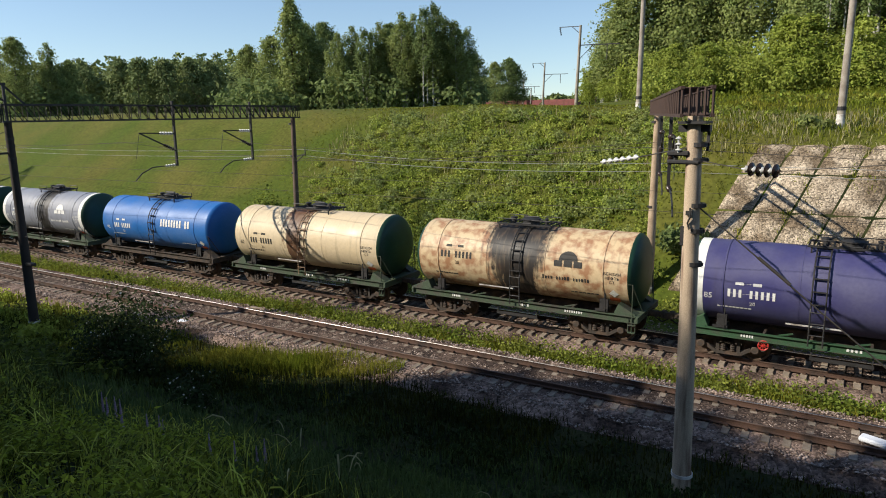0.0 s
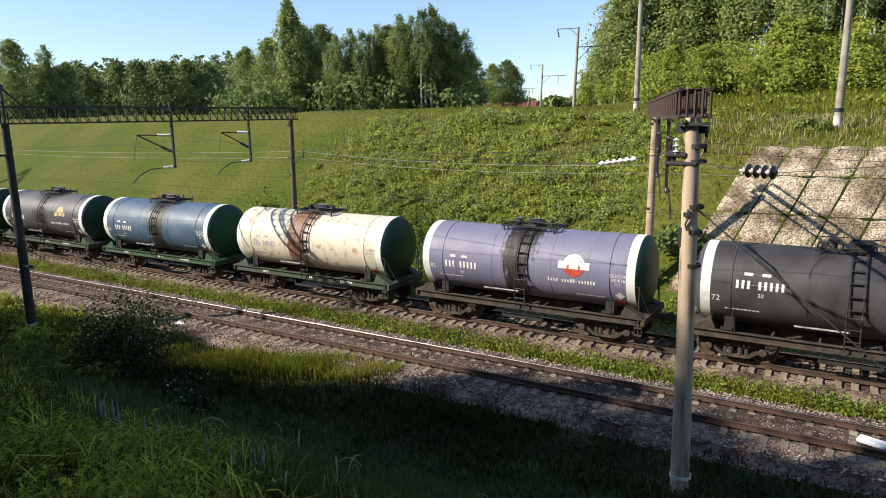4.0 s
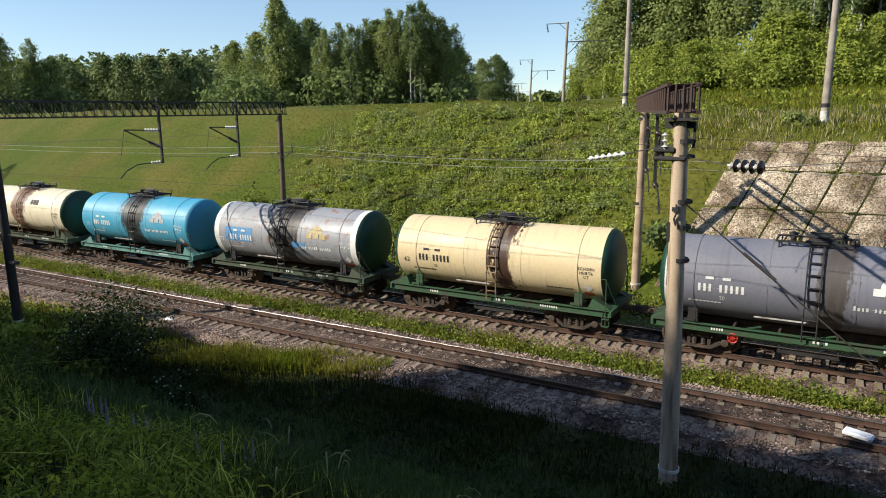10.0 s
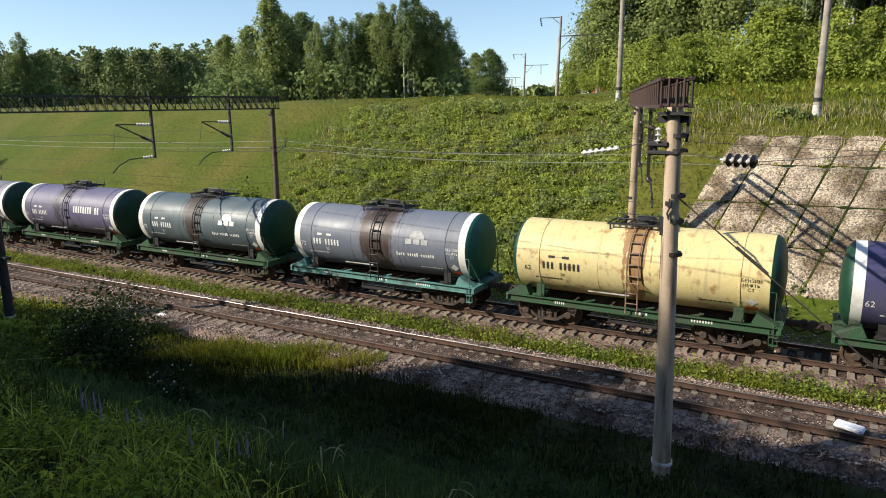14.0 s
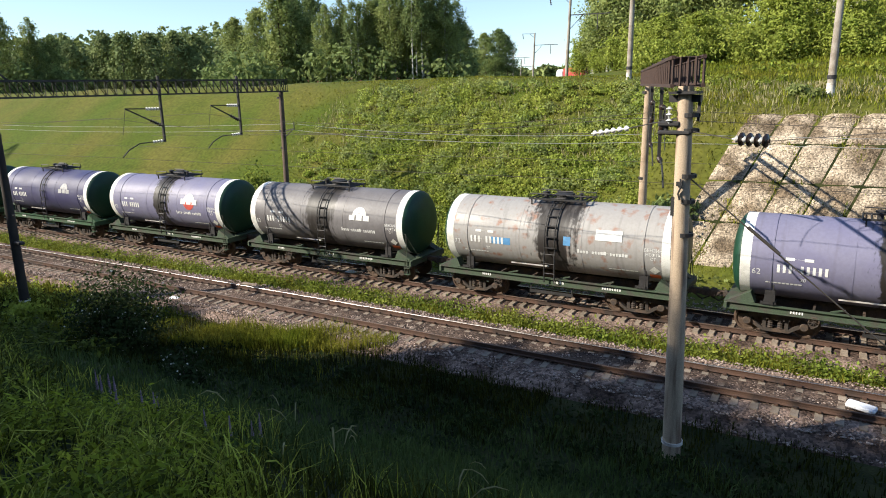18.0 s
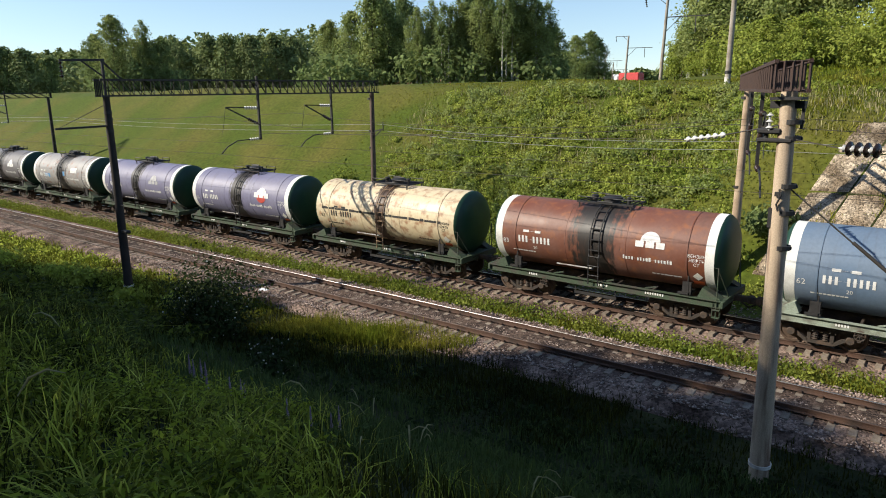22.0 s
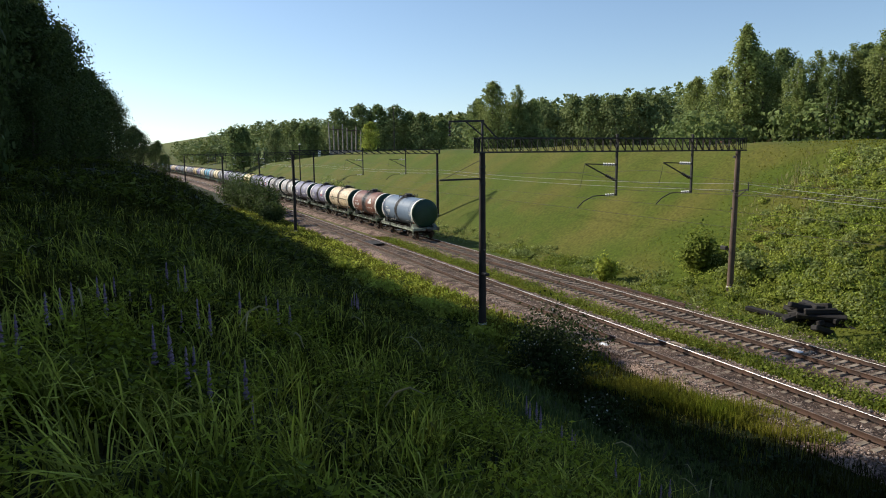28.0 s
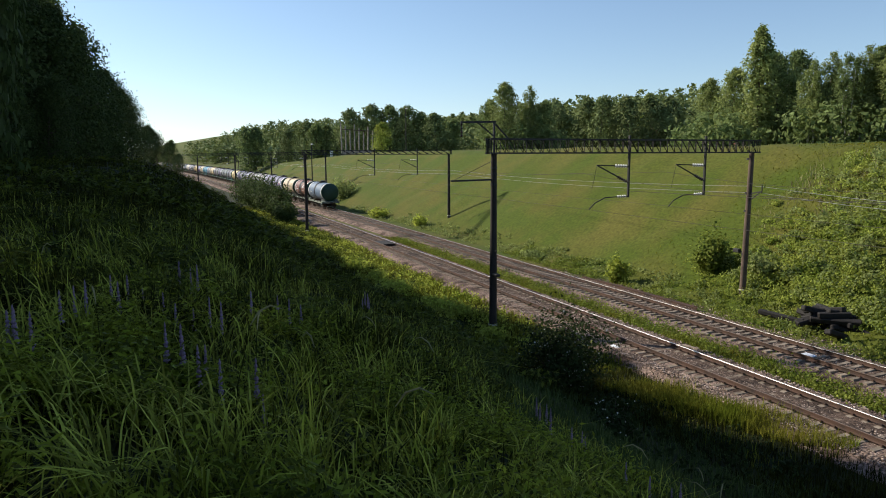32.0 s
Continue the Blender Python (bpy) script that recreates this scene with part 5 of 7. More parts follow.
def tree_kind(name, seed, h, width, crown_from, leaves, size, bark, leaf, clumps=110, taper=0.55, droop=0.0, label="", stems=1, hang=0.2):
    """A tree: tapered trunk, limbs reaching out, and leaves in uneven clumps along them."""
    rng = np.random.default_rng(seed)
    root = thing(name, label, "tree", "trees", m=pose(0, 0, -300))
    trunk, cl = Mesh(), []
    for s in range(stems):
        ox, oy = (0, 0) if stems == 1 else rng.normal(0, 0.5, 2)
        bend = rng.normal(0, 0.03 * h, 2)
        top = h * (0.93 if s == 0 else rng.uniform(0.7, 0.9))
        line = [Vector((ox + bend[0] * t * t, oy + bend[1] * t * t, top * t)) for t in np.linspace(0, 1, 7)]
        r0 = 0.008 * h if stems > 2 else 0.013 * h
        trunk.tube([line[0] - Vector((0, 0, 0.5)), *line], [r0 * 1.25] + [r0 * (1 - 0.93 * t) for t in np.linspace(0, 1, 7)], 7)
        for i in range(clumps // stems):
            f = crown_from + (1 - crown_from) * rng.random() ** 0.85
            ang = rng.uniform(0, 2 * math.pi)
            u = (f - crown_from) / (1 - crown_from)
            shape = 1.72 * (u + 0.10) ** (0.5 * taper + 0.15) * (1.02 - u) ** (0.55 + 0.35 * taper)
            reach = width * shape * rng.uniform(0.3, 1.1)
            k = min(int(f * 6), 5)
            p = line[k].lerp(line[k + 1], f * 6 - k)
            q = p + Vector((math.cos(ang) * reach, math.sin(ang) * reach, reach * (0.45 - droop)))
            cl.append((q, f))
            if i % 3 == 0:
                mid = p.lerp(q, 0.5) + Vector((0, 0, reach * 0.08))
                trunk.tube([p, mid, q], [r0 * 0.32 * (1.15 - f), r0 * 0.2 * (1.15 - f), 0.01], 5, False)
    part("trunk", trunk, bark, root, "", True)
    per = leaves // len(cl)
    cs = np.concatenate([np.array(q) + np.clip(rng.normal(0, 1, (per, 3)), -1.9, 1.9) * np.array((0.19, 0.19, hang * 0.85)) * width * (1.15 - 0.75 * f) * (0.5 + 0.8 * rng.random()) for q, f in cl])
    if droop:
        cs[:, 2] -= np.abs(rng.normal(0, droop, len(cs)))
    cs[:, 2] = np.maximum(cs[:, 2], 0.15)
    part("crown", quads("crown", cs, size * rng.uniform(0.6, 1.3, len(cs)), rng, leaf, out=cs - np.stack([0 * cs[:, 0], 0 * cs[:, 1], cs[:, 2] * 0.9 - 0.02 * h], 1)), None, root)
    return root


KINDS = dict(
    birch=tree_kind("birch_tree", 1, 16, 2.9, 0.22, 10000, 0.19, M["birch"], M["leaf"], 170, 0.7, label="slim birch tree with light green leaves and pale trunk", stems=2, hang=0.42),
    broad=tree_kind("broadleaf_tree", 2, 15, 3.9, 0.06, 11000, 0.20, M["bark"], M["leaf"], 260, 0.6, label="full broadleaf tree in summer leaf"),
    dark=tree_kind("broadleaf_tree", 3, 14, 3.6, 0.06, 11000, 0.20, M["bark"], M["leaf_dark"], 260, 0.5, label="dense dark green broadleaf tree"),
    tall=tree_kind("poplar_tree", 4, 19, 3.3, 0.08, 8000, 0.27, M["bark"], M["leaf"], 260, 1.0, label="tall upright poplar tree above the wood", hang=0.35),
    light=tree_kind("young_tree", 5, 9, 2.9, 0.02, 6000, 0.20, M["bark"], M["leaf_lime"], 170, 0.6, label="young bright green tree at the wood's edge"),
    # Grove leaves carry their shade in the colour.
    grove=tree_kind("broadleaf_tree", 13, 14, 4.3, 0.02, 16000, 0.17, M["bark"], M["leaf_shade"], 230, 0.55, label="dense tree in shade-darkened green with leaves to the ground", hang=0.3),
    tall_birch=tree_kind("birch_tree", 15, 17, 2.6, 0.34, 8000, 0.18, M["birch"], M["leaf_dark"], 150, 0.8, label="tall birch tree with a bare pale trunk", stems=3, hang=0.45),
    shade=tree_kind("broadleaf_tree", 14, 14, 4.3, 0.02, 5200, 0.34, M["bark"], M["leaf_shade"], 200, 0.55, label="dense deep green tree on the bank behind", hang=0.3),
    thin=tree_kind("broadleaf_tree", 16, 14, 4.3, 0.02, 4300, 0.26, M["bark"], M["leaf_shade"], 150, 0.55, label="open-crowned deep green tree on the bank behind", hang=0.3),
    far=tree_kind("forest_tree", 6, 15, 4.6, 0.04, 3200, 0.42, M["bark"], M["leaf_far"], 150, 0.5, label="distant green forest tree", hang=0.3),
    far_dark=tree_kind("forest_tree", 7, 16, 4.3, 0.04, 3200, 0.42, M["bark"], M["leaf_dark"], 150, 0.55, label="distant dark forest tree", hang=0.3),
)


def plant(kind, x, y, h=None, turn=None, z=None, wide=1.0, label=""):
    src = KINDS[kind]
    base = dict(birch=16, tall_birch=17, broad=15, dark=14, grove=14, shade=14, thin=14, tall=19, light=9, far=15, far_dark=16)[kind]
    s = (h or base) / base
    ob = copy_thing(src, Matrix.Translation((x, y, z_at(x, y) if z is None else z)) @ Matrix.Rotation(turn if turn is not None else random.uniform(0, 6.28), 4, "Z"))
    ob.scale = (s * wide, s * wide, s)
    if label:
        ob["label"] = label
    return ob


def polar(az, dist):
    return dist * math.sin(radians(az)), dist * math.cos(radians(az))


rng = random.Random(5)
# wood behind the far bank
for az, dist, h, k in ((-45.6, 108, 17.5, "tall"), (-44.2, 112, 14.5, "dark"), (-47.3, 112, 12, "broad"), (-49.0, 116, 11, "broad"), (-42.0, 106, 12, "birch"), (-40.9, 110, 13.5, "birch"), (-39.8, 104, 12.5, "tall_birch"), (-38.8, 106, 13.5, "birch"), (-37.8, 108, 13.5, "tall_birch"), (-36.8, 104, 14.5, "birch"), (-35.9, 106, 14.5, "birch"), (-34.9, 102, 15.5, "tall_birch"), (-34.2, 104, 15, "birch"), (-33.3, 106, 14, "tall_birch"), (-32.5, 104, 13, "birch"), (-31.7, 108, 12.5, "tall_birch"), (-30.9, 112, 9, "dark"), (-43.0, 120, 15, "dark"), (-37.2, 118, 15, "dark"), (-33.4, 118, 13.5, "dark")):
    x, y = polar(az, dist)
    plant(k, x, y, h)
for az, dist, h, k in ((-28.6, 150, 11, "dark"), (-27.6, 152, 10, "dark"), (-29.4, 150, 10, "broad"), (-64.8, 150, 15, "broad"), (-62.8, 152, 14.5, "birch"), (-66.0, 155, 12, "dark"), (-61.8, 150, 11, "dark")):
    x, y = polar(az, dist)
    plant(k, x, y, h)
for i in range(64):
    az = -63 + 14 * rng.random() if i % 2 else -92 + 42 * rng.random()
    dist = rng.uniform(165, 235) if i % 2 else rng.uniform(230, 330)
    x, y = polar(az, dist)
    if y - track_y(x) > 24:
        plant(rng.choice(("far", "far_dark", "far", "light" if i % 3 == 0 else "far")), x, y, rng.uniform(9, 13.5))
for az, dist, h, k in ((-85.6, 260, 19, "far_dark"), (-85.0, 262, 17, "far_dark"), (-81.0, 240, 14, "far"), (-79.4, 238, 13, "far_dark"), (-77.5, 232, 17, "far"), (-75.8, 230, 18, "far"), (-74.2, 228, 18, "far_dark"), (-73.0, 226, 17, "far"), (-71.6, 224, 15, "far_dark"), (-70.4, 220, 14, "far"), (-74.9, 190, 9, "light"), (-80.2, 236, 13, "far_dark"), (-82.5, 250, 12, "far"), (-69.0, 220, 12, "far_dark")):
    x, y = polar(az, dist)
    plant(k, x, y, h)
# wood on the hill to the right, with bright scrub before it
for i in range(40):
    az = -19.2 + 30 * rng.random()
    dist = 66 + 16 * rng.random() + max(0, -az - 12) * 2.0
    x, y = polar(az, dist)
    plant(rng.choice(("birch", "birch", "broad", "tall_birch")), x, y, rng.uniform(13, 19) - max(0, -az - 15) * 2.2)
for az, dist, h, k in ((-21.9, 82, 3.8, "light"), (-21.4, 80, 5.5, "light"), (-20.9, 79, 7.5, "birch"), (-20.3, 80, 9.5, "broad"), (-19.6, 78, 11.5, "birch"), (-18.9, 76, 13, "broad"), (-20.6, 70, 2.6, "light"), (-19.4, 68, 3.4, "light")):
    plant(k, *polar(az, dist), h, wide=1.2)
for i in range(30):
    az = -18.5 + 28 * rng.random()
    x, y = polar(az, 59 + 5 * rng.random())
    plant("light", x, y, rng.uniform(2.5, 6.0), wide=1.2)
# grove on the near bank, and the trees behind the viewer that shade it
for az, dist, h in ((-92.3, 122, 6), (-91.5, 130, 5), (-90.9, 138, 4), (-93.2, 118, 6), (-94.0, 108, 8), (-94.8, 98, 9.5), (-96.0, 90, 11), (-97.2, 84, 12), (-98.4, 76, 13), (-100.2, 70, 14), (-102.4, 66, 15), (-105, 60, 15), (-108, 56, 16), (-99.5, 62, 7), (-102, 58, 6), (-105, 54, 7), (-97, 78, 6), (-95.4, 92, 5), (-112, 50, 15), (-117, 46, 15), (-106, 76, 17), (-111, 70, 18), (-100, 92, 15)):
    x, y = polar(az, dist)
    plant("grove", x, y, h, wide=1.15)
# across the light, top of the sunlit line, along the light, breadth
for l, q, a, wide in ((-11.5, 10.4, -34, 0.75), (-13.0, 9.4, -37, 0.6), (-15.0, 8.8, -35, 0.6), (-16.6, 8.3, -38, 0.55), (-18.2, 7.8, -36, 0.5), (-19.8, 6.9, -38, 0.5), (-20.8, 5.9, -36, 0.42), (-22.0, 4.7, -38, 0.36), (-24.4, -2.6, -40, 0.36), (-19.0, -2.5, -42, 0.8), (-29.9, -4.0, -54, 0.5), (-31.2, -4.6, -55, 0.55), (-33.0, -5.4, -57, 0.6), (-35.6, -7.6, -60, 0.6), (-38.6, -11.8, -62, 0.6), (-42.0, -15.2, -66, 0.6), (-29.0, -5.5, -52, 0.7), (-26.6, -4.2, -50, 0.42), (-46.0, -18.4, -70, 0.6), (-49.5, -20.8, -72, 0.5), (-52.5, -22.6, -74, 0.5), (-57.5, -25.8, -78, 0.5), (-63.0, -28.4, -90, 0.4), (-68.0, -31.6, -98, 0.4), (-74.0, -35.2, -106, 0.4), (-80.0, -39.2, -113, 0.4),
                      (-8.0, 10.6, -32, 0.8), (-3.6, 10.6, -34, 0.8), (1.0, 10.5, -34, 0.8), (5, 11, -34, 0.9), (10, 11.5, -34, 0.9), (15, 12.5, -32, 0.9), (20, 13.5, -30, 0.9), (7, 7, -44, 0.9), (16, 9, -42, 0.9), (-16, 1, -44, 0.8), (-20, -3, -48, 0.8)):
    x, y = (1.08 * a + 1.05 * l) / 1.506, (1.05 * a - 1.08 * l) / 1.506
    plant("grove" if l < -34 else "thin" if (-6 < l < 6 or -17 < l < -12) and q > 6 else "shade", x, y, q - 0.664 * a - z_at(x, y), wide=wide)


def drop_patterns():
    """The patterns from which the trees were copied go."""
    for src in KINDS.values():
        for o in [*src.children_recursive, src]:
            bpy.data.objects.remove(o)


# ---- paved bank ----
def build_revetment():
    """Concrete slabs laid in slanting rows on the steep bank."""
    r = thing("revetment", "weathered concrete slab paving on the steep bank", "revetment", kind="structure")
    rng = random.Random(11)
    cuts = (6.9, 8.6, 10.2, 11.75, 13.2)
    skew = 0.45
    for row in range(4):
        v0, v1 = cuts[row] + 0.05, cuts[row + 1] - 0.05
        for col in range(19):
            xa = -9.3 + 1.72 * col + skew * (v0 - 6.93)
            m, n = Mesh(), 4
            for v in (v0, v0 + 0.04, (v0 + v1) / 2, v1 - 0.04, v1):
                for i in range(n + 1):
                    x = xa + skew * (v - v0) + 0.05 + 1.62 * i / n
                    edge = v in (v0, v1) or i in (0, n)
                    y = track_y(x) + v
                    m.v.append((x + rng.uniform(-0.02, 0.02), y, land(x, y, False) + (0.0 if edge else 0.10 + rng.uniform(0, 0.05))))
            k = n + 1
            m.f = [(j * k + i, j * k + i + 1, (j + 1) * k + i + 1, (j + 1) * k + i) for j in range(4) for i in range(n)]
            part("slab", m, M["slab"], r)


build_revetment()


# ---- loose things by the line ----
def leafy_bush(name, x, y, h, w, leaf, label, seed, leaves=2600, size=0.11, flowers=0, sink=0.0):
    rng = np.random.default_rng(seed)
    t = thing(name, label, "bush", "bushes", m=pose(x, y, z_at(x, y) - sink))
    stems = Mesh()
    cl = []
    for i in range(26):
        a, rr = rng.uniform(0, 6.28), w * math.sqrt(rng.random())
        top = Vector((math.cos(a) * rr, math.sin(a) * rr, h * (0.95 - 0.45 * (rr / w) ** 2) * rng.uniform(0.6, 1.05)))
        stems.tube([(math.cos(a) * rr * 0.1, math.sin(a) * rr * 0.1, 0), top * 0.55, top], [0.03, 0.018, 0.006], 5, False)
        cl += [top, top * 0.62, top * 0.35]
    part("stem", stems, M["bark"], t)
    per = leaves // len(cl)
    cs = np.concatenate([np.array(c) + rng.normal(0, 1, (per, 3)) * (0.17 * w, 0.17 * w, 0.13 * h) for c in cl])
    cs[:, 2] = np.maximum(cs[:, 2], 0.03)
    part("foliage", quads("foliage", cs, size * rng.uniform(0.6, 1.3, len(cs)), rng, leaf, out=cs - np.array((0, 0, 0.25 * h))), None, t)
    if flowers:
        pick = cs[rng.choice(len(cs), flowers)] * 1.04
        part("blossom", quads("blossom", pick, 0.07 * rng.uniform(0.6, 1.3, flowers), rng, M["flower_white"], 0, 1.0), None, t, "small white blossom")
    return t


leafy_bush("bush", -22.4, 13.2, 3.0, 2.1, M["leaf_bush"], "dark rounded bush with small white blossom on the bank foot", 21, 9500, 0.085, 420)
leafy_bush("bush", -17.6, 12.3, 0.9, 0.8, M["leaf_bush"], "low flowering bush beside the large one", 22, 1400, 0.09, 80)
leafy_bush("bush", -16.4, 11.4, 0.7, 0.7, M["leaf_bush"], "low flowering bush on the bank", 28, 1200, 0.09, 70)
leafy_bush("bush", -37.8, 33.6, 2.7, 1.1, M["leaf_light"], "sunlit young bush at the foot of the far bank", 23, 2600, 0.17)
leafy_bush("bush", -43.0, 29.5, 2.1, 0.9, M["leaf_bright"], "small sunlit bush beside the far track", 24, 1700, 0.16)
leafy_bush("bush", -135, 28.1, 4.5, 2.6, M["leaf"], "round bush at the foot of the far bank", 25, 2200, 0.24)
leafy_bush("bush", -102, 26.8, 1.7, 1.4, M["leaf_bright"], "low green bush beside the far track", 26, 1600, 0.2)
leafy_bush("bush", -86.5, 28.4, 1.7, 1.0, M["leaf_bright"], "small bright bush beside the far track", 27, 1200, 0.18)
leafy_bush("bush", -56.5, 29.4, 0.9, 1.2, M["leaf"], "low bush beside the far track", 29, 1300, 0.18)
# These bushes take the darkened leaves too, in place of cast shade.
for x, y, h, w in ((-108, 12.8, 4.2, 2.4), (-116, 12.0, 5.6, 3.0), (-126, 11.0, 6.4, 3.4), (-138, 10.2, 6.0, 3.2), (-98, 12.2, 2.6, 1.8)):
    leafy_bush("bush", x, y, h, w, M["leaf_shade"], "tall dark bush on the near bank by the line", int(-x), 5200, 0.2)
for x, y, h, w in ((-41.5, 11.8, 1.0, 1.3), (-37.2, 13.2, 0.9, 1.2), (-35.0, 13.6, 1.0, 1.0), (-46, 11.5, 0.9, 1.5), (-52, 11.2, 0.9, 1.6), (-30.2, 13.4, 0.8, 0.9)):
    leafy_bush("bush", x, y, h, w, M["leaf_bright"], "low bright green weeds at the bank's foot", int(-x * 3), 1500, 0.13)
leafy_bush("bush", -9.0, 35.2, 1.3, 1.2, M["leaf_dark"], "dark bush at the foot of the paved bank", 31, 1600, 0.16)
leafy_bush("bush", -16.0, 35.0, 1.7, 1.5, M["leaf_dark"], "dark bush at the foot of the far bank", 32, 1800, 0.17)
leafy_bush("bush", -33.8, 34.4, 1.2, 1.3, M["leaf"], "green bush behind the catenary mast", 33, 1600, 0.16)
leafy_bush("bush", -4.4, 42.6, 0.7, 0.9, M["leaf"], "small green bush on the bank top", 34, 900, 0.14)

TAR = mat("black tarred timber", (0.016, 0.013, 0.012), 0.8, 0, 0.3, 4, 30, 0.4)


def build_heap():
    """A heap of old tarred sleepers thrown down by the line."""
    t = thing("sleeper_heap", "dark heap of old tarred sleepers in the weeds", "timber heap", m=pose(-26.6, 31.9, -0.6) @ Matrix.Scale(1.6, 4))
    rng = random.Random(3)
    for i in range(26):
        layer = i // 9
        a = rng.uniform(-0.5, 0.5) + (1.2 if i % 2 else 0)
        reach = 0.95 - 0.3 * layer
        part("old_sleeper", Mesh().box((0, 0, 0), (rng.uniform(0.7, 1.5), 0.25, 0.18), None, 0.03), TAR, t).matrix_local = pose(rng.uniform(-reach, reach), rng.uniform(-reach, reach) * 0.7, 0.12 + 0.24 * layer + rng.uniform(0, 0.12), rng.uniform(-18, 18), rng.uniform(-20, 20), math.degrees(a))
    part("old_sleeper", Mesh().box((0, 0, 0), (1.7, 0.24, 0.17), None, 0.03), TAR, t).matrix_local = pose(-1.5, -0.5, 0.22, 0, 6, 25)


build_heap()
for x0, x1, v, z in ((-44.5, -33.0, 2.35, -0.34), (-43.0, -32.0, 2.58, -0.38), (-41.0, -32.6, 2.82, -0.40)):
    strip("spare_rail", x0, x1, 2.0, tuple((a + v, b + 0.18 + z - 0.06) for a, b in FOOT), M["rail_side"], "rusty spare rail lying beside the far track", "rail", kind="thing")
for x, y, z, sx, sy, sz, rz, words in ((0.05, 21.2, -0.08, 0.75, 0.36, 0.14, -12, "white plastic sack lying between the near rails"), (-22.7, 26.0, -0.16, 0.55, 0.42, 0.05, 8, "white board lying between the far rails"), (-27.35, 18.85, -0.28, 0.5, 0.3, 0.09, 20, "white broken board beside the near track"), (-27.6, 24.4, -0.24, 0.5, 0.28, 0.12, 10, "pale broken concrete piece beside the far track"), (-25.9, 22.1, -0.25, 0.9, 0.2, 0.1, 14, "grey offcut of timber between the tracks")):
    o = thing("board", words, "litter", m=pose(x, y, z, 2, 3, rz), mesh=Mesh().box((0, 0, 0), (sx, sy, sz), None, 0.04), material=M["whitewash"] if "white" in words else M["sleeper"])
CLOTH = mat("white sheeting", (0.80, 0.82, 0.86), 0.6, 0, 0.1, 6, 30, 0.3)
for o in bpy.data.objects:
    if o.name.startswith("board") and "white" in o["label"]:
        o.data.materials[0] = CLOTH
panel = thing("crossing_panel", "dark timber crossing panel between the rails", "crossing panel", m=pose(*on_track(-68.5, NEAR_OFF)[0], 0, 0, math.degrees(track_turn(-68.5))))
for k in range(4):
    part("plank", Mesh().box((0, -0.5 + k * 0.33, -0.06), (3.0, 0.3, 0.1), None, 0.01), TAR, panel)

# ---- substation and far poles ----
sub = thing("substation", "distant grey substation with tall slim portal posts", "substation", m=pose(*polar(-76.9, 214), z_at(*polar(-76.9, 214)), 0, 0, 77))
WALL = mat("grey wall", (0.30, 0.30, 0.29), 0.9, 0, 0.2, 1, 10, 0.2)
part("building", Mesh().box((0, 3, 0.9), (9, 4, 2.6), None, 0.05), WALL, sub)
SUB_TOP = 18.9 - z_at(*polar(-76.9, 214))
for k in range(8):
    part("post", Mesh().tube([(-4.6 + k * 1.3, 0, -0.3), (-4.9 + k * 1.38, 0.4, SUB_TOP - 0.9 * (k % 3) - 0.25 * k)], [0.24, 0.17], 8), M["concrete_grey"], sub)
part("cross_beam", Mesh().beam((-4.8, 0.2, SUB_TOP * 0.8), (4.6, 0.2, SUB_TOP * 0.74), 0.2, 0.25), M["concrete_brown"], sub)
part("white_pillar", Mesh().box((-7.8, -2, 1.0), (0.8, 0.8, 2.6), None, 0.05), M["white"], sub, "white pillar")
for az, dist, h in ((-80.6, 150, 12.0), (-72.9, 200, 13)):
    x, y = polar(az, dist)
    t = mast("lamp_mast", (x, y, z_at(x, y)), h, 0.16, 0.1, M["concrete_dark"], "slim lighting mast beside the line", (0, 0), False, "lighting masts", "lamp mast")
    part("lamp", Mesh().box((0.9, 0, h), (1.2, 0.4, 0.2), None, 0.03), M["white"], t, "pale lamp head")

# upper railway: pale edge, a freight train drawing away and a red engine that follows
BRIDGE = mat("pale concrete edge", (0.50, 0.47, 0.40), 0.9, 0, 0.2, 1, 10, 0.2)
UP_A, UP_B = Vector((*polar(-18.0, 178), 9.5)), Vector((*polar(-36.0, 216), 9.5))
UP_TURN = math.degrees(math.atan2(UP_B.y - UP_A.y, UP_B.x - UP_A.x))
thing("parapet", "pale concrete edge of the upper railway", "parapet", kind="structure", mesh=Mesh().beam(UP_A + Vector((0, -2.4, -0.1)), UP_B + Vector((0, -2.4, -0.1)), 0.5, 1.0), material=BRIDGE)
RUST = mat("brick red wagon paint", (0.18, 0.045, 0.035), 0.7, 0, 0.3, 1.5, 20, 0.2)
ENGINE = mat("bright red engine paint", (0.52, 0.05, 0.045), 0.5, 0, 0.15, 2, 20, 0.1)
GLASS = mat("dark cab glass", (0.02, 0.025, 0.03), 0.1, 0, 0.1, 2, 20, 0)


def up_place(az):
    """The spot on the upper line that lies in the direction az."""
    d = Vector((math.sin(radians(az)), math.cos(radians(az))))
    a, e = UP_A.xy, (UP_B - UP_A).xy
    f = (a.y * d.x - a.x * d.y) / (e.x * d.y - e.y * d.x)
    return UP_A.lerp(UP_B, f)


def upper_wagon(k):
    t = thing("freight_wagon", "brick red covered freight wagon on the upper railway", "freight wagon", "upper freight train")
    part("body", Mesh().box((k * 14.5 + 7, 0, 1.9), (13.6, 2.9, 2.3), None, 0.12), RUST, t)
    part("roof", Mesh().box((k * 14.5 + 7, 0, 3.1), (13.4, 2.6, 0.25), None, 0.1), RUST, t)
    part("underframe", Mesh().box((k * 14.5 + 7, 0, 0.9), (13.0, 2.2, 0.5), None, 0.05), M["under"], t)
    return t


UPPER_FREIGHT = [upper_wagon(k) for k in range(3)]


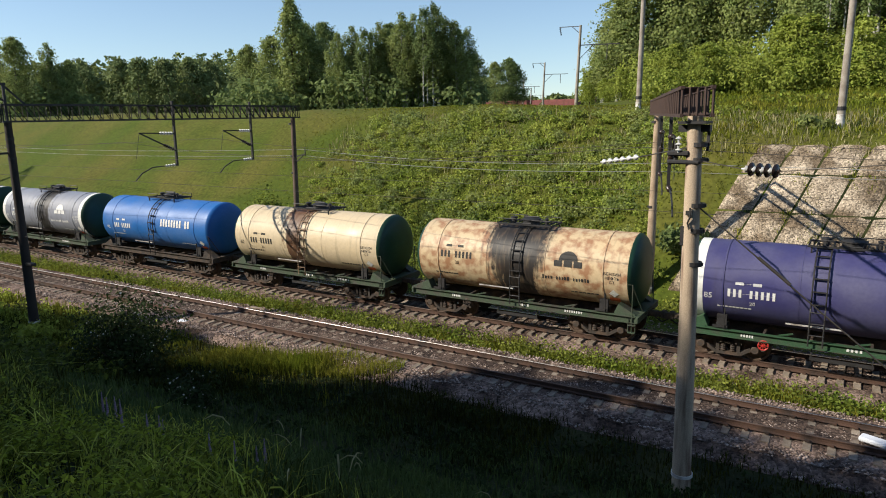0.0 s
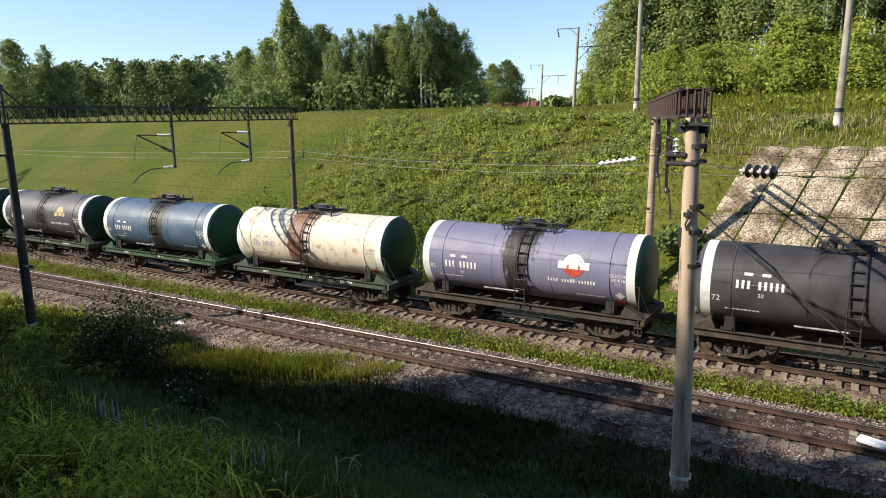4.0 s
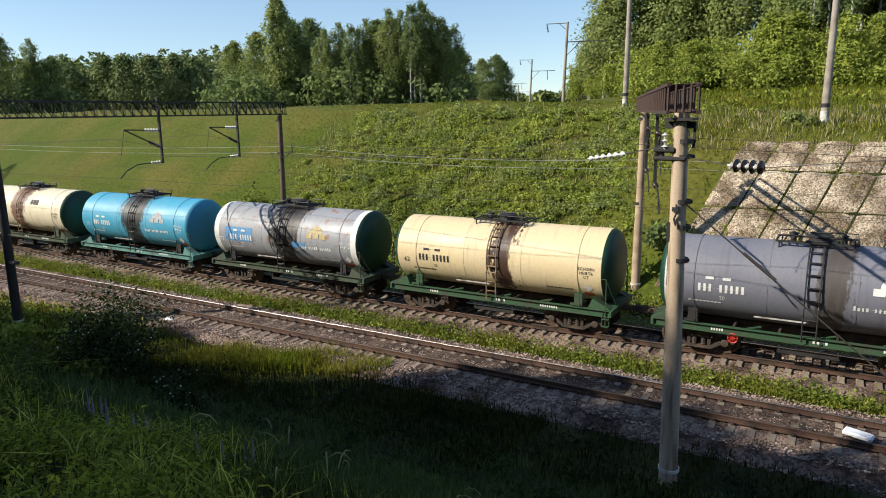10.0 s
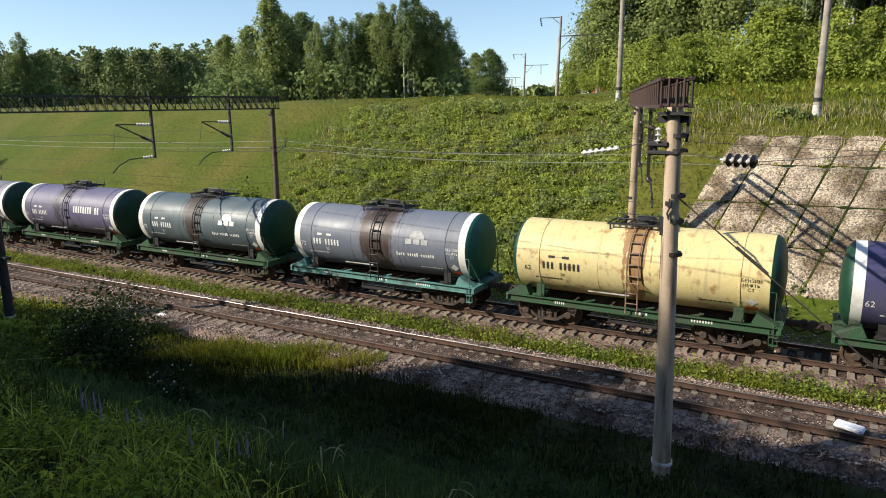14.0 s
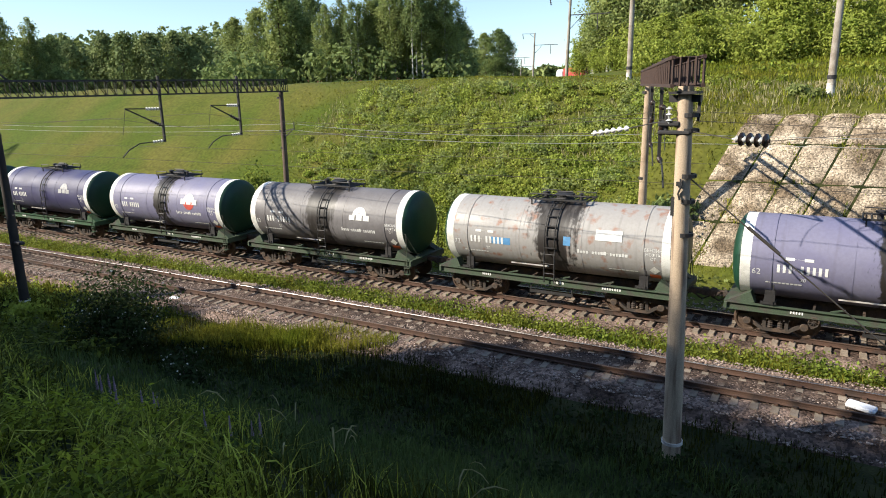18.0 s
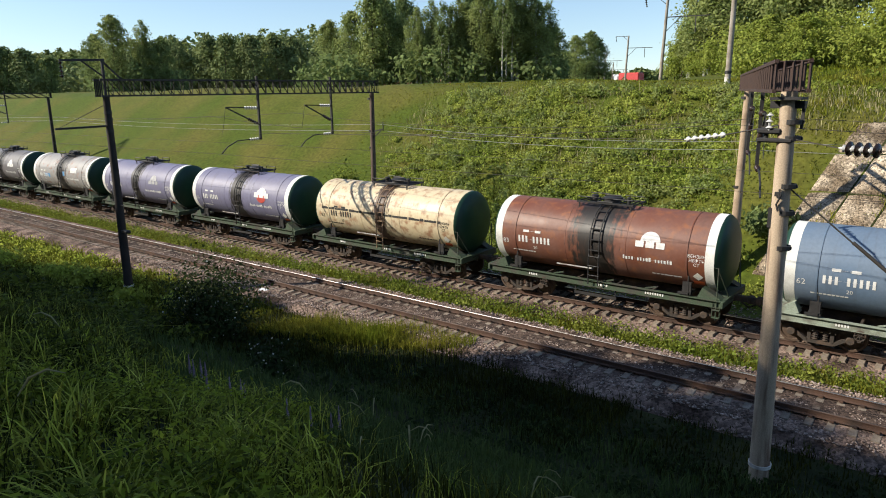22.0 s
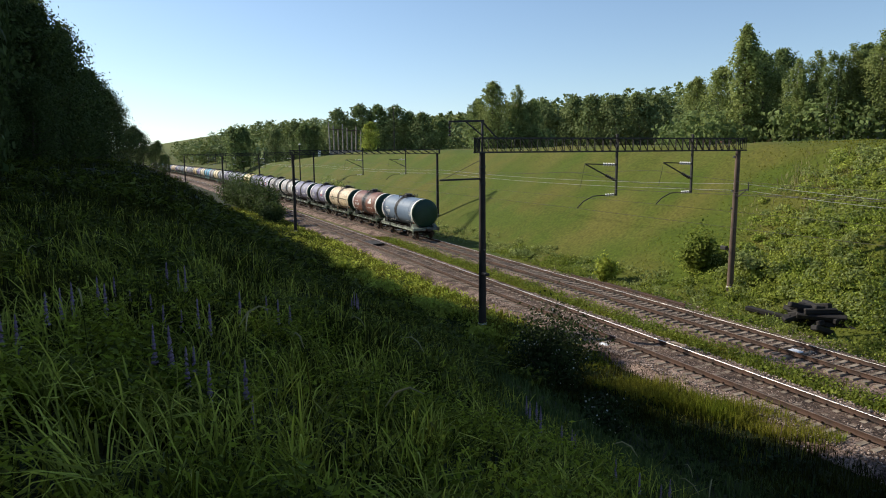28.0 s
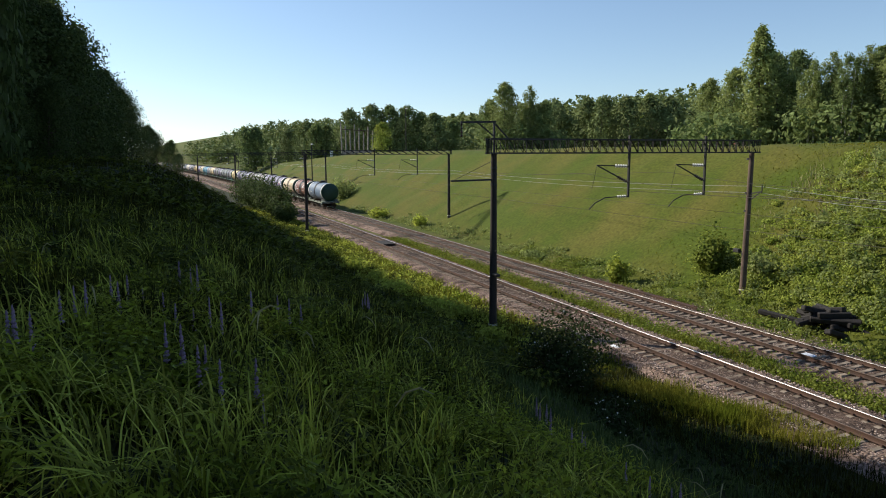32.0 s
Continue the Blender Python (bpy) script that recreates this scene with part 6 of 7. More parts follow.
def upper_engine():
    t = thing("locomotive", "red locomotive with a pale nose on the upper railway", "locomotive")
    part("body", Mesh().box((-5.3, 0, 2.4), (5.8, 3.0, 2.5), None, 0.25), ENGINE, t)
    part("nose", Mesh().box((-1.4, 0, 2.2), (2.4, 2.9, 2.3), None, 0.5), M["white"], t, "pale rounded nose")
    part("windscreen", Mesh().box((-0.25, 0, 2.9), (0.2, 2.2, 0.7), None, 0.05), GLASS, t)
    part("underframe", Mesh().box((-4.7, 0, 0.8), (6.6, 2.3, 0.7), None, 0.05), M["under"], t)
    return t


UPPER_ENGINE = upper_engine()


def forest(name, seed, rows, per, size, leaf, label):
    """Far woods on the rising ground: crowns made of leaf clumps."""
    rng = np.random.default_rng(seed)
    cs, ss, os_ = [], [], []
    for az0, az1, step, d0, d1, h0, h1 in rows:
        for az in np.arange(az0, az1, step):
            d, h = rng.uniform(d0, d1), rng.uniform(h0, h1)
            x, y = polar(az + rng.normal(0, step), d)
            if y - track_y(x) < 26 and az < 0:
                continue
            z = land(x, y, False)
            n = per
            f = rng.random(n) ** 0.8
            w = h * 0.20 * np.sqrt(np.maximum(0.06, 1 - (2 * f - 0.9) ** 2)) + 0.3
            cs.append(np.stack([x + rng.normal(0, 1, n) * w, y + rng.normal(0, 1, n) * w, z - 0.3 + f * h], 1))
            os_.append(cs[-1] - (x, y, z + 0.4 * h))
            ss.append(np.full(n, size) * rng.uniform(0.6, 1.4, n))
    return tagged(new(name, quads(name, np.concatenate(cs), np.concatenate(ss), rng, leaf, out=np.concatenate(os_))), label, "forest", kind="stuff")


forest("forest", 41, ((-91, -78, 0.14, 540, 640, 15, 19), (-91, -80, 0.14, 470, 540, 11, 15), (-89, -64, 0.16, 350, 430, 8, 12), (-88, -64, 0.16, 300, 350, 6, 10), (-64, -48, 0.16, 330, 420, 12, 16), (-64, -48, 0.14, 260, 330, 9, 13), (-50, -28, 0.18, 300, 380, 8, 12), (-28, -18, 0.2, 240, 300, 3.5, 5.5)), 110, 1.25, M["leaf_far"], "distant mixed forest on rising ground")
forest("forest", 42, ((-64, -47, 0.22, 170, 250, 8, 12), (-86.5, -66, 0.3, 250, 300, 5, 10)), 130, 0.75, M["leaf_far"], "green woodland edge in the middle distance")
forest("thicket", 43, ((-51, -30, 0.3, 100, 118, 2.5, 6), (-66, -60, 0.3, 146, 156, 3, 6)), 120, 0.42, M["leaf_dark"], "shadowy undergrowth beneath the trees")
forest("thicket", 44, ((-17.5, 12, 0.22, 58, 66, 1.2, 3.2), (-18.5, 12, 0.2, 64, 72, 2, 5)), 400, 0.15, M["leaf_lime"], "bright green scrub along the wood's edge")

# Out of view: added to hold sky light off the near bank.
forest("wood", 45, ((95, 196, 1.1, 34, 52, 14, 20), (100, 190, 1.4, 26, 36, 10, 16)), 300, 0.75, M["leaf_shade"], "unseen wood added behind to cut sky light")


# ---- grass ----
def blades(name, pts, hs, ws, seed, material, label, lean=0.35):
    """Grass: each blade three triangles, bent over at the top."""
    rng = np.random.default_rng(seed)
    n = len(pts)
    a = rng.uniform(0, 2 * math.pi, n)
    side = np.stack([np.cos(a), np.sin(a), np.zeros(n)], 1)
    b = rng.uniform(0, 2 * math.pi, n)
    bend = np.stack([np.cos(b), np.sin(b), np.zeros(n)], 1) * (hs * np.abs(rng.normal(0, lean, n)))[:, None]
    up = np.zeros((n, 3))
    up[:, 2] = hs
    w = side * (ws / 2)[:, None]
    p = np.asarray(pts)
    mid = p + up * 0.6 + bend * 0.35
    tip = p + up * (1 - 0.25 * np.linalg.norm(bend, axis=1) / hs)[:, None] + bend
    v = np.stack([p - w, p + w, mid + w * 0.8, mid - w * 0.8, tip], 1).reshape(-1, 3)
    k = np.arange(n)[:, None] * 5
    f = np.concatenate([k + np.array([[0, 1, 2]]), k + np.array([[0, 2, 3]]), k + np.array([[3, 2, 4]])], 1).reshape(-1, 3)
    return tagged(new(name, fill(name, v, f, material)), label, "grass", kind="stuff")


def arching(name, pts, hs, ws, seed, material, label, droop=0.55):
    """Long grass leaves that rise and bow over, each a tapering ribbon of four steps."""
    rng = np.random.default_rng(seed)
    n = len(pts)
    b = rng.uniform(0, 2 * math.pi, n)
    out = np.stack([np.cos(b), np.sin(b), np.zeros(n)], 1)
    side = np.stack([-np.sin(b), np.cos(b), rng.normal(0, 0.3, n)], 1)
    reach, fall = hs * rng.uniform(0.25, 1.0, n) * droop * 1.6, hs * droop * rng.uniform(0.2, 1.15, n)
    rows = []
    for t, w in ((0, 0.7), (0.3, 1.0), (0.58, 0.9), (0.82, 0.6), (1.0, 0.05)):
        c = np.asarray(pts) + out * (reach * t ** 1.7)[:, None]
        c[:, 2] += hs * t * (1.25 - 0.25 * t) - fall * t ** 3
        rows += [c - side * (ws * w / 2)[:, None], c + side * (ws * w / 2)[:, None]]
    v = np.stack(rows, 1).reshape(-1, 3)
    k = np.arange(n)[:, None] * 10
    f = np.concatenate([k + np.array([[2 * i, 2 * i + 1, 2 * i + 3, 2 * i + 2]]) for i in range(4)], 1).reshape(-1, 4)
    return tagged(new(name, fill(name, v, f, material)), label, "grass", kind="stuff")


def scatter(count, seed, x0, x1, v0, v1, keep=None, tight=0.0):
    """Random spots on the land, by way along the track and offset from it."""
    r = random.Random(seed)
    out = []
    while len(out) < count:
        x, v = r.uniform(x0, x1), r.uniform(v0, v1)
        y = track_y(x) + v
        if keep and r.random() > keep(x, y, v):
            continue
        out.append((x, y, land(x, y) - 0.02))
    return out


def near_spots(count, seed, d0, d1, az0, az1, power=1.0, gaps=None):
    """Random spots on the near bank; gaps is the size of the grain in which they gather."""
    r = random.Random(seed)
    out = []
    while len(out) < count:
        d = d0 + (d1 - d0) * r.random() ** power
        x, y = polar(r.uniform(az0, az1), d)
        v = y - track_y(x)
        if v > -10.4:
            continue
        if gaps and noise.noise((x / gaps, y / gaps, seed)) < 0.12 and r.random() > 0.10:
            continue
        out.append((x, y, land(x, y) - 0.02))
    return out


def herbs(name, spots, seed, h, wide, size, per, material, label):
    """Low leafy plants: stems that spread, with leaves lying open to the sky."""
    rng = np.random.default_rng(seed)
    cs = []
    for p in spots:
        ph, pr = h * rng.uniform(0.45, 1.25), wide * rng.uniform(0.5, 1.2)
        n = rng.integers(5, 10)
        ang, out = rng.uniform(0, 2 * math.pi, n), pr * np.sqrt(rng.random(n))
        top = ph * (1.05 - 0.55 * (out / pr) ** 2) * rng.uniform(0.75, 1.1, n)
        stem, f = rng.integers(0, n, per), 0.35 + 0.7 * rng.random(per) ** 0.6
        c = np.stack([np.cos(ang[stem]) * out[stem] * f, np.sin(ang[stem]) * out[stem] * f, top[stem] * f], 1)
        cs.append(np.array(p) + c + rng.normal(0, 0.03 + 0.03 * wide, (per, 3)) * (1, 1, 0.5))
    cs = np.concatenate(cs)
    n = len(cs)
    up = np.stack([rng.normal(0, 0.45, n), rng.normal(0, 0.45, n), np.ones(n)], 1)
    up /= np.linalg.norm(up, axis=1, keepdims=True)
    a = np.cross(up, rng.normal(size=(n, 3)))
    a /= np.linalg.norm(a, axis=1, keepdims=True) + 1e-9
    b = np.cross(up, a)
    s = size * rng.uniform(0.6, 1.4, n)[:, None]
    v = np.stack([cs - a * s, cs - b * s * 0.36, cs + a * s, cs + b * s * 0.36], 1).reshape(-1, 3)
    return tagged(new(name, fill(name, v, np.arange(4 * n).reshape(-1, 4), material)), label, "undergrowth", kind="stuff")


def patchy(x, y, s, lo=-0.1):
    return 1.0 if noise.noise((x * s, y * s, 5.0)) > lo else 0.35


def grass_field(name, pts, h, w, seed, material, label, lean=0.35):
    r = np.random.default_rng(seed + 1)
    n = len(pts)
    tall = np.array([0.75 + 0.5 * noise.noise((p[0] * 0.5, p[1] * 0.5, 9.0)) for p in pts])
    return blades(name, pts, h * r.uniform(0.5, 1.35, n) * tall, w * r.uniform(0.6, 1.4, n), seed, material, label, lean)


grass_field("grass", near_spots(900, 46, 2.2, 9.0, -60, 10, 1.2), 0.6, 0.013, 46, M["grass_bright"], "scattered tall grass blades close by", 0.7)
grass_field("grass", scatter(9000, 45, -22, 10, -45, -27.5), 0.45, 0.03, 45, M["grass"], "grass on the bank top behind", 0.5)
grass_field("grass", scatter(9000, 44, -40, 24, 12.5, 21, lambda x, y, v: 1.0 if noise.noise((x * 0.2, y * 0.4, 16)) > -0.1 else 0.2), 0.55, 0.04, 44, M["straw"], "pale straw grass along the crest of the bank", 0.5)
# Highlight blades crowd the left part, painting in its brighter light.
grass_field("grass", near_spots(2600, 50, 2.2, 11.0, -112, -48, 1.2, 0.7), 0.62, 0.012, 50, M["grass_bright"], "tall bright grass blades close by", 0.7)
grass_field("grass", near_spots(3500, 49, 9.0, 22.0, -110, -66, 1.0), 0.6, 0.02, 49, M["grass_bright"], "tall pale grass blades on the near bank", 0.55)
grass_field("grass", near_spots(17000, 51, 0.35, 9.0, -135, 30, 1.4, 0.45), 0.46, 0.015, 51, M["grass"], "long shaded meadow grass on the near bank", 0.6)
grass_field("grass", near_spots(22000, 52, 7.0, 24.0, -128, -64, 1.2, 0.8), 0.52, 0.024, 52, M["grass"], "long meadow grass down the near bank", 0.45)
# Darkened leaf tone paints in the deeper shade of the steep part.
grass_field("grass", near_spots(30000, 39, 7.0, 24.0, -68, 32, 1.1), 0.42, 0.03, 39, M["leaf_shade"], "grass toned for shade on the steep near bank", 0.45)
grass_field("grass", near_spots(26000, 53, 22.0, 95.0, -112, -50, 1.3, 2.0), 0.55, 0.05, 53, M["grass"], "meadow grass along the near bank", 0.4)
# Sunlit tone only along the sun patch, shade tone around it.
grass_field("grass", scatter(7000, 48, -22.4, -14.8, -11.4, -6.9, lambda x, y, v: 1.0 if abs(v + 10 - 0.5 * (x + 21.7)) < 1.0 else 0.03), 0.75, 0.022, 48, M["grass_gold"], "tall grass toned as sunlit beside the near track", 0.3)
grass_field("grass", scatter(9000, 40, -27, -8, -12.6, -7.4, lambda x, y, v: 1.0), 0.46, 0.026, 40, M["grass"], "grass toned for shade between the bank and the near track", 0.4)
grass_field("grass", scatter(5500, 54, -34, -24.5, -12.6, -8.0, lambda x, y, v: 1.0 if noise.noise((x * 0.25, y * 0.4, 2)) > -0.25 else 0.15), 0.46, 0.026, 54, M["grass_gold"], "yellow-grass darkened for shade between the bank and the near track", 0.35)
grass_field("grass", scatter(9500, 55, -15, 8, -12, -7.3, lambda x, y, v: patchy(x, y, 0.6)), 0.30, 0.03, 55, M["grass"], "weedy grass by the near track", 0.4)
grass_field("weeds", scatter(30000, 56, -75, 12, -3.8, -1.95, lambda x, y, v: (1.0 if noise.noise((x * 0.35, y * 0.8, 4)) > -0.25 else 0.2) * (1 - abs(v + 2.9) * 0.55)), 0.52, 0.03, 56, M["grass_gold"], "green weeds growing between the two tracks", 0.5)
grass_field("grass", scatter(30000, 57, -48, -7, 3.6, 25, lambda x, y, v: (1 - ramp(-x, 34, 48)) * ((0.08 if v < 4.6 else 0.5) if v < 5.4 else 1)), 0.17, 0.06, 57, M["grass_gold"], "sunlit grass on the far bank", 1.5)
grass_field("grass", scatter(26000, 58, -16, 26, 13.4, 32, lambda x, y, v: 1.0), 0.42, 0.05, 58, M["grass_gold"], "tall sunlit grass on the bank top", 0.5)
grass_field("grass", scatter(7500, 59, -8, 24, 6.5, 13.4, lambda x, y, v: 1.0 if noise.noise((x * 0.7, y * 0.9, 6)) > 0.12 else 0.03), 0.28, 0.04, 59, M["grass_gold"], "grass tufts in the slab joints", 0.5)


def undergrowth(name, seed, count, x0, x1, v0, v1, h, leaf, size, per, label, keep, wide=1.0):
    rng = np.random.default_rng(seed)
    spots = scatter(count, seed, x0, x1, v0, v1, keep)
    cs, outs = [], []
    for p in spots:
        r = rng.uniform(0.25, 0.6) * wide
        c = rng.normal(0, 1, (per, 3)) * (r * 0.55, r * 0.55, h * 0.35)
        c[:, 2] = np.abs(c[:, 2]) + 0.04
        if wide > 1:
            c /= np.linalg.norm(c, axis=1, keepdims=True)
            c *= (r, r, h * rng.uniform(0.5, 1.1)) * rng.uniform(0.55, 1.1, (per, 1))
        cs.append(np.array(p) + c)
        outs.append(c)
    cs = np.concatenate(cs)
    return tagged(new(name, quads(name, cs, size * rng.uniform(0.6, 1.35, len(cs)), rng, leaf, out=np.concatenate(outs) if wide > 1 else None)), label, "undergrowth", kind="stuff")


def slope_scrub(x, y, v):
    a = ramp(x, -40, -30) * (1 - ramp(x, -16, -9))
    return a * (0.15 + ramp(noise.noise((x * 0.24, y * 0.3, 8)), -0.45, 0.1))


undergrowth("undergrowth", 61, 1050, -44, -8, 6.5, 21, 0.62, M["leaf_lime"], 0.105, 90, "leafy scrub thick on the far bank", slope_scrub, 1.5)
undergrowth("undergrowth", 62, 360, -44, -8, 6.5, 21, 0.9, M["leaf"], 0.11, 90, "darker leafy scrub on the far bank", slope_scrub, 1.6)
undergrowth("undergrowth", 63, 420, -120, 20, 4.0, 7.2, 0.5, M["leaf"], 0.12, 26, "low weeds at the foot of the far bank", lambda x, y, v: 1.0 if noise.noise((x * 0.3, y * 0.6, 1)) > -0.1 else 0.2)
undergrowth("undergrowth", 64, 70, -14, 24, 20, 27, 0.7, M["leaf_light"], 0.16, 40, "tall weeds on the bank top", lambda x, y, v: 1.0)
# Near-black leaf tone carries the shade at the bank's foot.
undergrowth("undergrowth", 65, 380, -40, 8, -15.5, -9.0, 0.45, M["leaf_bush"], 0.09, 30, "leafy weeds at the bank's foot", lambda x, y, v: 1.0)
herbs("undergrowth", near_spots(1350, 68, 2.6, 9.5, -118, -52, 1.2, 1.1), 68, 0.44, 0.32, 0.034, 62, M["herb"], "leafy herbs and vetch in the near grass")
# From here outwards the herbs wear their shade tone.
herbs("undergrowth", near_spots(800, 66, 8.5, 24.0, -116, -66, 1.1, 1.8), 66, 0.5, 0.5, 0.052, 54, M["herb_shade"], "leafy meadow herbs down the near bank")
herbs("undergrowth", near_spots(700, 60, 22.0, 90.0, -104, -58, 1.3, 4.0), 60, 0.7, 0.9, 0.13, 44, M["herb_shade"], "leafy weeds along the near bank")
undergrowth("undergrowth", 67, 1400, -72, 10, -3.6, -2.05, 0.66, M["leaf_light"], 0.075, 34, "leafy weeds between the tracks", lambda x, y, v: 1.0)

def foot_weeds(x, y, v):
    """Thick by the bank's foot, thinning towards the stones and with the distance."""
    return min(1, 40 / (abs(x) - 10)) * (1.0 if noise.noise((x * 0.22, y * 0.5, 14)) > -0.2 else 0.25)


grass_field("grass", scatter(22000, 47, -125, -26, -14.5, -8.1, foot_weeds), 0.6, 0.045, 47, M["grass_gold"], "yellow-green weeds along the foot of the near bank", 0.45)
undergrowth("undergrowth", 69, 520, -115, -28, -13.5, -8.3, 0.6, M["leaf_bright"], 0.11, 34, "bright leafy weeds along the foot of the near bank", foot_weeds)
undergrowth("undergrowth", 70, 500, -60, -8, 3.2, 6.6, 0.5, M["leaf_light"], 0.09, 30, "leafy weeds beside the far track", lambda x, y, v: 1.0 if noise.noise((x * 0.3, y * 0.6, 15)) > 0 else 0.15)

def tufts(count, seed):
    """Arching tufts of long blades standing over the meadow."""
    r = random.Random(seed)
    pts = []
    for k in range(count):
        d = 3.2 + 11 * r.random() ** 1.3
        x, y = polar(r.uniform(-110, -50), d)
        if y - track_y(x) > -12:
            continue
        for i in range(r.randint(12, 26)):
            px, py = x + r.gauss(0, 0.07), y + r.gauss(0, 0.07)
            pts.append((px, py, land(px, py) - 0.02))
    g = np.random.default_rng(seed)
    n = len(pts)
    return arching("grass_tufts", pts, g.uniform(0.35, 0.85, n), g.uniform(0.008, 0.016, n), seed, M["grass_bright"], "arching tufts of long bright grass")


tufts(240, 43)

# tall seed heads and violet lupins close by
def tall_stems():
    r = random.Random(71)
    for k in range(26):
        d, az = r.uniform(3.2, 8.5), r.uniform(-105, 10)
        x, y = polar(az, d)
        z = land(x, y)
        h = r.uniform(0.55, 0.95)
        bx, by = r.uniform(-0.25, 0.25), r.uniform(-0.2, 0.2)
        t = thing("grass_stem", "tall pale grass stem with a nodding seed head", "grass stem", "tall grass stems", m=pose(x, y, z))
        part("stem", Mesh().tube([(0, 0, -0.03), (bx * 0.3, by * 0.3, h * 0.6), (bx * 0.8, by * 0.8, h)], [0.004, 0.003, 0.002], 4), M["grass"], t)
        part("seed_head", Mesh().tube([(bx * 0.8, by * 0.8, h), (bx * 1.1, by * 1.1, h + 0.08), (bx * 1.5, by * 1.5, h + 0.11), (bx * 1.9, by * 1.9, h + 0.08)], [0.003, 0.007, 0.006, 0.002], 5), M["straw"], t)
    beds = ((-102.5, 5.9), (-94.4, 7.7), (-90.0, 7.2), (-92.3, 5.5), (-76.7, 15.0), (-91.0, 9.2), (-87.7, 4.9), (-84.3, 8.7), (-97.5, 6.8), (-61.4, 10.7), (-58.4, 8.7), (-52.6, 8.1))
    for k in range(48):
        cx, cy = polar(*beds[k % len(beds)])
        x, y = cx + r.gauss(0, 0.16), cy + r.gauss(0, 0.16)
        t = thing("lupin", "violet lupin spike standing in the grass", "flower", "violet flowers", m=pose(x, y, land(x, y)))
        h = r.uniform(0.38, 0.58)
        part("stem", Mesh().tube([(0, 0, -0.03), (0, 0, h)], [0.005, 0.003], 4), M["grass"], t)
        prof = [(0.42 * h, 0.004)]
        for i in range(9):
            z, w = h * (0.45 + 0.065 * i), (0.026 - 0.0021 * i) * r.uniform(0.8, 1.2)
            prof += [(z, w * 0.45), (z + 0.018 * h, w), (z + 0.042 * h, w * 0.9)]
        part("flower_spike", Mesh().lathe([*prof, (1.06 * h, 0.002)], "z", (0, 0, 0), 6), M["lupin"], t, "violet flower spike")


tall_stems()


# ---- ballast stones, clips and sleepers ----
def stones(name, seed, count, x0, x1, bands, size, label):
    rng = np.random.default_rng(seed)
    base = np.array([(1, 0, 0), (-1, 0, 0), (0, 1, 0), (0, -1, 0), (0, 0, 0.7), (0, 0, -0.7)], float)
    tri = np.array([(0, 2, 4), (2, 1, 4), (1, 3, 4), (3, 0, 4), (2, 0, 5), (1, 2, 5), (3, 1, 5), (0, 3, 5)])
    vs, fs = [], []
    for i in range(count):
        x = rng.uniform(x0, x1)
        lo, hi, z = bands[rng.integers(len(bands))]
        v = rng.uniform(lo, hi)
        p, _ = on_track(x, v)
        q = base * rng.uniform(0.6, 1.3, (6, 3)) * size * rng.uniform(0.5, 1.3)
        a = rng.uniform(0, 6.28)
        c, s = math.cos(a), math.sin(a)
        q = q @ np.array([(c, s, 0), (-s, c, 0), (0, 0, 1)])
        zz = z if z is not None else land(p.x, p.y)
        vs.append(q + (p.x, p.y, zz))
        fs.append(tri + 6 * i)
    return tagged(new(name, fill(name, np.concatenate(vs), np.concatenate(fs), M["stone"])), label, "gravel", kind="stuff")


stones("gravel", 81, 24000, -40, 8, ((-8.2, -7.6, -0.52), (-7.7, -6.7, -0.27), (-6.2, -5.0, -0.25), (-4.5, -3.6, -0.27), (-3.7, -2.9, -0.52)), 0.05, "loose grey ballast stones along the near track")
stones("gravel", 82, 13000, -50, 12, ((-2.6, -1.5, -0.36), (-0.6, 0.6, -0.25), (1.1, 2.2, -0.32), (2.4, 4.2, -0.57)), 0.055, "loose pale ballast stones along the far track")


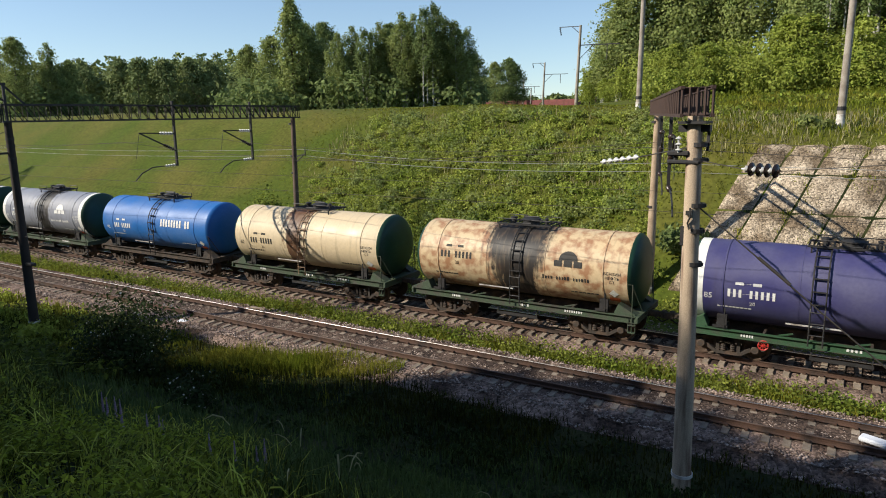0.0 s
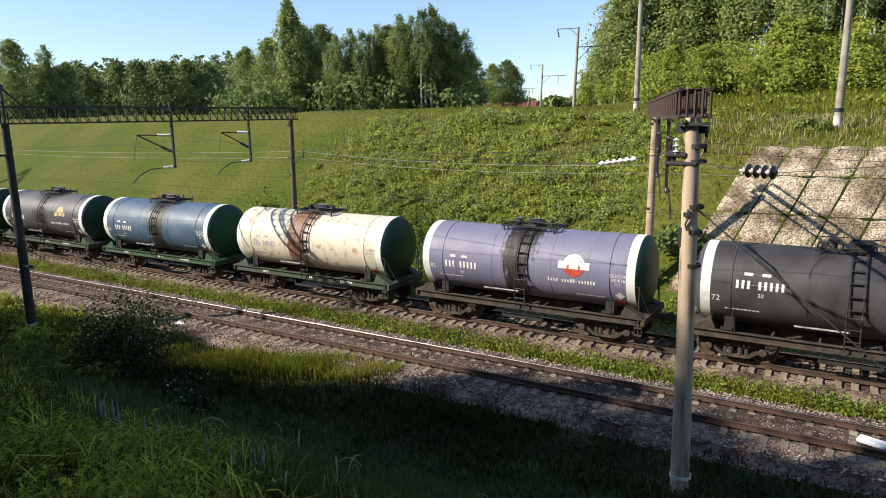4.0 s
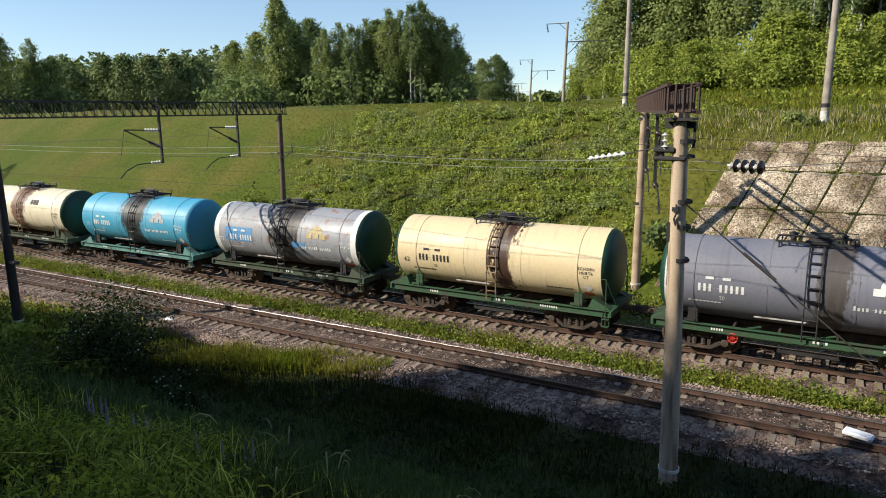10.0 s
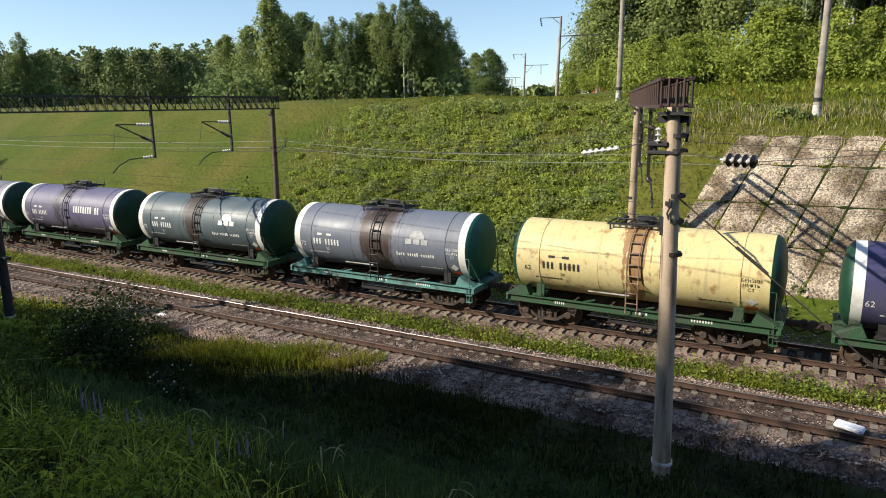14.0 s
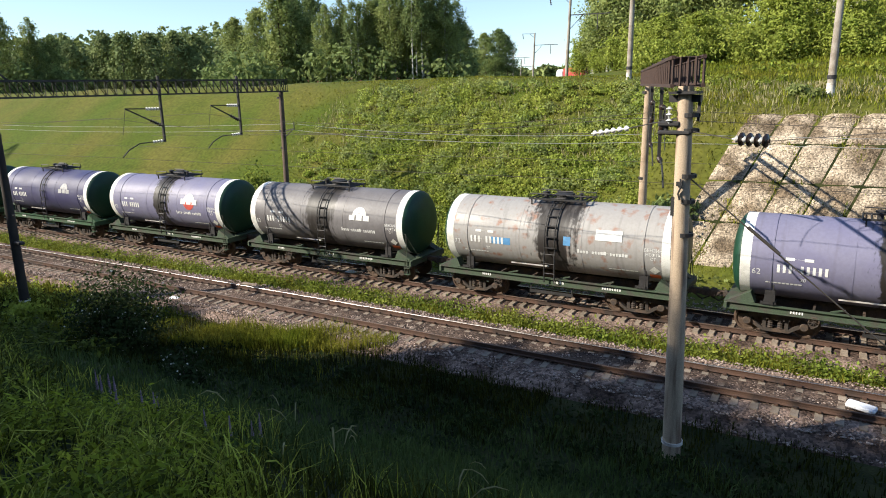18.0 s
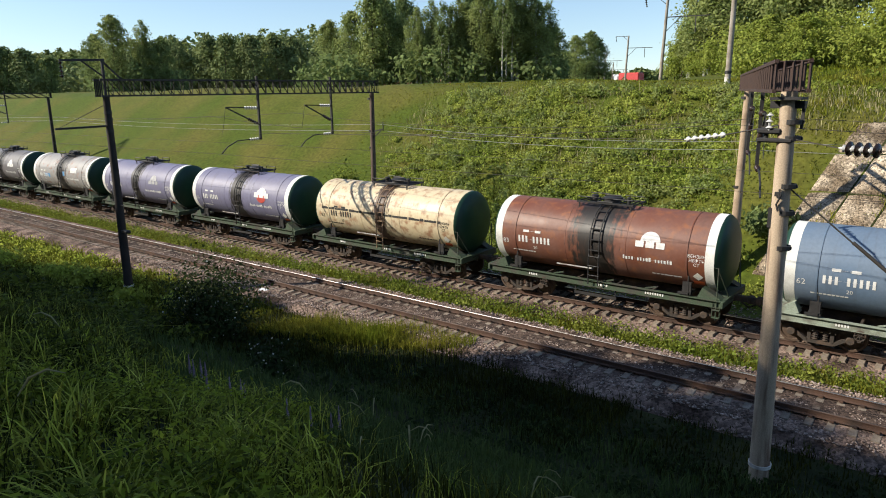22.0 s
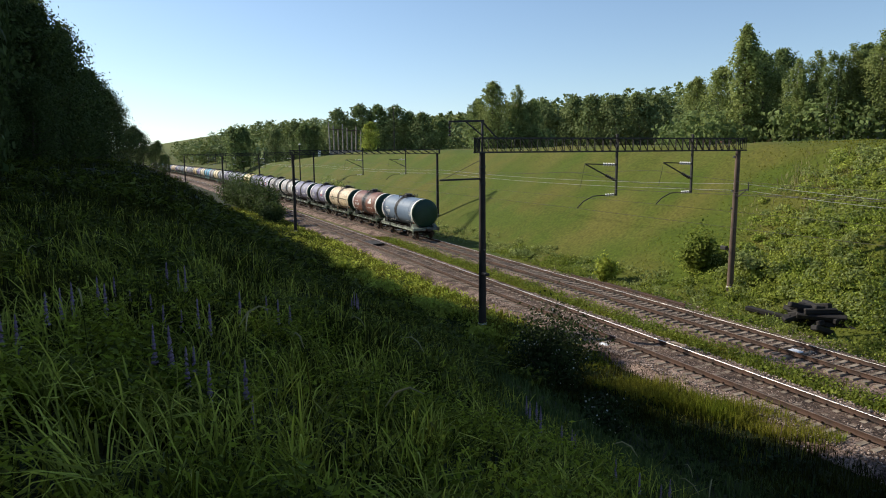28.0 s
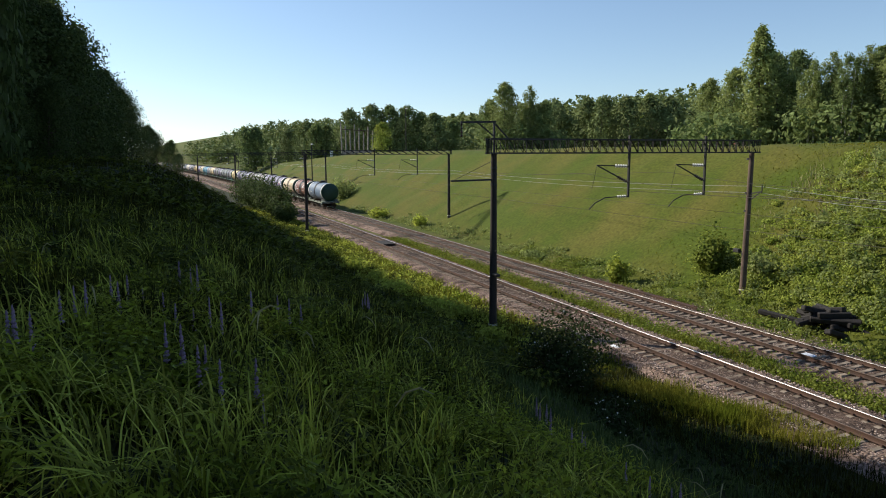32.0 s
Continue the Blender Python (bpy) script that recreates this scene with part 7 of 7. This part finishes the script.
def build_sleepers(track, off, x_near, x_far, bury):
    """Concrete sleepers: the nearest three hundred by themselves, the rest joined."""
    m = Mesh()
    sec = [(-1.35, -0.185), (-0.98, -0.185), (-0.62, -0.175), (-0.35, -0.205), (0.35, -0.205), (0.62, -0.175), (0.98, -0.185), (1.35, -0.185)]
    for y, z in sec:
        m.v += [(-0.145, y, -0.34), (-0.10, y, z - bury), (0.10, y, z - bury), (0.145, y, -0.34)]
    for i in range(len(sec) - 1):
        a, b = 4 * i, 4 * i + 4
        m.f += [(a, a + 1, b + 1, b), (a + 1, a + 2, b + 2, b + 1), (a + 2, a + 3, b + 3, b + 2)]
    m.f += [(0, 3, 2, 1), (28, 29, 30, 31)]
    me = m.data("sleeper", M["sleeper"])
    rest, clips = Mesh(), Mesh()
    r = random.Random(int(off * 10))
    for i in range(1090):
        x = x_near - 0.545 * i
        p, a = on_track(x + r.uniform(-0.03, 0.03), off + r.uniform(-0.03, 0.03))
        turn = Matrix.Translation((p.x, p.y, r.uniform(-0.012, 0.006))) @ Matrix.Rotation(a + r.uniform(-0.015, 0.015), 4, "Z")
        if i < 300:
            o = new("sleeper", me)
            o.matrix_world = turn
            o.parent = track
        else:
            rest.add([turn @ Vector(q) for q in m.v], m.f)
        if i < 110:
            for y in (-0.90, -0.68, 0.68, 0.90):
                clips.box(turn @ Vector((0, y, -0.150)), (0.11, 0.075, 0.06), Matrix.Rotation(a, 3, "Z"))
    tagged(part("far_sleepers", rest, M["sleeper"], track), kind="stuff")
    tagged(part("rail_clips", clips, M["rail_side"], track), kind="stuff")


build_sleepers(near_track, NEAR_OFF, 7, -150, 0.03)
build_sleepers(far_track, 0.0, 7, -150, 0.0)
drop_patterns()


def motions():
    """The train runs away to the left, easing off a little."""
    for i, w in enumerate(TRAIN):
        rows = []
        for k in range(33):
            x = train_x(k) + (FIRST + i) * PITCH
            rows.append((float(k), pose(x, track_y(x), 0, 0, 0, math.degrees(track_turn(x)))))
        walk(w, rows)
    for w in UPPER_FREIGHT:
        walk(w, [(float(k), Matrix.Translation(up_place(-22.7 - 0.73 * k)) @ pose(0, 0, 0, 0, 0, UP_TURN)) for k in range(0, 33, 4)])
    walk(UPPER_ENGINE, [(float(k), Matrix.Translation(up_place(-22.95 - 0.71 * (k - 17))) @ pose(0, 0, 0, 0, 0, UP_TURN)) for k in range(0, 33, 4)])


motions()
